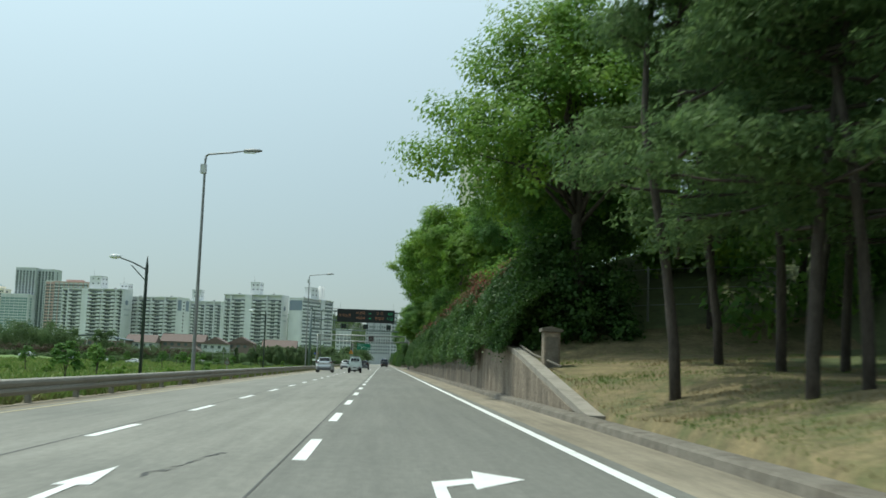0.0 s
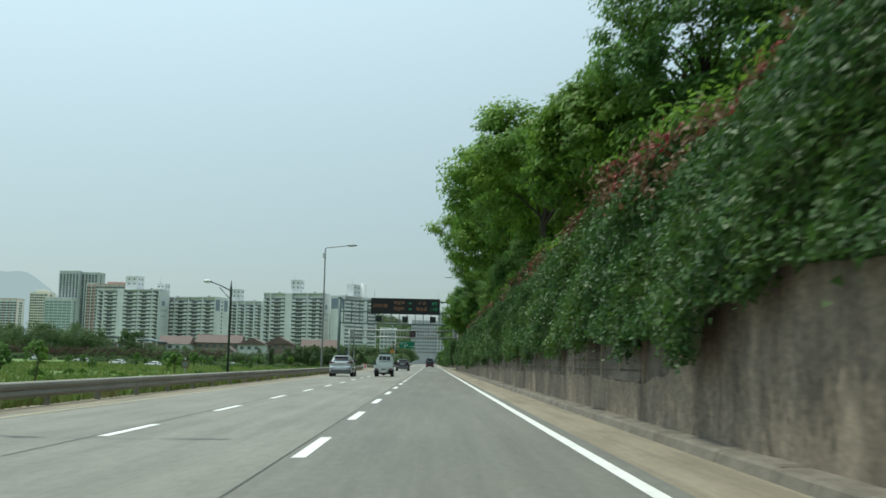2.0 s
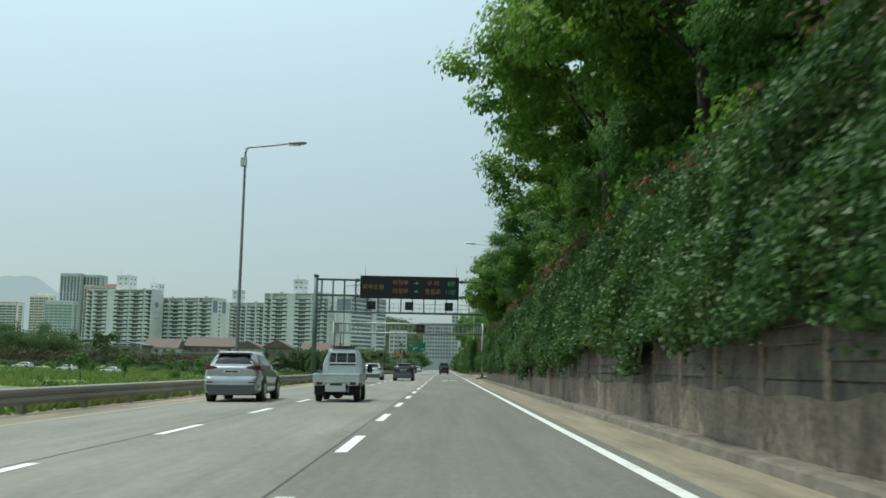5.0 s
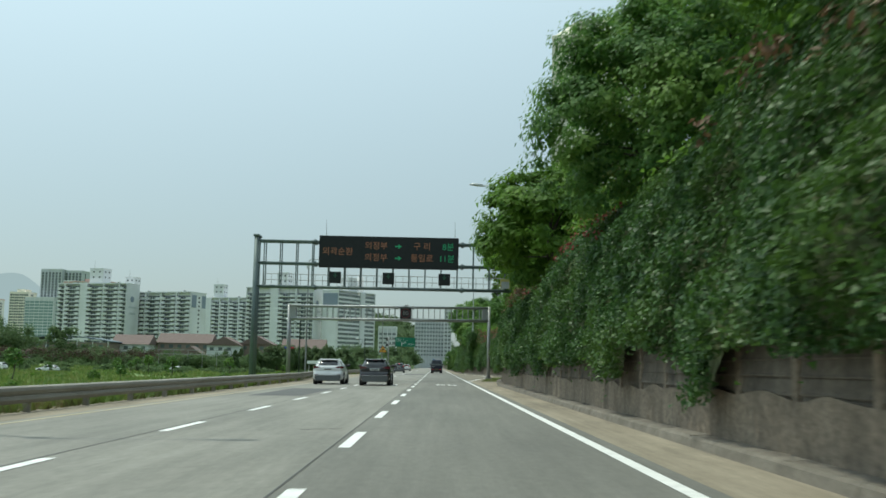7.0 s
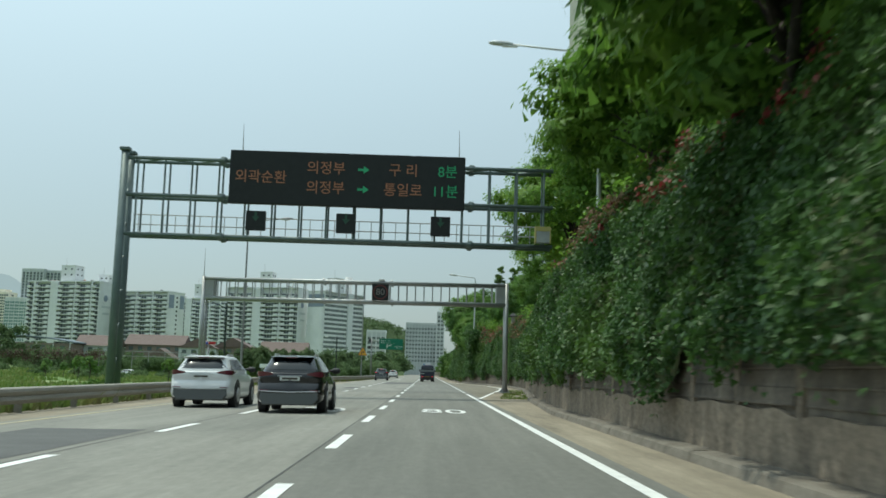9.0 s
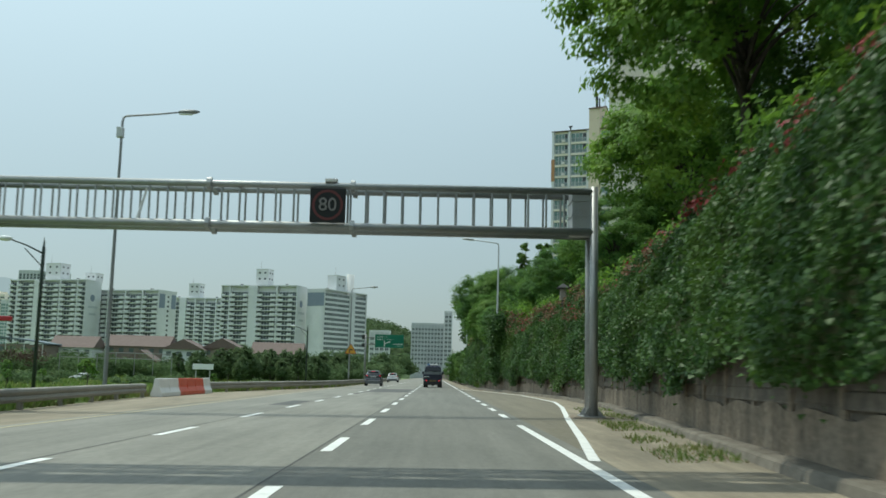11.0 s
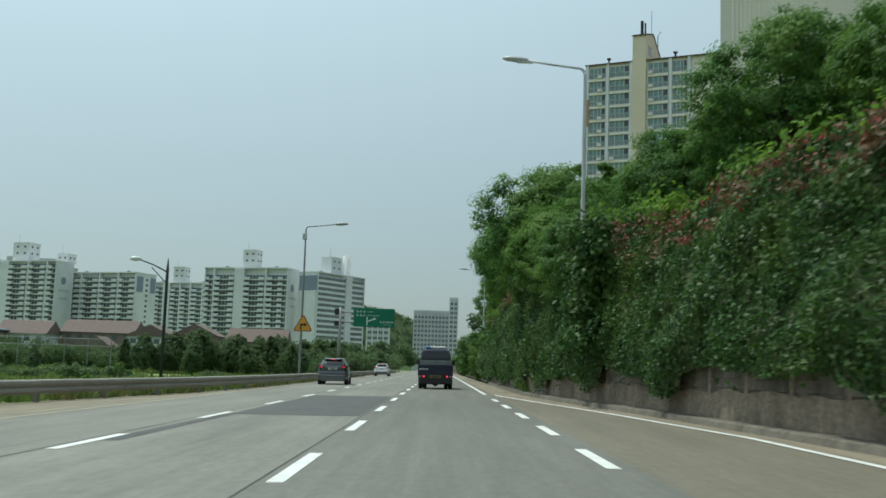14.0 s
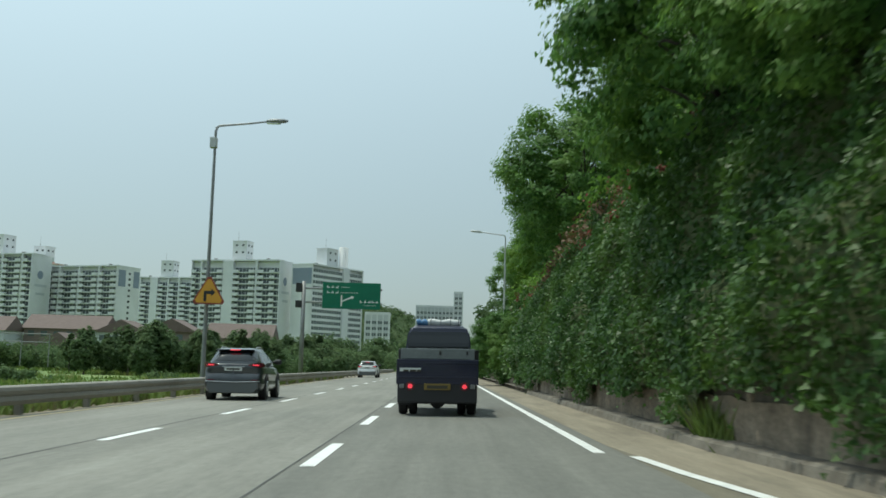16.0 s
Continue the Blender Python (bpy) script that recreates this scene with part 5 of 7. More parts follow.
def street_lamp(name, label, x, y, height, reach, material, foot, group, gear=True):
    t = thing(name, label, "street lamp", group, (x, y, foot))
    h = height - foot
    bm = bmesh.new()
    tube(bm, [(0, 0, -0.3), (0, 0, 1.2), (0, 0, h - 0.25), (0.06 * (1 if reach > 0 else -1), 0, h - 0.06)], [0.105, 0.095, 0.055, 0.045], 10)
    tube(bm, [(0, 0, -0.3), (0, 0, 0.25)], [0.2, 0.2], 10)
    part("pole", bm, material, t, smooth=True)
    s = 1 if reach > 0 else -1
    bm = bmesh.new()
    tube(bm, [(0, 0, h - 0.12), (0.15 * s, 0, h), (reach * 0.5, 0, h + 0.12), (reach - 0.45 * s, 0, h + 0.24)], [0.05, 0.045, 0.04, 0.035], 8)
    part("arm", bm, material, t, smooth=True)
    bm = bmesh.new()
    rings = []
    for k, (f, w, hh) in enumerate(((0, 0.05, 0.05), (0.15, 0.11, 0.08), (0.45, 0.15, 0.1), (0.75, 0.13, 0.08), (0.9, 0.04, 0.03))):
        cx = reach - 0.55 * s + f * s
        rings.append([(cx, w * math.cos(a), h + 0.25 + 0.03 * f + hh * math.sin(a)) for a in np.linspace(0, 2 * math.pi, 11)[:-1]])
    loft(bm, rings)
    head = part("lamp_head", bm, material, t, smooth=True)
    bm = bmesh.new()
    box(bm, reach - 0.35 * s - 0.18, reach - 0.35 * s + 0.38, -0.1, 0.1, h + 0.14, h + 0.18, 0.02)
    part("lens", bm, LAMPGLASS, head, "pale lamp lens")
    if gear:
        bm = bmesh.new()
        box(bm, -0.2, 0.08, -0.14, 0.14, h - 0.95, h - 0.5, 0.03)
        part("control_box", bm, POLE_PALE, t)
    return t


for x, y, h, reach, foot in ((-9.75, 49.2, 10.85, 2.35, -0.5), (-10.37, 127.9, 11.65, 2.65, -0.5), (-14.0, 216.5, 11.85, 2.95, -1.2), (-10.05, 290.8, 10.8, 2.65, -0.5)):
    street_lamp("street_lamp", "tall slim grey steel street lamp behind the guardrail", x, y, h, reach, POLE, foot, "tall lamps beside the meadow")
for x, y, h, reach, foot in ((4.5, 253.1, 11.6, -2.55, 2.0), (4.5, 332, 11.9, -2.55, 2.0), (5.6, 177.9, 13.0, -3.8, 3.4)):
    street_lamp("street_lamp", "tall pale grey street lamp rising from the ivy", x, y, h, reach, POLE_PALE, foot, "tall lamps above the wall", False)
for x, y, h in ((-10.07, 40.05, 4.5), (-10.55, 84.6, 4.65), (-13.48, 207.5, 4.9), (-10.76, 257.5, 4.5)):
    t = thing("path_lamp", "low dark green path lamp with one round pale head", "path lamp", "low lamps along the riverside path", (x, y, -1.3))
    bm = bmesh.new()
    tube(bm, [(0, 0, -0.3), (0, 0, h + 1.3), (0, 0, h + 1.75)], [0.07, 0.06, 0.012], 10)
    part("pole", bm, POLE_GREEN, t, smooth=True)
    bm = bmesh.new()
    tube(bm, [(0, 0, h + 1.2), (-0.5, -0.2, h + 1.45), (-1.0, -0.4, h + 1.62)], [0.03, 0.025, 0.025], 7)
    tube(bm, [(0, 0, h + 0.75), (-0.55, -0.22, h + 1.35)], [0.02, 0.02], 6)
    part("arm", bm, POLE_GREEN, t, smooth=True)
    bm = bmesh.new()
    loft(bm, [[(-1.02 + dx - 0.1, -0.42 + w * math.cos(a), h + 1.64 + hh * math.sin(a)) for a in np.linspace(0, 2 * math.pi, 11)[:-1]] for dx, w, hh in ((-0.22, 0.04, 0.03), (-0.15, 0.12, 0.08), (0.0, 0.15, 0.1), (0.15, 0.1, 0.07), (0.22, 0.04, 0.03))])
    part("lamp_head", bm, LAMPGLASS, t, "round pale lamp head", True)

# curve warning sign on the lamp post
t = thing("warning_sign", "yellow triangular curve warning sign with a red border", "road sign", at=(-9.9, 290.55, 0))
def rounded_triangle(s, z):
    return [(s * math.cos(a), z + s * math.sin(a)) for a in [radians(d) for d in (-36, -24, 84, 96, 204, 216)]]
bm = bmesh.new()
prism(bm, rounded_triangle(0.7, 3.75), "y", -0.08, -0.04)
plate = part("border", bm, plain("sign_dull_red", (0.26, 0.05, 0.03), 0.5), t, "dull red border")
bm = bmesh.new()
prism(bm, rounded_triangle(0.6, 3.75), "y", -0.086, -0.078)
part("plate", bm, SIGNYELLOW, t, "yellow face")
bm = bmesh.new()
prism(bm, [(-0.2, 3.45), (-0.09, 3.45), (-0.09, 3.75), (0.1, 3.75), (0.1, 3.66), (0.27, 3.82), (0.1, 3.98), (0.1, 3.88), (-0.2, 3.88)], "y", -0.092, -0.084)
part("arrow", bm, TRIM, t, "black bent arrow")
bm = bmesh.new()
box(bm, -0.12, 0.12, -0.04, 0.25, 3.5, 3.56)
part("clamp", bm, STEEL, t)

# green direction sign
t = thing("direction_sign", "green overhead direction sign on a single cantilever pole", "road sign", at=(0, 322, 0))
bm = bmesh.new()
tube(bm, [(-10.4, 0, -0.5), (-10.4, 0, 6.9)], [0.17, 0.14], 12)
part("pole", bm, POLE, t, smooth=True)
for z in (5.4, 6.4):
    bm = bmesh.new()
    tube(bm, [(-10.4, 0, z), (-4.8, 0, z)], 0.07, 8)
    part("arm", bm, POLE, t, smooth=True)
bm = bmesh.new()
box(bm, -10.95, -10.55, -0.2, 0.2, 6.1, 6.75, 0.03)
part("control_box", bm, TRIM, t)
bm = bmesh.new()
box(bm, -10.95, -10.55, -0.2, 0.2, 5.0, 5.5, 0.03)
part("control_box", bm, TRIM, t)
bm = bmesh.new()
prism(bm, [(-9.04, 4.98), (-4.9, 4.98), (-4.9, 6.86), (-9.04, 6.86)], "y", -0.2, -0.12, 0.02)
panel = part("panel", bm, SIGNGREEN, t, "green panel with white lettering bars")
bm = bmesh.new()
for x0, z0, count, size in ((-8.72, 6.42, 3, 0.24), (-7.72, 6.48, 5, 0.1), (-8.72, 6.04, 3, 0.24), (-7.72, 6.09, 10, 0.1), (-6.35, 5.42, 5, 0.22), (-6.1, 5.22, 9, 0.08)):
    for k in range(count):
        box(bm, x0 + k * size * 1.28, x0 + k * size * 1.28 + size * 0.78, -0.206, -0.198, z0 + size * 0.12, z0 + size * 0.4)
        box(bm, x0 + k * size * 1.28 + size * 0.3 * (k % 3), x0 + k * size * 1.28 + size * (0.3 * (k % 3) + 0.25), -0.206, -0.198, z0 + size * 0.4, z0 + size * 0.85)
box(bm, -7.72, -7.62, -0.206, -0.198, 5.15, 5.95)
prism(bm, [(-7.66, 5.45), (-6.95, 5.75), (-6.95, 5.66), (-6.75, 5.82), (-7.0, 5.92), (-6.98, 5.84), (-7.66, 5.56)], "y", -0.206, -0.198)
part("lettering_bars", bm, SIGNWHITE, panel)

# plastic barriers in the gap of the guardrail
barrier = bmesh.new()
prism(barrier, [(-0.25, 0), (0.25, 0), (0.25, 0.18), (0.12, 0.4), (0.1, 0.82), (-0.1, 0.82), (-0.12, 0.4), (-0.25, 0.18)], "y", 0.02, 1.78, 0.03)
white_mesh = done(barrier, "plastic_barrier", WHITE_PLASTIC)
red_mesh = white_mesh.copy()
red_mesh.materials[0] = RED_PLASTIC
for k in range(2, 8):
    y = 215.8 + 1.8 * k
    red = 4 <= k < 7
    ob = new("plastic_barrier", red_mesh if red else white_mesh)
    ob.location = (float(rail_x(y)) + 0.2, y, (float(rail_x(y)) + 0.2) * CROSS)
    tagged(ob, "red plastic water-filled road barrier" if red else "white plastic water-filled road barrier", "barrier", "barriers closing the guardrail gap")

# small concrete cabinet and fence at the wall's end
t = thing("utility_box", "weathered grey concrete utility box with a sloping lid", "utility box", at=(4.07, 29.9, 0.0))
bm = bmesh.new()
box(bm, -0.24, 0.24, -0.25, 0.25, 0.2, 2.2, 0.03)
part("body", bm, WALL, t)
bm = bmesh.new()
prism(bm, [(-0.31, 2.2), (0.31, 2.2), (0.31, 2.27), (-0.05, 2.36), (-0.31, 2.3)], "y", -0.3, 0.3)
part("lid", bm, KERB, t)
bm = bmesh.new()
box(bm, -0.18, 0.18, -0.27, -0.25, 0.9, 2.05, 0.01)
part("door", bm, KERB, t)
t = thing("wire_fence", "thin rusty wire fence with posts on the bank", "fence", at=(0, 0, 0))
for k in range(5):
    x, y = 4.3 + 2.2 * k, 37.5 - 0.4 * k
    z = float(ground_z(np.array(x), np.array(y)))
    bm = bmesh.new()
    tube(bm, [(x, y, z - 0.3), (x, y, z + 2.0)], 0.035, 6)
    part("post", bm, POLE, t)
    if k < 4:
        x2, y2 = 4.3 + 2.2 * (k + 1), 37.5 - 0.4 * (k + 1)
        z2 = float(ground_z(np.array(x2), np.array(y2)))
        for f in (0.6, 1.2, 1.9):
            bm = bmesh.new()
            tube(bm, [(x, y, z + f), (x2, y2, z2 + f)], 0.012, 5)
            part("wire", bm, POLE, t)
t = thing("pipe", "pale pipe lying on the sloping coping of the wall", "pipe", at=(3.75, 33.0, 1.75))
bm = bmesh.new()
tube(bm, [(0, 1.2, 0.12), (0.05, -1.5, -0.2), (0.3, -5.0, -0.55)], 0.036, 8)
part("tube", bm, KERB, t, smooth=True)
# little lamp house over the ivy
t = thing("garden_lantern", "small dark roofed lantern post above the hedge", "lantern", at=(7.06, 232.4, 4.2))
bm = bmesh.new()
tube(bm, [(0, 0, -0.5), (0, 0, 1.47)], 0.07, 8)
part("post", bm, TRIM, t)
bm = bmesh.new()
box(bm, -0.17, 0.17, -0.17, 0.17, 1.45, 2.12, 0.02)
part("lantern", bm, CAP, t, "pale grey lantern body")
bm = bmesh.new()
loft(bm, [[(-a, -a, z), (a, -a, z), (a, a, z), (-a, a, z)] for a, z in ((0.16, 2.1), (0.33, 2.12), (0.34, 2.17), (0.2, 2.3), (0.05, 2.42))])
part("roof", bm, TRIM, t, "dark roof")

# round sign by the riverside path, seen beyond the guardrail
t = thing("round_sign", "round prohibition sign with a red rim on a thin post", "road sign", at=(-14.7, 93.0, -1.5))
bm = bmesh.new()
tube(bm, [(0, 0, -0.2), (0, 0, 2.6)], 0.03, 8)
part("post", bm, POLE, t, smooth=True)
bm = bmesh.new()
tube(bm, [(0, -0.04, 2.2), (0, -0.06, 2.2)], 0.24, 24)
disc = part("disc", bm, plain("sign_grey_face", (0.16, 0.18, 0.15), 0.5), t, "grey sign face")
bm = bmesh.new()
a = [bm.verts.new((0.24 * math.cos(v), -0.066, 2.2 + 0.24 * math.sin(v))) for v in np.linspace(0, 2 * math.pi, 33)[:-1]]
b = [bm.verts.new((0.19 * math.cos(v), -0.066, 2.2 + 0.19 * math.sin(v))) for v in np.linspace(0, 2 * math.pi, 33)[:-1]]
for k in range(32):
    bm.faces.new((a[k], a[(k + 1) % 32], b[(k + 1) % 32], b[k]))
part("rim", bm, plain("sign_dark_rim", (0.12, 0.03, 0.03), 0.5), disc, "dark red rim")

# white notice board in the meadow
t = thing("notice_board", "small white notice board on two posts in the meadow", "sign", at=(-17.0, 247.9, -1.45))
bm = bmesh.new()
box(bm, -0.75, 0.75, -0.03, 0.03, 2.55, 2.95, 0.01)
part("board", bm, SIGNWHITE, t, "white board")
for x in (-0.5, 0.5):
    bm = bmesh.new()
    tube(bm, [(x, 0.05, -0.2), (x, 0.05, 2.75)], 0.03, 6)
    part("post", bm, POLE_PALE, t)

# pale railing of a footbridge beyond the meadow
t = thing("footbridge_railing", "dull steel horizontal railing beyond the meadow trees", "railing", at=(-74, 398, 1.0))
for z in (2.0, 3.2):
    bm = bmesh.new()
    tube(bm, [(-8, 0, z), (16, 1.5, z)], 0.08, 6)
    part("rail", bm, POLE, t)
for k in range(7):
    bm = bmesh.new()
    tube(bm, [(-8 + 4 * k, k * 0.25, -1.5), (-8 + 4 * k, k * 0.25, 3.3)], 0.08, 6)
    part("post", bm, POLE, t)

# blue and red warning lights on a post beyond the guardrail gap
t = thing("warning_light_bar", "blue and red warning light bar on a grey post", "warning light", at=(-14.2, 206.0, -1.45))
bm = bmesh.new()
tube(bm, [(0, 0, -0.2), (0, 0, 3.9)], 0.06, 8)
part("post", bm, POLE, t, smooth=True)
for x0, x1, m, lab in ((-0.45, -0.02, plain("blue_lamp_cover", (0.03, 0.06, 0.4), 0.3), "blue lamp cover"), (0.02, 0.45, plain("red_lamp_cover", (0.4, 0.02, 0.03), 0.3), "red lamp cover")):
    bm = bmesh.new()
    box(bm, x0, x1, -0.09, 0.09, 3.9, 4.06, 0.04)
    part("lamp_cover", bm, m, t, lab)


# ---- apartment blocks and far things ----
def row(body, mesh, name, x, y, floors, floor_h, first):
    for f in range(first, floors):
        piece(name, mesh, body, (x, y, f * floor_h))


def block(label, at, turn, depth, top, bays, mats, towers=(), first=4, floor_h=2.3, gable="", group="white apartment blocks", masts=2):
    """A slab block of flats from bays along its front, which faces -y before it is turned about its left front corner.
    Bays: u a flat with two end balconies, n a narrow bay of windows, s a plain stair shaft, p a pier, b a window band."""
    wall_m, glass_m, trim_m = mats
    length = sum(w for kind, w in bays)
    t = thing("apartment_block", label, "apartment block", group, at)
    t.rotation_euler = (0, 0, radians(turn))
    floors = int((top - 0.6) / floor_h)
    bm = bmesh.new()
    box(bm, 0.3, length - 0.3, 1.3, depth - 0.3, 0, top - 0.1)
    part("core", bm, wall_m, t)
    bm = bmesh.new()
    box(bm, -0.15, length + 0.15, -0.25, depth + 0.15, top, top + 0.55)
    box(bm, 0.3, length - 0.3, 0.2, depth - 0.3, top + 0.55, top + 0.6)
    part("parapet", bm, trim_m, t)
    for x0, x1 in ((0, 0.3), (length - 0.3, length)):
        bm = bmesh.new()
        box(bm, x0, x1, 0, depth, 0, top)
        part("gable_wall", bm, wall_m, t)
    made = {}
    x = 0.0
    for kind, w in bays:
        if kind in "sp":
            bm = bmesh.new()
            box(bm, x + 0.02, x + w - 0.02, -0.75 if kind == "s" else -0.35, 1.3, 0, top - 0.05)
            part("stair_shaft" if kind == "s" else "pier", bm, trim_m, t)
        elif (kind, w) not in made:
            glass, slab_m, frame_m, rails = bmesh.new(), bmesh.new(), bmesh.new(), []
            n = max(2, round(w / 1.5))
            z0, z1, y0 = (0.7, floor_h - 0.25, -0.03) if kind == "b" else (0.12, floor_h - 0.15, 1.22)
            box(glass, 0.05, w - 0.05, y0, y0 + 0.08, z0, z1)
            comb = [(0.05, z1 + 0.03), (0.05, z0), (0.13, z0), (0.13, z1 - 0.06)]
            for k in range(1, n):
                m = w * k / n
                comb += [(m - 0.07, z1 - 0.06), (m - 0.07, z0), (m + 0.07, z0), (m + 0.07, z1 - 0.06)]
            comb += [(w - 0.13, z1 - 0.06), (w - 0.13, z0), (w - 0.05, z0), (w - 0.05, z1 + 0.03)]
            prism(frame_m, comb, "y", y0 - 0.05, y0 - 0.004)
            if kind == "b":
                prism(slab_m, [(-0.12, -0.25), (1.3, -0.25), (1.3, floor_h - 0.25), (0.06, floor_h - 0.25), (0.06, 0.68), (-0.12, 0.68)], "x", 0, w)
            else:
                prism(slab_m, [(-0.1, -0.1), (1.25, -0.1), (1.25, 0.1), (0.0, 0.1), (0.0, 0.34), (-0.1, 0.34)], "x", 0, w)
            spans = {"u": ((0.1, 0.27 * w, -1.1), (0.73 * w, w - 0.1, -1.1)), "n": ((0.15, w * 0.52, -0.55),), "b": ()}[kind]
            for a, b, out in spans:
                rail = bmesh.new()
                prism(rail, [(a, -0.1), (a, out), (b, out), (b, -0.1), (b - 0.1, -0.1), (b - 0.1, out + 0.1), (a + 0.1, out + 0.1), (a + 0.1, -0.1)], "z", -0.08, 1.12)
                rails.append(done(rail, "balcony", trim_m))
            made[kind, w] = (done(glass, "window", glass_m), done(frame_m, "window_frame", trim_m), done(slab_m, "floor_slab", trim_m), rails)
        if kind in "unb":
            glass, frame_m, slab_m, rails = made[kind, w]
            row(t, glass, "window", x, 0, floors, floor_h, first)
            row(t, frame_m, "window_frame", x, 0, floors, floor_h, first)
            row(t, slab_m, "floor_slab", x, 0, floors, floor_h, first)
            for rail in rails:
                row(t, rail, "balcony", x, 0, floors, floor_h, first)
        x += w
    # stair towers on the roof, with small dark windows on two sides
    for x0, x1, y0, y1, high in towers:
        bm = bmesh.new()
        box(bm, x0, x1, y0, y1, top + 0.5, high, 0.08)
        tower = part("stair_tower", bm, wall_m, t)
        bm = bmesh.new()
        box(bm, -0.15, x1 - x0 + 0.15, -0.15, y1 - y0 + 0.15, 0, 0.3)
        roof = piece("tower_roof", done(bm, "tower_roof", trim_m), tower, (x0, y0, high))
        wm = bmesh.new()
        box(wm, -0.5, 0.5, -0.05, 0.02, -0.4, 0.4)
        wm = done(wm, "window", GLASS_DARK)
        z = high - 1.6
        while z > top + 1.5:
            for f in (0.3, 0.75):
                piece("window", wm, tower, (x0 + (x1 - x0) * f, y0, z))
                piece("window", wm, tower, (x1, y0 + (y1 - y0) * f, z), math.pi / 2)
            z -= 2.9
        bm = bmesh.new()
        tube(bm, [(x0 + 1.5, y0 + 2, high), (x0 + 1.5, y0 + 2, high + 4.5)], [0.08, 0.03], 5)
        part("aerial", bm, POLE, tower)
    for k in range(masts):
        bm = bmesh.new()
        fx = length * (0.2 + 0.6 * k / max(1, masts - 1))
        box(bm, fx, fx + 1.1, 4, 5.1, top + 0.6, top + 1.5, 0.05)
        part("roof_tank", bm, POLE, t)
    # gable ends: a column of windows, grey panels, or a painted mark
    wm = bmesh.new()
    box(wm, -0.02, 0.05, -0.65, 0.65, 0.8, 1.75)
    side = done(wm, "window", GLASS_DARK)
    if "windows" in gable:
        for f in range(first, floors):
            piece("window", side, t, (length, depth * 0.55, f * floor_h))
    if "panels" in gable:
        for a, b in ((0.08, 0.38), (0.72, 0.97)):
            bm = bmesh.new()
            box(bm, length, length + 0.05, depth * a, depth * b, top - 8.0, top - 1.2)
            part("gable_panel", bm, APT_BLUE, t, "blue-grey panel on the gable")
    if "mark" in gable:
        bm = bmesh.new()
        bmesh.ops.create_cone(bm, cap_ends=True, segments=20, radius1=1.7, radius2=1.7, depth=0.06, matrix=pose(length + 0.03, depth * 0.45, top - 8.0, 0, 90, 0))
        part("painted_mark", bm, APT_BLUE, t, "round painted mark")
        for z, w in ((12.4, 0.3), (15.8, 0.22)):
            bm = bmesh.new()
            box(bm, length, length + 0.05, depth * (0.5 - w), depth * (0.5 + w), top - z - 0.5, top - z + 0.5)
            part("lettering_bar", bm, APT_GREY, t, "grey lettering bar")
    if "left_panel" in gable:
        bm = bmesh.new()
        box(bm, -0.06, 0.0, 0.6, depth - 0.6, top - 7.6, top - 1.2)
        part("gable_panel", bm, APT_BLUE, t, "blue-grey panel on the gable")
    return t


def far_block(label, at, turn, length, depth, top, bays, mats, first=8, floor_h=3.0, upright=False, step_top=0.0):
    """A distant block: window strips between piers on the front and the right side."""
    wall_m, glass_m, trim_m = mats
    t = thing("apartment_block", label, "apartment block", "distant apartment blocks", at)
    t.rotation_euler = (0, 0, radians(turn))
    bm = bmesh.new()
    box(bm, 0, length, 0, depth, 0, top)
    part("wall", bm, wall_m, t)
    bm = bmesh.new()
    box(bm, -0.2, length + 0.2, -0.2, depth + 0.2, top, top + 1.0)
    if step_top:
        box(bm, length * 0.3, length * 0.75, 3, depth - 3, top + 1.0, top + step_top)
    part("parapet", bm, trim_m, t)
    w = length / bays
    bm = bmesh.new()
    if upright:
        box(bm, w * 0.2, w * 0.8, -0.08, 0.02, 0.2, floor_h - 0.3)
    else:
        box(bm, 0.35, w * 0.46, -0.08, 0.02, 0.7, floor_h - 0.5)
        box(bm, w * 0.54, w - 0.35, -0.08, 0.02, 0.7, floor_h - 0.5)
    pane = done(bm, "window", glass_m)
    for f in range(first, int((top - 1.0) / floor_h)):
        for b in range(bays):
            piece("window", pane, t, (b * w, 0, f * floor_h))
        piece("window", pane, t, (length, depth * 0.3, f * floor_h), math.pi / 2)
    bm = bmesh.new()
    box(bm, -0.25, 0.25, -0.5, 0, 0, top)
    pier = done(bm, "pier", trim_m)
    for b in range(bays + 1):
        piece("pier", pier, t, (b * w, 0, 0))
    return t


WHITE = (APT_WHITE, GLASS, APT_WHITE)
base = -2.5
block("white apartment block with end balconies and two stair towers", (-209.8, 675.6, base), -18, 12, 44.3, [("n", 4.2), ("p", 0.9), ("u", 9.6), ("s", 4.7), ("u", 9.6), ("p", 0.9), ("u", 9.0), ("p", 0.9), ("n", 4.2)], WHITE, [(17.0, 25.5, 4.0, 11.5, 53.0), (33.5, 39.5, 13.0, 19.0, 49.0)], 4, gable="mark")
block("long white apartment block with rows of end balconies", (-170.2, 678.5, base), -22, 14.5, 40.5, [("u", 9.4), ("p", 0.8), ("u", 9.4), ("p", 0.8), ("u", 9.4), ("p", 0.8), ("u", 8.6)], WHITE, (), 4, gable="windows panels")
block("white apartment block set further back with a stair tower", (-157, 757, base), -12, 12, 43.3, [("n", 5.2), ("p", 0.8), ("n", 5.2), ("s", 4.0), ("n", 5.0), ("p", 0.8), ("n", 5.0), ("p", 0.8), ("n", 6.0), ("p", 0.8), ("n", 5.0)], WHITE, [(15.5, 22.0, 1.5, 8.0, 51.8)], 6)
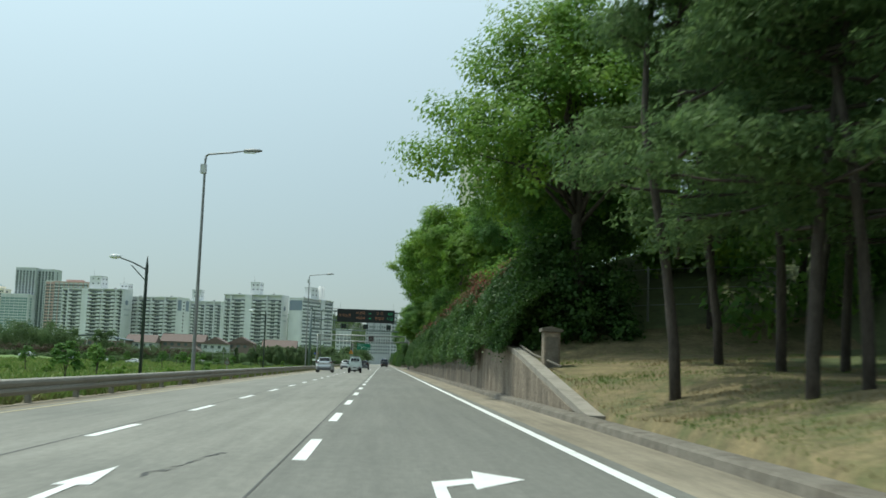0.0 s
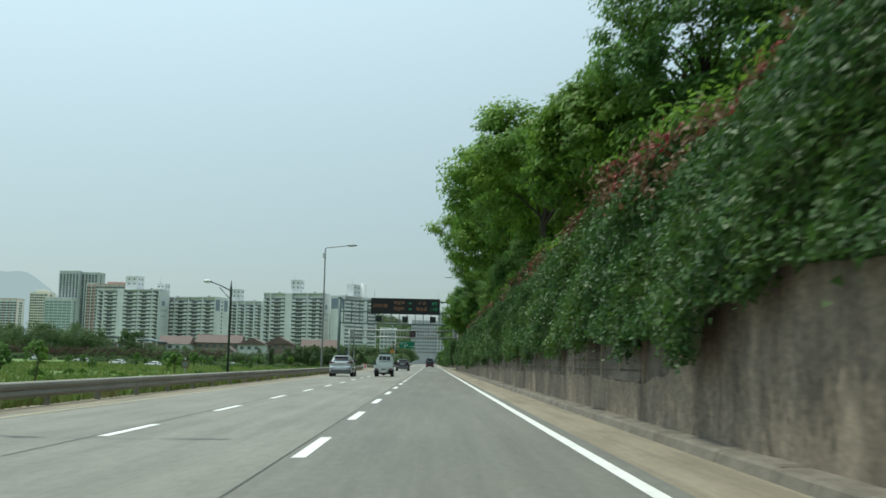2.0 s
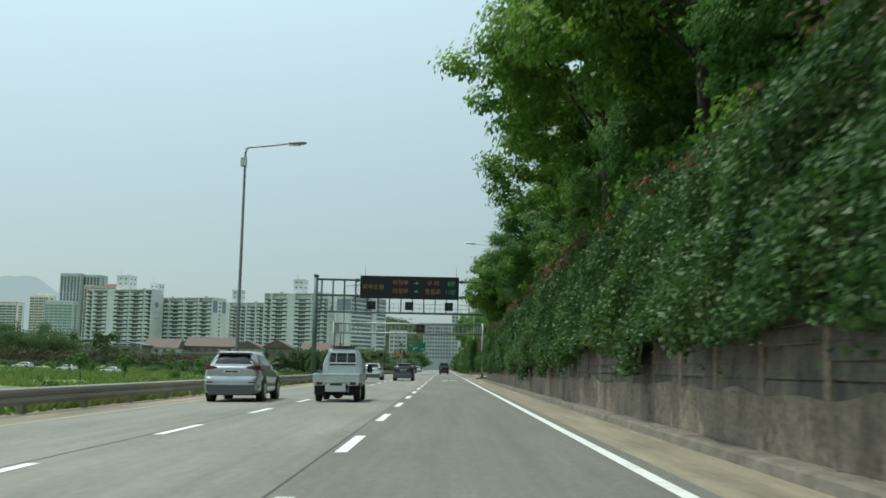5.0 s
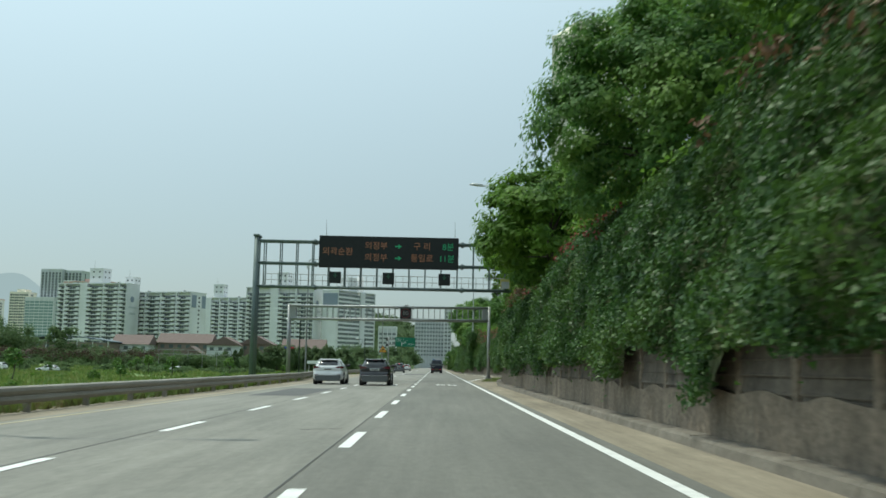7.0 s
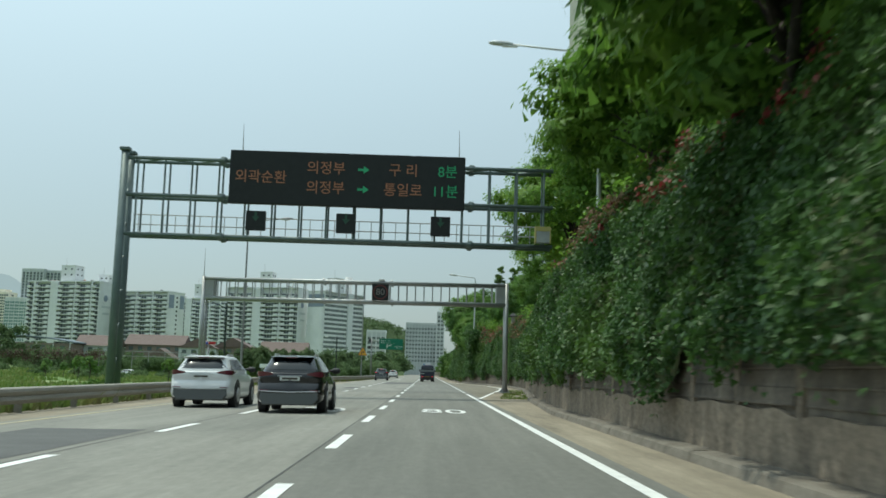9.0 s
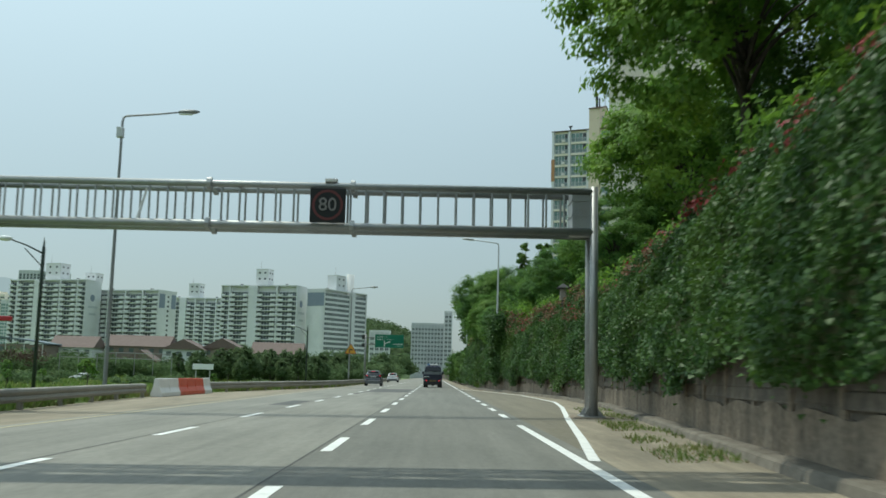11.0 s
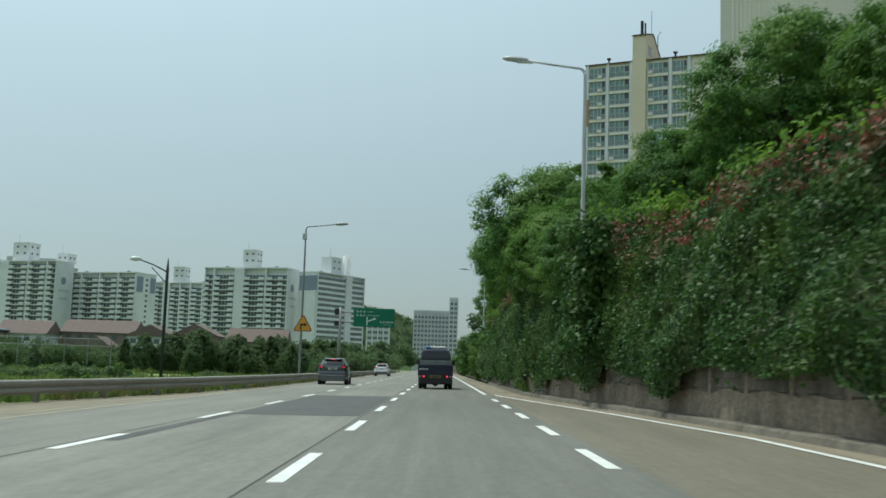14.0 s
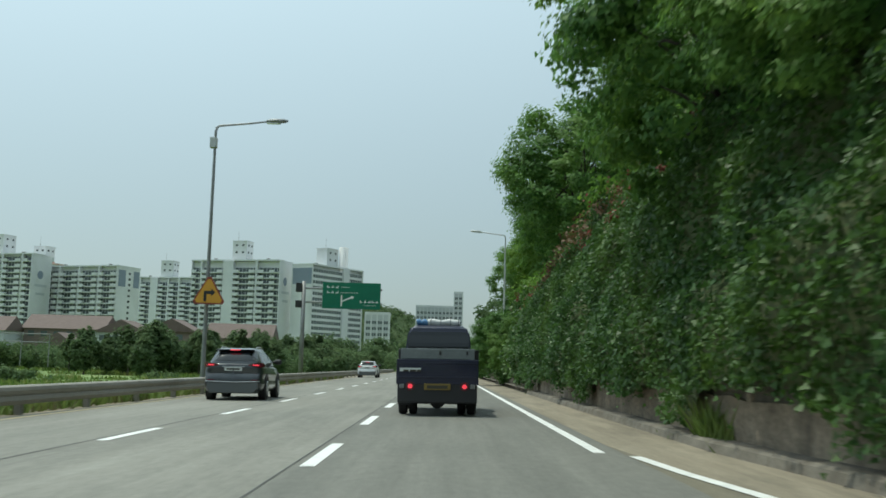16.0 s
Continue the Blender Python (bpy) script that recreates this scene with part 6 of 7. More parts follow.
block("tall white apartment block with end balconies and a stair tower", (-104.6, 667.9, base), -16, 12, 43.9, [("n", 4.2), ("p", 0.8), ("u", 9.6), ("s", 4.7), ("u", 9.6), ("p", 0.9), ("n", 5.2), ("n", 4.5)], WHITE, [(16.0, 22.4, 4.0, 10.0, 52.4)], 4, gable="mark")
d_block = block("white slab block with a blue-grey gable panel and long window bands", (-53, 655, base), 58, 11, 42.6, [("b", 9.5), ("b", 9.5), ("s", 4.0), ("b", 9.5), ("p", 0.6)], WHITE, [(11.5, 19.0, 2.5, 8.0, 50.4)], 4, gable="left_panel")
bm = bmesh.new()
for x in (19.9, 22.0):
    tube(bm, [(x, 1.2, 0), (x, 1.2, 51.8)], 1.25, 14)
part("chimney_shaft", bm, APT_WHITE, d_block, "pale twin round shaft", True)
far_block("distant grey apartment block at the end of the road", (-13.7, 735, base), 0, 17.5, 12, 31.4, 10, (APT_GREY, GLASS, APT_PALE), 4, 2.3)
far_block("slim distant white apartment tower", (4.1, 731, base), 0, 4.0, 10, 38, 2, (APT_PALE, GLASS, APT_WHITE), 4, 2.3)
far_block("low pale building behind the direction sign", (-30.4, 640, base), 0, 9.0, 10, 22.6, 4, (APT_PALE, GLASS, APT_WHITE), 2, 2.3)
far_block("distant grey tower block with upright window bands", (-457.6, 1290, base), -8, 25, 20, 105, 6, (APT_GREY, GLASS, APT_PALE), 10, 3.2, True)
far_block("distant grey twin tower block", (-432, 1294, base), -8, 21, 20, 104, 5, (APT_GREY, GLASS, APT_PALE), 10, 3.2, True)
far_block("distant pink apartment block", (-329.5, 1010, base), -10, 10, 14, 71, 2, (APT_PINK, GLASS, APT_WHITE), 8)
far_block("distant pale apartment block with a pink roof edge", (-319, 1003, base), -10, 34, 14, 70, 7, (APT_PALE, GLASS, APT_PINK), 8, step_top=3.0)
far_block("low distant pale office block", (-466, 1270, base), -5, 33, 20, 71, 6, (APT_PALE, GLASS_GREEN, APT_WHITE), 6, 3.4)
far_block("distant beige apartment block", (-492, 1290, base), -5, 22, 20, 78, 4, (APT_CREAM, GLASS, APT_CREAM), 8, 3.2, step_top=4.0)
far_block("distant pale apartment block", (-560, 1300, base), -5, 50, 20, 70, 6, (APT_WHITE, GLASS, APT_PINK), 8, 3.2)
far_block("distant apartment block half hidden by trees", (-620, 1340, base), -5, 44, 20, 92, 6, (APT_PALE, GLASS, APT_PALE), 8, 3.2, True)

# cream tower with the plain gable above the hillside
t = thing("apartment_tower", "cream apartment tower with a plain gable end above the trees", "apartment block", "cream towers", (19.3, 290, 4))
t.rotation_euler = (0, 0, radians(-28))
bm = bmesh.new()
box(bm, 0, 12.6, 0, 36, 0, 57)
part("wall", bm, APT_CREAM, t)
bm = bmesh.new()
loft(bm, [[(a, b, z) for a, b in ((i, i), (12.6 - i, i), (12.6 - i, 36 - i), (i, 36 - i))] for i, z in ((-0.12, 56.4), (-0.12, 57.0), (0.5, 57.3), (3.2, 60.2), (3.4, 60.2))])
part("roof", bm, APT_CREAM, t, "cream sloping roof edge")
bm = bmesh.new()
tube(bm, [(6.4, 3.8, 60), (6.4, 3.8, 61.6)], 0.25, 8)
part("roof_vent", bm, TRIM, t)
bm = bmesh.new()
box(bm, 1.4, 12.61, -0.03, 0.01, 0.0, 0.07)
groove = done(bm, "ledge", APT_CREAM)
for z in (39.5, 42.4, 52.3, 54.6):
    piece("ledge", groove, t, (0, 0, z))
bm = bmesh.new()
box(bm, 0, 0.12, -0.07, 0.0, 0.0, 37.0)
flute = done(bm, "flute", APT_CREAM)
for k in range(38):
    piece("flute", flute, t, (0.8 + 0.31 * k, 0, 0))
# the chamfered corner's shade is painted as a duller cream band
bm = bmesh.new()
box(bm, -0.03, 1.3, -0.04, 6.0, 0.0, 56.3)
part("corner_band", bm, APT_SHADED_CREAM, t, "cream corner band with the chamfer's shade painted in")
bm = bmesh.new()
box(bm, 11.3, 12.63, -0.05, 0.0, 38.0, 50.0)
part("panel", bm, APT_TAN, t, "tan corner panel")
bm = bmesh.new()
bmesh.ops.create_circle(bm, cap_ends=True, segments=32, radius=1.46, matrix=pose(6.1, -0.05, 48.6, 90, 0, 0))
emblem = part("emblem", bm, APT_PINK, t, "round red emblem")
bm = bmesh.new()
box(bm, 7.0, 9.3, -0.04, 0.0, 47.35, 49.9)
part("emblem_field", bm, APT_BLUE, t, "dark blue emblem field")
bm = bmesh.new()
bmesh.ops.create_circle(bm, cap_ends=True, segments=24, radius=0.75, matrix=pose(7.2, -0.06, 48.6, 90, 0, 0) @ Matrix.Scale(1.7, 4, (0, 1, 0)))
part("emblem_lens", bm, APT_WHITE, emblem, "pale lens shape")
for x0 in (4.9, 7.5):
    bm = bmesh.new()
    for u0, u1, v0, v1 in ((0.0, 1.5, 2.4, 2.7), (0.0, 1.5, 1.5, 1.75), (0.2, 1.3, 0.2, 0.45), (0.2, 0.5, 0.45, 1.1), (1.0, 1.3, 0.45, 1.1), (0.3, 0.55, 1.75, 2.4), (0.95, 1.2, 1.75, 2.4)):
        box(bm, x0 + u0, x0 + u1, -0.04, 0.0, 43.9 + v0, 43.9 + v1)
    part("mark_bar", bm, APT_BLUE, t, "dark blue marks")
bm = bmesh.new()
box(bm, 0, 0.08, 0.4, 3.4, 0.8, 2.4)
win = done(bm, "window", GLASS_GREEN)
for f in range(6, 20):
    for k in range(8):
        piece("window", win, t, (12.58, 1.2 + k * 4.3, f * 2.8))

# cream tower with glazed balconies
t = thing("apartment_tower", "cream apartment tower with green glazed balconies and roof vents", "apartment block", "cream towers", (24.9, 400.4, 6))
t.rotation_euler = (0, 0, radians(-25.4))
TOP = 50.6
bm = bmesh.new()
box(bm, 0, 36, 0, 11, 0, TOP)
part("wall", bm, APT_CREAM, t)
for x0, x1 in ((-0.15, 8.7), (11.0, 24.6), (27.0, 36.15)):
    bm = bmesh.new()
    box(bm, x0, x1, -0.5, 11.2, TOP, TOP + 0.18)
    part("roof_edge", bm, APT_BROWN, t, "thin dark brown roof edge")
# plain shafts with gabled tops
for x0 in (8.7, 24.6):
    bm = bmesh.new()
    prism(bm, [(-0.7, 0), (10.6, 0), (10.6, TOP + 3.2), (4.4, TOP + 6.2), (-0.7, TOP + 4.6)], "x", x0, x0 + 2.4)
    tower = part("stair_tower", bm, APT_SUNLIT, t, "plain cream shaft with a gabled top")
    bm = bmesh.new()
    prism(bm, [(-0.95, TOP + 4.55), (4.4, TOP + 6.22), (10.8, TOP + 3.12), (10.8, TOP + 3.3), (4.4, TOP + 6.42), (-0.95, TOP + 4.75)], "x", x0 - 0.12, x0 + 2.52)
    part("roof", bm, APT_BROWN, tower, "thin dark roof edge")
    bm = bmesh.new()
    box(bm, x0 + 2.38, x0 + 2.45, 1.4, 3.4, TOP + 1.6, TOP + 3.4)
    part("window", bm, GLASS_DARK, tower)
    bm = bmesh.new()
    tube(bm, [(x0 + 1.1, 1.6, TOP + 5.2), (x0 + 1.1, 1.6, TOP + 8.0)], 0.28, 8)
    tube(bm, [(x0 + 1.7, 1.6, TOP + 5.2), (x0 + 1.7, 1.6, TOP + 7.6)], 0.16, 8)
    part("flue", bm, TRIM, tower)
    bm = bmesh.new()
    tube(bm, [(x0 + 2.0, 5, TOP + 6.2), (x0 + 2.0, 5, TOP + 11.0)], 0.05, 6)
    tube(bm, [(x0 + 2.2, 9, TOP + 3.2), (x0 + 2.2, 9, TOP + 7.4), (x0 + 2.7, 9, TOP + 8.2)], 0.09, 6)
    part("aerial", bm, POLE, tower)


def bay_parts(w):
    """Glazing, frame bars, railing and floor band of one balcony of width w."""
    sets = []
    bm = bmesh.new()
    box(bm, 0.0, w, -0.04, 0.03, 0.1, 2.1)
    sets.append(("window", done(bm, "window", GLASS_GREEN)))
    bm = bmesh.new()
    box(bm, w * 0.74, w - 0.05, -0.07, 0.0, 1.0, 2.05)
    sets.append(("side_pane", done(bm, "side_pane", GLASS_DARK)))
    bm = bmesh.new()
    for x in (0.0, w * 0.27, w * 0.5, w * 0.72, w - 0.09):
        box(bm, x, x + 0.09, -0.14, -0.02, 0.1, 2.1)
    sets.append(("frame", done(bm, "frame", APT_WHITE)))
    bm = bmesh.new()
    n = int(w / 0.24)
    for k in range(n + 1):
        x = (w - 0.06) * k / n
        box(bm, x, x + 0.06, -0.3, -0.25, 0.1, 0.95)
    box(bm, 0, w, -0.32, -0.24, 0.92, 1.0)
    box(bm, 0, w, -0.32, -0.24, 0.1, 0.18)
    sets.append(("railing", done(bm, "railing", APT_GREY)))
    bm = bmesh.new()
    box(bm, -0.05, w + 0.05, -0.34, 0.0, -0.4, 0.06)
    sets.append(("floor_band", done(bm, "floor_band", APT_CREAM)))
    return sets


bm = bmesh.new()
box(bm, 0.0, 0.8, -0.62, -0.3, 0.05, 0.62, 0.04)
ac = done(bm, "air_conditioner", WHITE_PLASTIC)
bm = bmesh.new()
box(bm, 0, 0.55, -0.42, 0.0, 0, TOP)
pier = done(bm, "pier", APT_WHITE)
for x in (0.0, 3.78, 8.12, 15.15, 18.4, 36.0, 30.7):
    piece("pier", pier, t, (x, 0, 0))
slim, wide = bay_parts(3.1), bay_parts(3.65)
own = np.random.default_rng(8)
for x, parts_of in ((0.6, slim), (4.4, wide), (11.35, wide), (15.75, bay_parts(2.6)), (27.1, wide), (31.3, slim)):
    for f in range(4, 20):
        z = TOP - 0.1 - 2.52 * (20 - f)
        for name, me in parts_of:
            piece(name, me, t, (x, 0, z))
        if own.random() < (0.85 if x in (0.6, 11.35) else 0.2):
            piece("air_conditioner", ac, t, (x + (1.7 if x == 0.6 else 0.2), 0, z + 0.1 * own.random()))
bm = bmesh.new()
box(bm, -0.12, 0.62, -0.47, 10.5, 39.3, 44.3)
part("panel", bm, APT_ORANGE, t, "orange corner panel")
bm = bmesh.new()
for x in (3.9, 16.0):
    tube(bm, [(x, 1, TOP), (x, 1, TOP + 1.3)], 0.16, 8)
    box(bm, x - 0.35, x + 0.35, 0.8, 1.2, TOP + 1.2, TOP + 1.5)
part("roof_vent", bm, TRIM, t)

# low houses beyond the meadow
for x, y, w, d, h, roof, wall_m, lab in ((-112, 522, 21, 12, 12.6, ROOF_RED, BRICK, "long brick building with a dull red roof"), (-91, 516, 13.5, 12, 11.8, ROOF_RED, APT_GREY, "grey house with a dull red roof"), (-79, 521, 13, 12, 12.6, ROOF_RED, BRICK, "brick house with a dull red gabled roof"),
                                         (-60, 508, 16, 10, 11.0, ROOF_RED, BRICK, "low brick house with a dull red gabled roof"), (-160, 500, 36, 14, 11.6, ROOF_BLUE, BRICK, "low shed with a blue sheet roof"),
                                         (-127, 512, 14, 12, 11.5, ROOF_RED, APT_GREY, "low grey building with a dull red roof"), (-200, 520, 32, 14, 10.8, ROOF_BLUE, BRICK, "low shed with a blue roof"), (-96, 492, 9, 8, 7.5, ROOF_RED, BRICK, "small brick house with a dull red roof")):
    t = thing("house", lab, "house", "low buildings beyond the meadow", (x, y, -2))
    bm = bmesh.new()
    box(bm, 0, w, 0, d, 0, h - 2.2)
    part("wall", bm, wall_m, t)
    bm = bmesh.new()
    if roof is ROOF_BLUE:
        arc = [(-0.8 + (w + 1.6) * k / 12, h - 2.4 + 2.6 * math.sin(math.pi * (0.1 + 0.8 * k / 12))) for k in range(13)]
        prism(bm, arc + [(x, z - 0.4) for x, z in arc[::-1]], "y", -0.8, d + 0.8)
    elif w < 14:
        prism(bm, [(-0.6, h - 2.3), (w + 0.6, h - 2.3), (w / 2, h + 1.2)], "y", -0.6, d + 0.6)
    else:
        prism(bm, [(-0.6, h - 2.3), (d + 0.6, h - 2.3), (d / 2, h + 1.6)], "x", -0.6, w + 0.6)
    part("roof", bm, roof, t)
    bm = bmesh.new()
    box(bm, 0, 1.6, -0.06, 0.02, 0, 1.4)
    wmesh = done(bm, "window", GLASS)
    if roof is ROOF_BLUE:
        bm = bmesh.new()
        tube(bm, [(0, 0, 0), (0, 0, h - 1.8)], 0.18, 8)
        column = done(bm, "column", POLE_PALE)
        for k in range(7):
            piece("column", column, t, (0.5 + (w - 1) * k / 6, -0.7, 0))
    for k in range(int(w / 3.4)):
        piece("window", wmesh, t, (1.2 + k * 3.4, 0, h - 4.4))


# wooded hill behind the blocks
def hill(name, label, cx, cy, rx, ry, h, material, seed, base_z=-3):
    a = np.linspace(-1, 1, 41)
    X, Y = np.meshgrid(a, a)
    r = np.sqrt(X ** 2 + Y ** 2)
    Z = h * np.cos(np.clip(r, 0, 1) * math.pi / 2) ** 2 * (1 + 0.12 * wobble(X * 5, Y * 5, seed)) + 0.05 * h * wobble(X * 14, Y * 14, seed + 1) * (r < 0.95)
    V = np.stack([cx + X * rx, cy + Y * ry, base_z + Z], -1).reshape(-1, 3)
    i = (np.arange(40)[:, None] * 41 + np.arange(40)[None]).ravel()
    ob = new(name, mesh_of(name, V, np.stack([i, i + 1, i + 42, i + 41], 1), material, True))
    return tagged(ob, label, "hill", kind="structure"), V


woods = surface("hill_woodland", (0.03, 0.055, 0.02), (0.07, 0.1, 0.04), 0.05, 1.0, 0, 0.6, 0.5)
_, HV = hill("backdrop_hill", "wooded green hill behind the apartment blocks", -62, 1040, 140, 90, 50, woods, 3.0)
pts = HV[HV[:, 2] > 4]
pts = np.repeat(pts, 3, 0) + rng.normal(0, 2.5, (len(pts) * 3, 3)) * np.array([1, 1, 0.3])
P, N = clump_leaves(rng, pts, 2.0 + 1.5 * rng.random(len(pts)), [12] * len(pts))
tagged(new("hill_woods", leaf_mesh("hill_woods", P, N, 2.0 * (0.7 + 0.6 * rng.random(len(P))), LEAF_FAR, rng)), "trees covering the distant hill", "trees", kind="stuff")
# no lamp: the mountain's distance haze is painted as an even pale emission
haze_glow = plain("mountain_haze_glow", (0.43, 0.53, 0.575), 1.0, 0, 0.9)
haze_glow.node_tree.nodes["Principled BSDF"].inputs["Base Color"].default_value = (0, 0, 0, 1)
haze_glow.node_tree.nodes["Principled BSDF"].inputs["Specular IOR Level"].default_value = 0
hill("backdrop_mountain", "mountain far behind the city, its haze painted as a pale glow", -1170, 2900, 400, 120, 218, haze_glow, 1.0)


# ---- vehicles ----
def sharp(ob, angle=32):
    ob.data.polygons.foreach_set("use_smooth", [True] * len(ob.data.polygons))
    ob.data.set_sharp_from_angle(angle=radians(angle))
    return ob


def wheel(parent, x, y, r, w):
    bm = bmesh.new()
    pts = [(x - w / 2, y, r), (x - w / 2 + 0.03, y, r), (x + w / 2 - 0.03, y, r), (x + w / 2, y, r)]
    tube(bm, pts, [r - 0.03, r, r, r - 0.03], 24)
    tyre = sharp(part("wheel", bm, RUBBER, parent, "black tyre on a metal rim"))
    s = 1 if x > 0 else -1
    bm = bmesh.new()
    tube(bm, [(x + s * (w / 2 - 0.02), y, r), (x + s * (w / 2 + 0.012), y, r)], [r * 0.66, r * 0.62], 20)
    for k in range(5):
        a = k * 2 * math.pi / 5
        box(bm, x + s * (w / 2 + 0.0) - 0.012, x + s * (w / 2 + 0.0) + 0.022, y + math.cos(a) * r * 0.34 - 0.04, y + math.cos(a) * r * 0.34 + 0.04, r + math.sin(a) * r * 0.34 - 0.04, r + math.sin(a) * r * 0.34 + 0.04)
    part("rim", bm, RIM, tyre, "alloy rim")
    return tyre


def sheet(bm, rows, back):
    """A thin closed sheet from rows of points, with its back layer shifted by back."""
    back = Vector(back)
    front = [[bm.verts.new(p) for p in r] for r in rows]
    rear = [[bm.verts.new(Vector(p) + back) for p in r] for r in rows]
    for g in (front, rear):
        for a, b in zip(g, g[1:]):
            for k in range(len(a) - 1):
                bm.faces.new((a[k], a[k + 1], b[k + 1], b[k]))
    edge = lambda g: g[0] + [r[-1] for r in g[1:]] + g[-1][-2::-1] + [r[0] for r in g[-2:0:-1]]
    a, b = edge(front), edge(rear)
    for k in range(len(a)):
        bm.faces.new((a[k], a[(k + 1) % len(a)], b[(k + 1) % len(a)], b[k]))


def soft_step(a, b, x):
    return float(smoothstep(a, b, x))


def car(label, paint, at, L, W, H, lights=TAIL, turn=0.0, category="car", group="cars on the road"):
    """A two-box car; y runs forward from the rear bumper."""
    t = thing("car", label, category, group, at)
    t.rotation_euler = (0, math.atan(CROSS) * -1, turn)
    w = W / 2
    belt = 0.7 * H
    # lower body
    st = [(-0.012, 0.03, 0.42, 0.95), (-0.012, 0.4, 0.42, 0.955), (-0.008, 0.65, 0.41, 0.96), (0.0, 0.8, 0.4, 0.965), (0.03, 0.88, 0.34, 0.975), (0.09, 0.94, 0.28, 0.985), (0.2, 0.975, 0.25, 0.99), (0.45, 0.995, 0.24, 0.985),
          (L * 0.25, 1.0, 0.22, 0.97), (L * 0.4, 1.0, 0.22, 0.95), (L * 0.58, 1.0, 0.22, 0.93), (L * 0.7, 1.0, 0.22, 0.91), (L * 0.8, 0.985, 0.22, 0.87), (L * 0.9, 0.95, 0.24, 0.8), (L * 0.96, 0.88, 0.3, 0.72), (L, 0.7, 0.4, 0.6), (L, 0.05, 0.42, 0.58)]
    shape = [(0.82, 0.0), (0.93, 0.05), (0.985, 0.15), (1.0, 0.28), (0.985, 0.36), (0.985, 0.5), (1.0, 0.6), (1.005, 0.7), (0.985, 0.78), (0.97, 0.88), (0.94, 0.96), (0.86, 1.0), (0.5, 1.015)]
    rings = []
    for y, f, zb, zt in st:
        zt *= belt
        half = []
        for a, b in shape:
            z = zb + (zt - zb) * b
            push = 0.1 * soft_step(0.45 * H, 0.5 * H, z) + 0.03 * soft_step(0.6 * H, 0.72 * H, z) - 0.02 * soft_step(0.56 * H, 0.6 * H, z)
            half.append((w * f * a, y + push * max(0.0, 1 - max(y, 0) / 0.5), z))
        rings.append([(-x, yy, z) for x, yy, z in half] + half[::-1])
    bm = bmesh.new()
    loft(bm, rings)
    sharp(part("body", bm, paint, t), 38)
    # greenhouse
    zs = [belt - 0.08, belt + 0.03, 0.78 * H, 0.85 * H, 0.91 * H, 0.95 * H, 0.975 * H, 0.99 * H, H]
    yr = [0.13, 0.16, 0.23, 0.33, 0.44, 0.52, 0.6, 0.75, 1.1]
    yf = [0.76 * L, 0.735 * L, 0.69 * L, 0.64 * L, 0.595 * L, 0.56 * L, 0.535 * L, 0.5 * L, 0.44 * L]
    hw = [0.94 * w, 0.9 * w, 0.835 * w, 0.77 * w, 0.715 * w, 0.685 * w, 0.655 * w, 0.585 * w, 0.42 * w]
    n = 6.0
    ring_set = []
    for z, a, b, h in zip(zs, yr, yf, hw):
        ang = np.linspace(0, 2 * math.pi, 49)[:-1] + 0.03
        ring_set.append([(h * math.copysign(abs(math.cos(k)) ** (2 / n), math.cos(k)), (a + b) / 2 + (b - a) / 2 * math.copysign(abs(math.sin(k)) ** (2 / n), math.sin(k)), z) for k in ang])
    bm = bmesh.new()
    loft(bm, ring_set)
    sharp(part("cabin", bm, paint, t), 38)

    def on_rear(u, z):
        h, a, b = np.interp(z, zs, hw), np.interp(z, zs, yr), np.interp(z, zs, yf)
        return (float(u * h), float((a + b) / 2 - (b - a) / 2 * (1 - abs(u) ** n) ** (1 / n)) - 0.012, z)

    def on_side(s, y, z):
        h, a, b = np.interp(z, zs, hw), np.interp(z, zs, yr), np.interp(z, zs, yf)
        v = min(0.999, abs((y - (a + b) / 2) / ((b - a) / 2)))
        return (float(s * (h * (1 - v ** n) ** (1 / n) + 0.012)), y, z)

    bm = bmesh.new()
    sheet(bm, [[on_rear(u * (0.9 - 0.04 * k), (0.745 + 0.046 * k) * H) for u in np.linspace(-1, 1, 11)] for k in range(5)], (0, 0.03, 0))
    sharp(part("rear_window", bm, CARGLASS, t, "dark tinted rear window"), 50)
    bm = bmesh.new()
    yb = 0.5
    loft(bm, [[(-0.65 * w, yb - 0.1, 0.945 * H), (0.65 * w, yb - 0.1, 0.945 * H), (0.64 * w, yb - 0.13, 0.965 * H), (-0.64 * w, yb - 0.13, 0.965 * H)], [(-0.63 * w, yb + 0.4, 0.96 * H), (0.63 * w, yb + 0.4, 0.96 * H), (0.55 * w, yb + 0.4, 0.992 * H), (-0.55 * w, yb + 0.4, 0.992 * H)]])
    spoiler = part("spoiler", bm, paint, t)
    bm = bmesh.new()
    box(bm, -0.17 * w, 0.17 * w, yb - 0.145, yb - 0.08, 0.945 * H, 0.963 * H, 0.005)
    part("high_brake_lamp", bm, lights, spoiler, "high brake lamp")
    for s in (-1, 1):
        for a, b, cut_a, cut_b in ((0.5, L * 0.285, 0.42, 0.0), (L * 0.295, L * 0.455, 0.0, 0.0), (L * 0.465, L * 0.66, 0.0, 0.5)):
            bm = bmesh.new()
            rows = []
            for k in range(4):
                z = (0.715 + 0.068 * k) * H
                ya, ye = a + cut_a * k / 3, b - cut_b * k / 3
                rows.append([on_side(s, ya + (ye - ya) * i / 5, z) for i in range(6)])
            sheet(bm, rows, (-s * 0.03, 0, 0))
            sharp(part("side_window", bm, CARGLASS, t), 50)
        bm = bmesh.new()
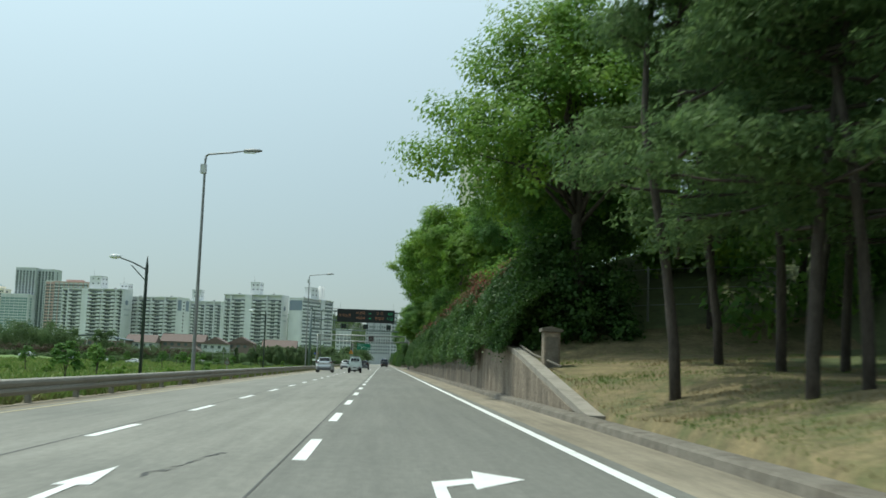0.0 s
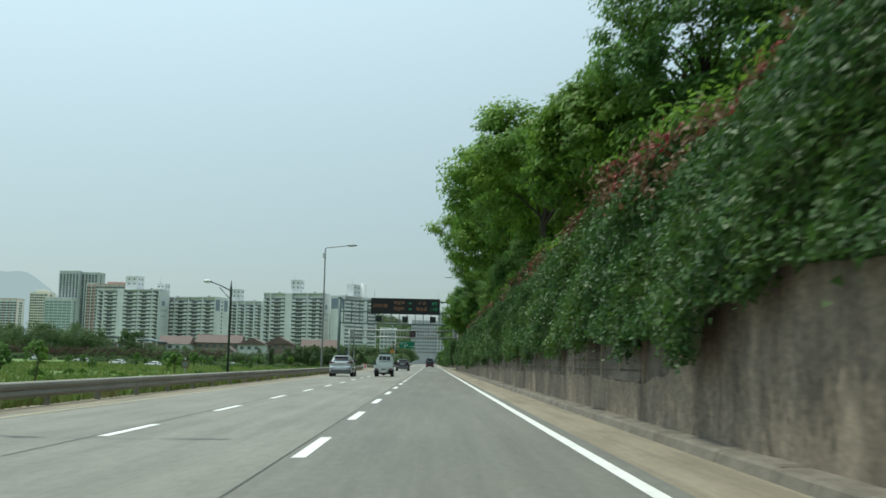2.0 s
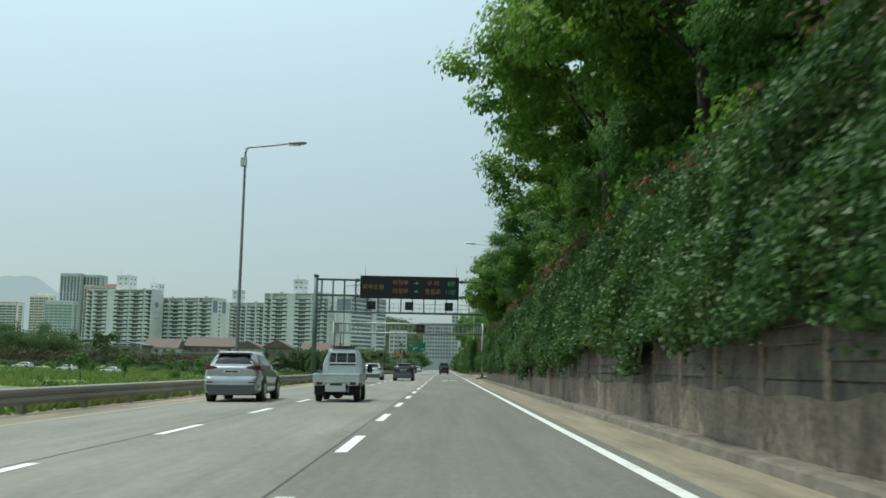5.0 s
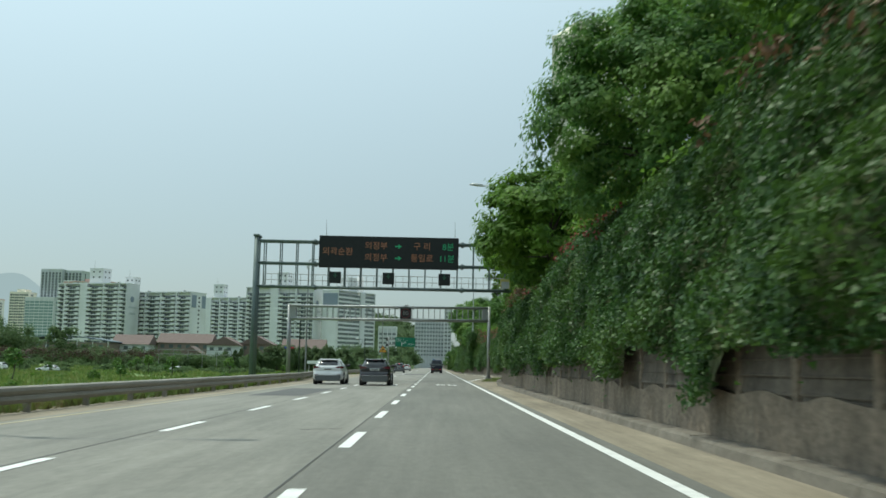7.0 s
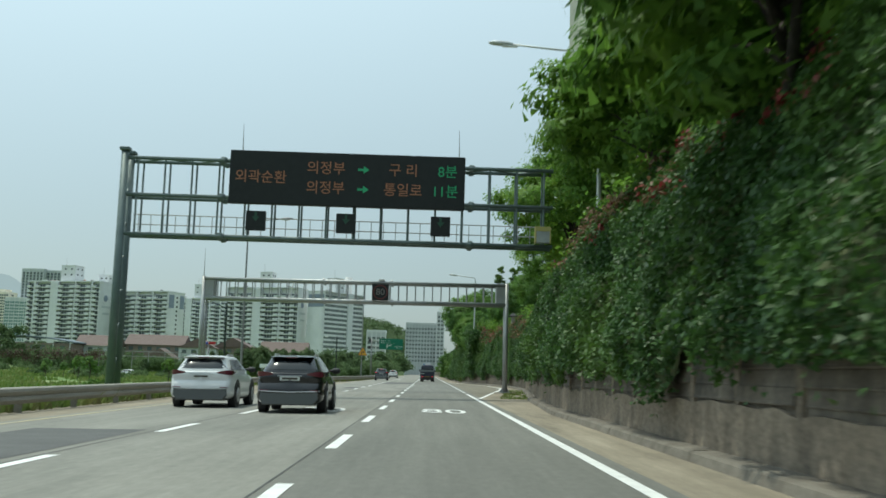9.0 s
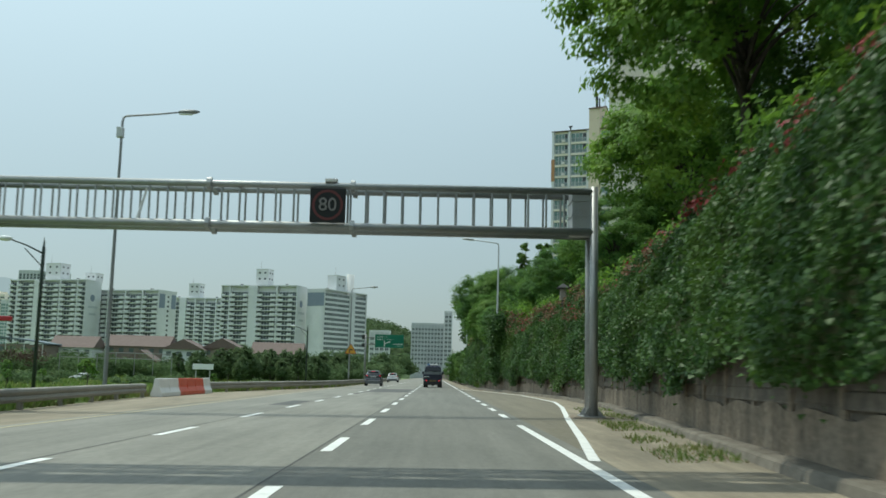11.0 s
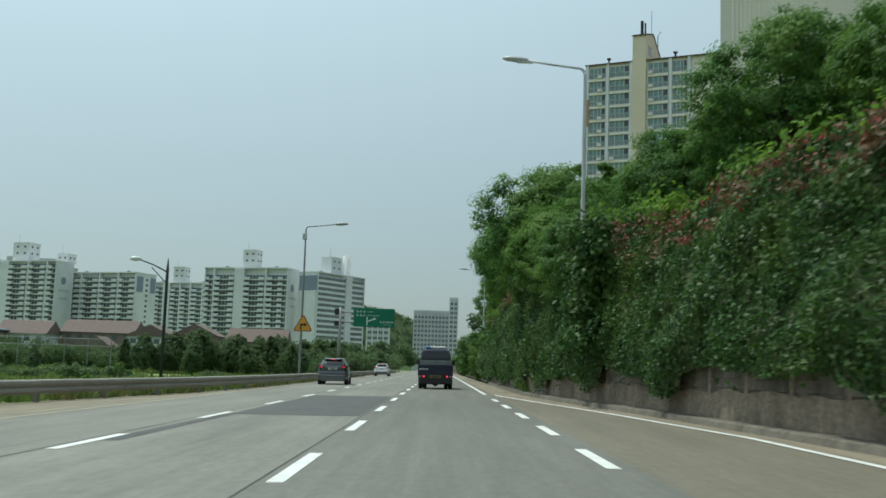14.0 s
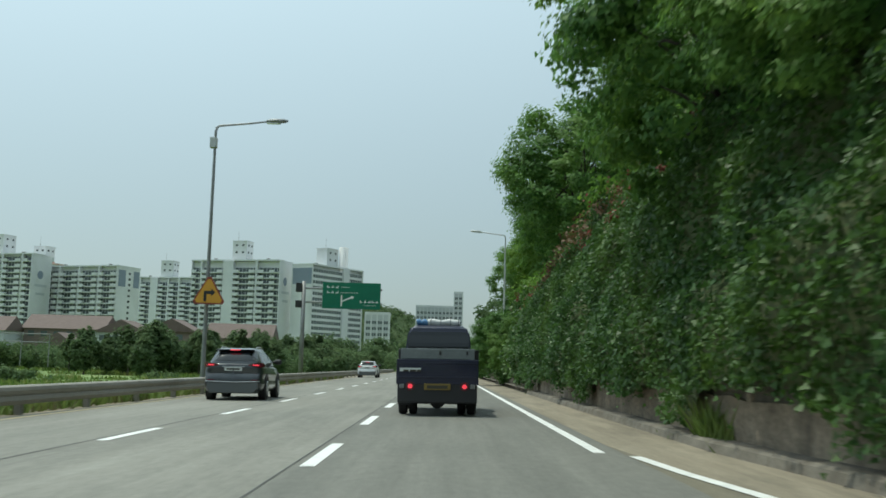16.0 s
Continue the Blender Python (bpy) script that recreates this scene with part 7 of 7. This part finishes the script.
        loft(bm, [[(s * (0.9 * w + dx), L * 0.63 + 0.09 * math.cos(v) * g, 0.735 * H + 0.085 * math.sin(v) * g) for v in np.linspace(0, 2 * math.pi, 13)[:-1]] for dx, g in ((0, 0.4), (0.08, 0.5), (0.1, 0.95), (0.2, 1.0), (0.27, 0.85), (0.29, 0.5))])
        sharp(part("mirror", bm, TRIM, t, "black door mirror"), 50)
        # tail lamps wrap round the corner
        bm = bmesh.new()
        path = [(0.5, 0.1, 0.3), (0.62, 0.1, 0.9), (0.8, 0.105, 1.45), (0.89, 0.13, 1.6), (0.945, 0.175, 1.5), (0.99, 0.26, 1.2), (1.012, 0.42, 0.6), (1.012, 0.55, 0.15)]
        loft(bm, [[(s * a * w, y - 0.02, 0.665 * H - 0.028 * H * g), (s * a * w, y - 0.02, 0.665 * H + 0.03 * H * g), (s * (a * w - 0.03), y + 0.06, 0.665 * H + 0.028 * H * g), (s * (a * w - 0.03), y + 0.06, 0.665 * H - 0.028 * H * g)] for a, y, g in path])
        lamp = sharp(part("tail_lamp", bm, TAIL, t, "dark red wrap-round tail lamp"), 40)
        if lights is not TAIL:
            bm = bmesh.new()
            x0, x1 = sorted((s * 0.66 * w, s * 0.86 * w))
            box(bm, x0, x1, 0.07, 0.12, 0.655 * H, 0.678 * H, 0.008)
            part("brake_lamp", bm, lights, lamp, "lit red brake lamp")
        bm = bmesh.new()
        x0, x1 = sorted((s * 0.62 * w, s * 0.86 * w))
        box(bm, x0, x1, -0.03, 0.1, 0.37 * H, 0.395 * H, 0.01)
        part("reflector", bm, TAIL, t, "thin red reflector")
        for y in (0.95, L - 0.95):
            bm = bmesh.new()
            tube(bm, [(s * (w - 0.2), y, 0.38), (s * (w + 0.006), y, 0.38), (s * (w + 0.012), y, 0.38)], [0.43, 0.43, 0.41], 28)
            part("wheel_arch", bm, TRIM, t, "black wheel arch")
            wheel(t, s * (w - 0.1), y, 0.35, 0.25)
    bm = bmesh.new()
    box(bm, -0.82 * w, 0.82 * w, 0.1, L - 0.1, 0.2, 0.32, 0.04)
    prism(bm, [(-0.86 * w, 0.36), (-0.7 * w, 0.22), (0.7 * w, 0.22), (0.86 * w, 0.36), (0.84 * w, 0.54), (0.6 * w, 0.5), (-0.6 * w, 0.5), (-0.84 * w, 0.54)], "y", -0.03, 0.25, 0.02)
    part("lower_bumper", bm, BUMPER, t, "dark grey lower bumper")
    bm = bmesh.new()
    tube(bm, [(-0.9 * w, 0.03, 0.57), (-0.8 * w, -0.035, 0.56), (0, -0.045, 0.54), (0.8 * w, -0.035, 0.56), (0.9 * w, 0.03, 0.57)], 0.014, 6)
    part("bright_strip", bm, RIM, t, "thin bright strip over the lower bumper")
    bm = bmesh.new()
    box(bm, -0.26, 0.26, 0.065, 0.12, 0.555 * H, 0.555 * H + 0.11, 0.01)
    plate = part("number_plate", bm, PLATE_W, t, "pale number plate with a dark bar")
    bm = bmesh.new()
    box(bm, -0.2, 0.2, 0.058, 0.068, 0.555 * H + 0.03, 0.555 * H + 0.08)
    part("plate_bar", bm, BARS, plate)
    bm = bmesh.new()
    box(bm, -0.38 * w, 0.38 * w, 0.07, 0.13, 0.63 * H, 0.643 * H, 0.005)
    part("chrome_strip", bm, RIM, t, "chrome strip on the tailgate")
    for s in (-1, 1):
        bm = bmesh.new()
        tube(bm, [(s * 0.6 * w, 0.95, H * 0.985), (s * 0.6 * w, 1.1, H + 0.025), (s * 0.6 * w, L * 0.42, H + 0.025), (s * 0.6 * w, L * 0.46, H * 0.98)], 0.017, 6)
        part("roof_rail", bm, RIM, t)
    return t


def pickup(label, at, L, W, H, paint, panel_m, bed_top, panel_top, cab_top_w, plate_m, lamp_m, load, dual, wheel_r, bed_len, turn=0.0):
    """A cab-over pickup truck seen from behind."""
    t = thing("pickup_truck", label, "truck", "trucks on the road", at)
    t.rotation_euler = (0, math.atan(CROSS) * -1, turn)
    w = W / 2
    bed_z = 0.62 * bed_top if dual else bed_top - 0.21
    bm = bmesh.new()
    box(bm, -w * 0.42, -w * 0.3, 0.05, L - 0.5, 0.42, bed_z - 0.02, 0.01)
    box(bm, w * 0.3, w * 0.42, 0.05, L - 0.5, 0.42, bed_z - 0.02, 0.01)
    tube(bm, [(-w * 0.75, bed_len * 0.35, wheel_r), (w * 0.75, bed_len * 0.35, wheel_r)], 0.07, 8)
    tube(bm, [(0, bed_len * 0.35 - 0.12, wheel_r), (0, bed_len * 0.35 + 0.12, wheel_r)], 0.17, 12)
    part("chassis", bm, TRIM, t, "dark chassis and axle")
    bm = bmesh.new()
    box(bm, -w, w, 0.0, bed_len, bed_z - 0.06, bed_z, 0.01)
    part("bed_floor", bm, paint, t)
    bm = bmesh.new()
    box(bm, -w, w, -0.02, 0.03, bed_z - 0.08, bed_top, 0.015)
    for z in ((bed_z + 0.06, bed_top - 0.1) if dual else (bed_top - 0.05,)):
        box(bm, -w * 0.97, w * 0.97, -0.035, -0.015, z, z + 0.035, 0.005)
    gate = part("tailgate", bm, paint, t)
    if dual:
        bm = bmesh.new()
        box(bm, -w * 0.92, -w * 0.4, -0.042, -0.034, bed_top - 0.27, bed_top - 0.19)
        part("label_plate", bm, PLATE_W, gate, "pale label plate")
        bm = bmesh.new()
        for x0, x1 in ((-0.83, -0.7), (-0.67, -0.52), (-0.5, -0.4)):
            box(bm, x0 * w, x1 * w, -0.047, -0.041, bed_top - 0.27, bed_top - 0.23)
        part("lettering_bars", bm, BARS, gate)
    for s in (-1, 1):
        bm = bmesh.new()
        x0, x1 = sorted((s * (w - 0.04), s * w))
        box(bm, x0, x1, 0.03, bed_len, bed_z - 0.08, bed_top, 0.012)
        part("side_gate", bm, paint, t)
    if panel_top:
        for s in (-1, 1):
            bm = bmesh.new()
            x0, x1 = sorted((s * (w * 0.9 - 0.03), s * w * 0.9))
            box(bm, x0, x1, 0.1, bed_len, bed_top, panel_top, 0.01)
            part("side_panel", bm, panel_m, t)
        bm = bmesh.new()
        box(bm, -w * 0.9, w * 0.9, 0.02, 0.06, bed_top + 0.005, panel_top, 0.015)
        panel = part("rear_panel", bm, panel_m, t, "grey upper rear panel")
        for x in (0.06 * w, 0.72 * w):
            bm = bmesh.new()
            box(bm, x - 0.02, x + 0.02, 0.0, 0.03, bed_top + 0.1, panel_top - 0.06, 0.005)
            part("latch", bm, TRIM, panel)
    # cab
    cw = w * 0.92
    y0, y1 = bed_len + 0.06, L
    rows = []
    for z, ww, ya, yb in ((0.4, cw * 0.95, y0, y1 - 0.05), (0.8, cw, y0, y1), (bed_top, cw, y0, y1 - 0.02), (H * 0.72, cw * 0.97, y0 + 0.01, y1 - 0.12), (H * 0.93, cab_top_w * 1.08, y0 + 0.08, y1 - 0.5), (H * 0.985, cab_top_w * 0.95, y0 + 0.14, y1 - 0.62), (H, cab_top_w * 0.75, y0 + 0.25, y1 - 0.75)):
        rows.append([(-ww, ya, z), (ww, ya, z), (ww, yb, z), (-ww, yb, z)])
    bm = bmesh.new()
    loft(bm, rows)
    bmesh.ops.bevel(bm, geom=list(bm.edges), offset=0.055, segments=3, affect="EDGES")
    cab = sharp(part("cab", bm, paint, t), 40)
    bm = bmesh.new()
    z0, z1 = max(panel_top, bed_top) + 0.02, H * 0.92
    if z0 > H * 0.7:
        z0 = H * 0.7
    if not dual:
        z0, z1 = H * 0.66, H * 0.91
    wa, wb = (cw * 0.93, cab_top_w * 1.06) if dual else (cab_top_w * 1.04, cab_top_w * 0.92)
    rows = []
    for k, f in enumerate((0.94, 0.99, 1.0, 1.0, 0.99, 0.93)):
        g = k / 5
        za = z0 + (z1 - z0) * g
        rows.append([(u * (wa + (wb - wa) * g) * f, y0 - 0.02 + 0.09 * soft_step(H * 0.72, H * 0.95, za), za) for u in np.linspace(-1, 1, 7)])
    sheet(bm, rows, (0, 0.04, 0))
    part("rear_window", bm, CARGLASS, cab, "dark cab rear window")
    for s in (-1, 1):
        bm = bmesh.new()
        q = [(s * (cw + 0.012), y0 + 0.25, bed_top + 0.05), (s * (cw + 0.012), y1 - 0.3, bed_top + 0.02), (s * (cab_top_w * 1.1 + 0.012), y1 - 0.55, H * 0.9), (s * (cab_top_w * 1.1 + 0.012), y0 + 0.3, H * 0.9)]
        loft(bm, [q, [(x - s * 0.03, y, z) for x, y, z in q]])
        part("side_window", bm, CARGLASS, cab)
        bm = bmesh.new()
        x0, x1 = sorted((s * (cw + 0.06), s * (cw + 0.24)))
        box(bm, x0, x1, y1 - 0.32, y1 - 0.24, bed_top + 0.02, bed_top + 0.3, 0.03)
        tube(bm, [(s * cw, y1 - 0.2, bed_top + 0.1), (s * (cw + 0.1), y1 - 0.27, bed_top + 0.15)], 0.015, 6)
        part("mirror", bm, TRIM, cab, "black side mirror")
        # lamps on the rear bumper
        bm = bmesh.new()
        if dual:
            tube(bm, [(s * w * 0.66, -0.01, bed_z - 0.12), (s * w * 0.66, -0.035, bed_z - 0.12)], 0.1, 20)
            lamp = part("tail_lamp", bm, TAIL, t, "round red tail lamp")
            bm = bmesh.new()
            tube(bm, [(s * w * 0.66, -0.03, bed_z - 0.12), (s * w * 0.66, -0.045, bed_z - 0.12)], 0.05, 18)
            part("brake_lamp", bm, lamp_m, lamp, "lit round brake lamp")
        else:
            x0, x1 = sorted((s * w * 0.5, s * w * 0.96))
            box(bm, x0, x1, -0.03, 0.06, bed_z - 0.17, bed_z - 0.02, 0.03)
            lamp = part("tail_lamp", bm, paint, t, "pale lamp housing")
            bm = bmesh.new()
            x0, x1 = sorted((s * w * 0.58, s * w * 0.86))
            box(bm, x0, x1, -0.045, 0.0, bed_z - 0.145, bed_z - 0.05, 0.02)
            part("lens", bm, TAIL, lamp, "dark red lens")
        bm = bmesh.new()
        x0, x1 = sorted((s * w * 0.8, s * w * 0.92))
        if dual:
            box(bm, x0, x1, -0.03, 0.02, bed_z - 0.17, bed_z - 0.07, 0.02)
            part("indicator_lamp", bm, plain("grey_clear_lamp", (0.2, 0.2, 0.2), 0.3), t)
        else:
            bm.free()
        wheel(t, s * (w - 0.13), bed_len * 0.35, wheel_r, 0.2)
        if dual:
            wheel(t, s * (w - 0.36), bed_len * 0.35, wheel_r, 0.18)
        wheel(t, s * (w - 0.14), L - 0.75, wheel_r * 1.05, 0.2)
        bm = bmesh.new()
        x0, x1 = sorted((s * (w - 0.36), s * (w - 0.02)))
        box(bm, x0, x1, bed_len * 0.35 - wheel_r - 0.12, bed_len * 0.35 - wheel_r - 0.1, 0.22, bed_z - 0.1)
        part("mudflap", bm, RUBBER, t)
    bm = bmesh.new()
    if dual:
        box(bm, -w * 0.97, w * 0.97, 0.0, 0.1, 0.28, bed_z - 0.03, 0.03)
        prism(bm, [(-w * 0.3, 0.32), (w * 0.3, 0.32), (w * 0.1, 0.2), (-w * 0.1, 0.2)], "y", 0.3, 0.5)
    else:
        box(bm, -w * 0.5, w * 0.5, 0.02, 0.1, bed_z - 0.14, bed_z - 0.05, 0.02)
        box(bm, -w * 0.8, w * 0.8, 0.5, 0.7, 0.3, bed_z - 0.08, 0.02)
    part("rear_bumper", bm, TRIM if dual else paint, t)
    bm = bmesh.new()
    if dual:
        box(bm, -w * 0.32, w * 0.32, -0.03, 0.0, bed_z - 0.2, bed_z - 0.06, 0.01)
    else:
        box(bm, -w * 0.46, w * 0.4, -0.01, 0.03, bed_z - 0.36, bed_z - 0.12, 0.01)
    plate = part("number_plate", bm, plate_m, t, "number plate with a dark bar")
    bm = bmesh.new()
    box(bm, -w * 0.25, w * 0.25, -0.036 if dual else -0.016, -0.028 if dual else -0.008, bed_z - 0.17, bed_z - 0.1)
    part("plate_bar", bm, BARS, plate)
    if load == "rolls":
        for k, (x0, x1, m, r, lab) in enumerate(((-0.56, -0.28, TARP, 0.09, "folded blue tarpaulin"), (-0.28, 0.54, SACK, 0.095, "pale rolled sheeting"))):
            bm = bmesh.new()
            pts = [(x0 + (x1 - x0) * i / 6, bed_len + 0.55, H + 0.07 + 0.015 * math.sin(i * 2.1)) for i in range(7)]
            tube(bm, pts, [r * (0.9 + 0.12 * math.sin(i * 1.7)) for i in range(7)], 12)
            roll = sharp(part("roof_load", bm, m, t, lab), 60)
        for x in (-0.2, 0.05, 0.3, 0.5):
            bm = bmesh.new()
            tube(bm, [(x, bed_len + 0.42, H - 0.02), (x, bed_len + 0.45, H + 0.15), (x, bed_len + 0.6, H + 0.18), (x, bed_len + 0.68, H)], 0.008, 5)
            part("strap", bm, TRIM, t)
    elif load == "rack":
        bars = [([(u * cab_top_w * 1.05, bed_len - 0.02, bed_top), (u * cab_top_w * 1.05, bed_len - 0.02, H * 0.9), (u * cab_top_w * 0.95, bed_len, H * 0.98)], 0.022) for u in (-1, 1)]
        bars += [([(x, bed_len - 0.02, H * 0.68), (x, bed_len, H * 0.9)], 0.014) for x in (-0.2, 0.16)]
        bars += [([(-cab_top_w * 1.05, bed_len - 0.02, z), (cab_top_w * 1.05, bed_len - 0.02, z)], 0.02) for z in (H * 0.7, H * 0.9)]
        for points, r in bars:
            bm = bmesh.new()
            tube(bm, points, r, 8)
            part("headboard_bar", bm, paint, t)
        bm = bmesh.new()
        box(bm, -cab_top_w * 0.95, cab_top_w * 0.95, bed_len + 0.15, bed_len + 0.9, H + 0.01, H + 0.05, 0.015)
        part("roof_rack", bm, TRIM, t, "black roof rack")
        bm = bmesh.new()
        loft(bm, [[(-w * 0.85 + 0.12 * math.cos(a), 0.25 + dy, bed_top + 0.0 + 0.11 * math.sin(a)) for a in np.linspace(0, 2 * math.pi, 9)[:-1]] for dy in (0.0, 0.1, 0.35, 0.45)])
        part("bundle", bm, surface("dark_green_bundle", (0.02, 0.08, 0.06), (0.04, 0.14, 0.1), 4, 0.8, coords="object"), t, "dark green bundle over the bed side")
    return t


def on_road(x, y):
    return (x, y, x * CROSS + 0.008)


pickup("dark blue pickup truck with grey panels and a roof load", on_road(-0.42, 271.8), 5.0, 1.82, 2.12, TRUCKBLUE, TRUCKGREY, 1.24, 1.48, 0.7, PLATE_Y, TAIL_ON, "rolls", True, 0.3, 2.75)
pickup("small pale greenish-white pickup truck with a low empty bed", on_road(-3.85, 111.6), 3.5, 1.5, 1.78, MINIWHITE, MINIWHITE, 0.9, 0.0, 0.45, PLATE_W, TAIL, "rack", False, 0.26, 1.95)
car("silver family SUV with a dark tinted rear window", SILVER, on_road(-7.1, 111.0), 4.55, 1.8, 1.6)
car("dark grey SUV with brake lamps lit", DARKGREY, on_road(-6.58, 279.8), 4.5, 1.78, 1.57, TAIL_ON, turn=0.03)
car("black hatchback far ahead in the middle lane", BLACKCAR, on_road(-3.95, 168.0), 4.2, 1.75, 1.5, TAIL)
car("white car far ahead beside the guardrail", WHITECAR, on_road(-6.9, 171), 4.4, 1.8, 1.5, TAIL)
car("white car far ahead in the outer lane", WHITECAR, on_road(-7.2, 343), 4.4, 1.8, 1.5, TAIL_ON)

# parked cars on the far bank
parked = car("small white car parked on the far bank", WHITECAR, (0, 0, 0), 4.3, 1.75, 1.45, TAIL, group="parked cars on the far bank")
spots = [(-88.0, 298), (-79.5, 300), (-71.0, 303), (-101.0, 302), (-62.0, 360)]
for x, y in spots[1:]:
    put(parked, x, y, 1.4, 1.0)
place_first(parked, spots[0][0], spots[0][1], 1.5, 1.0)
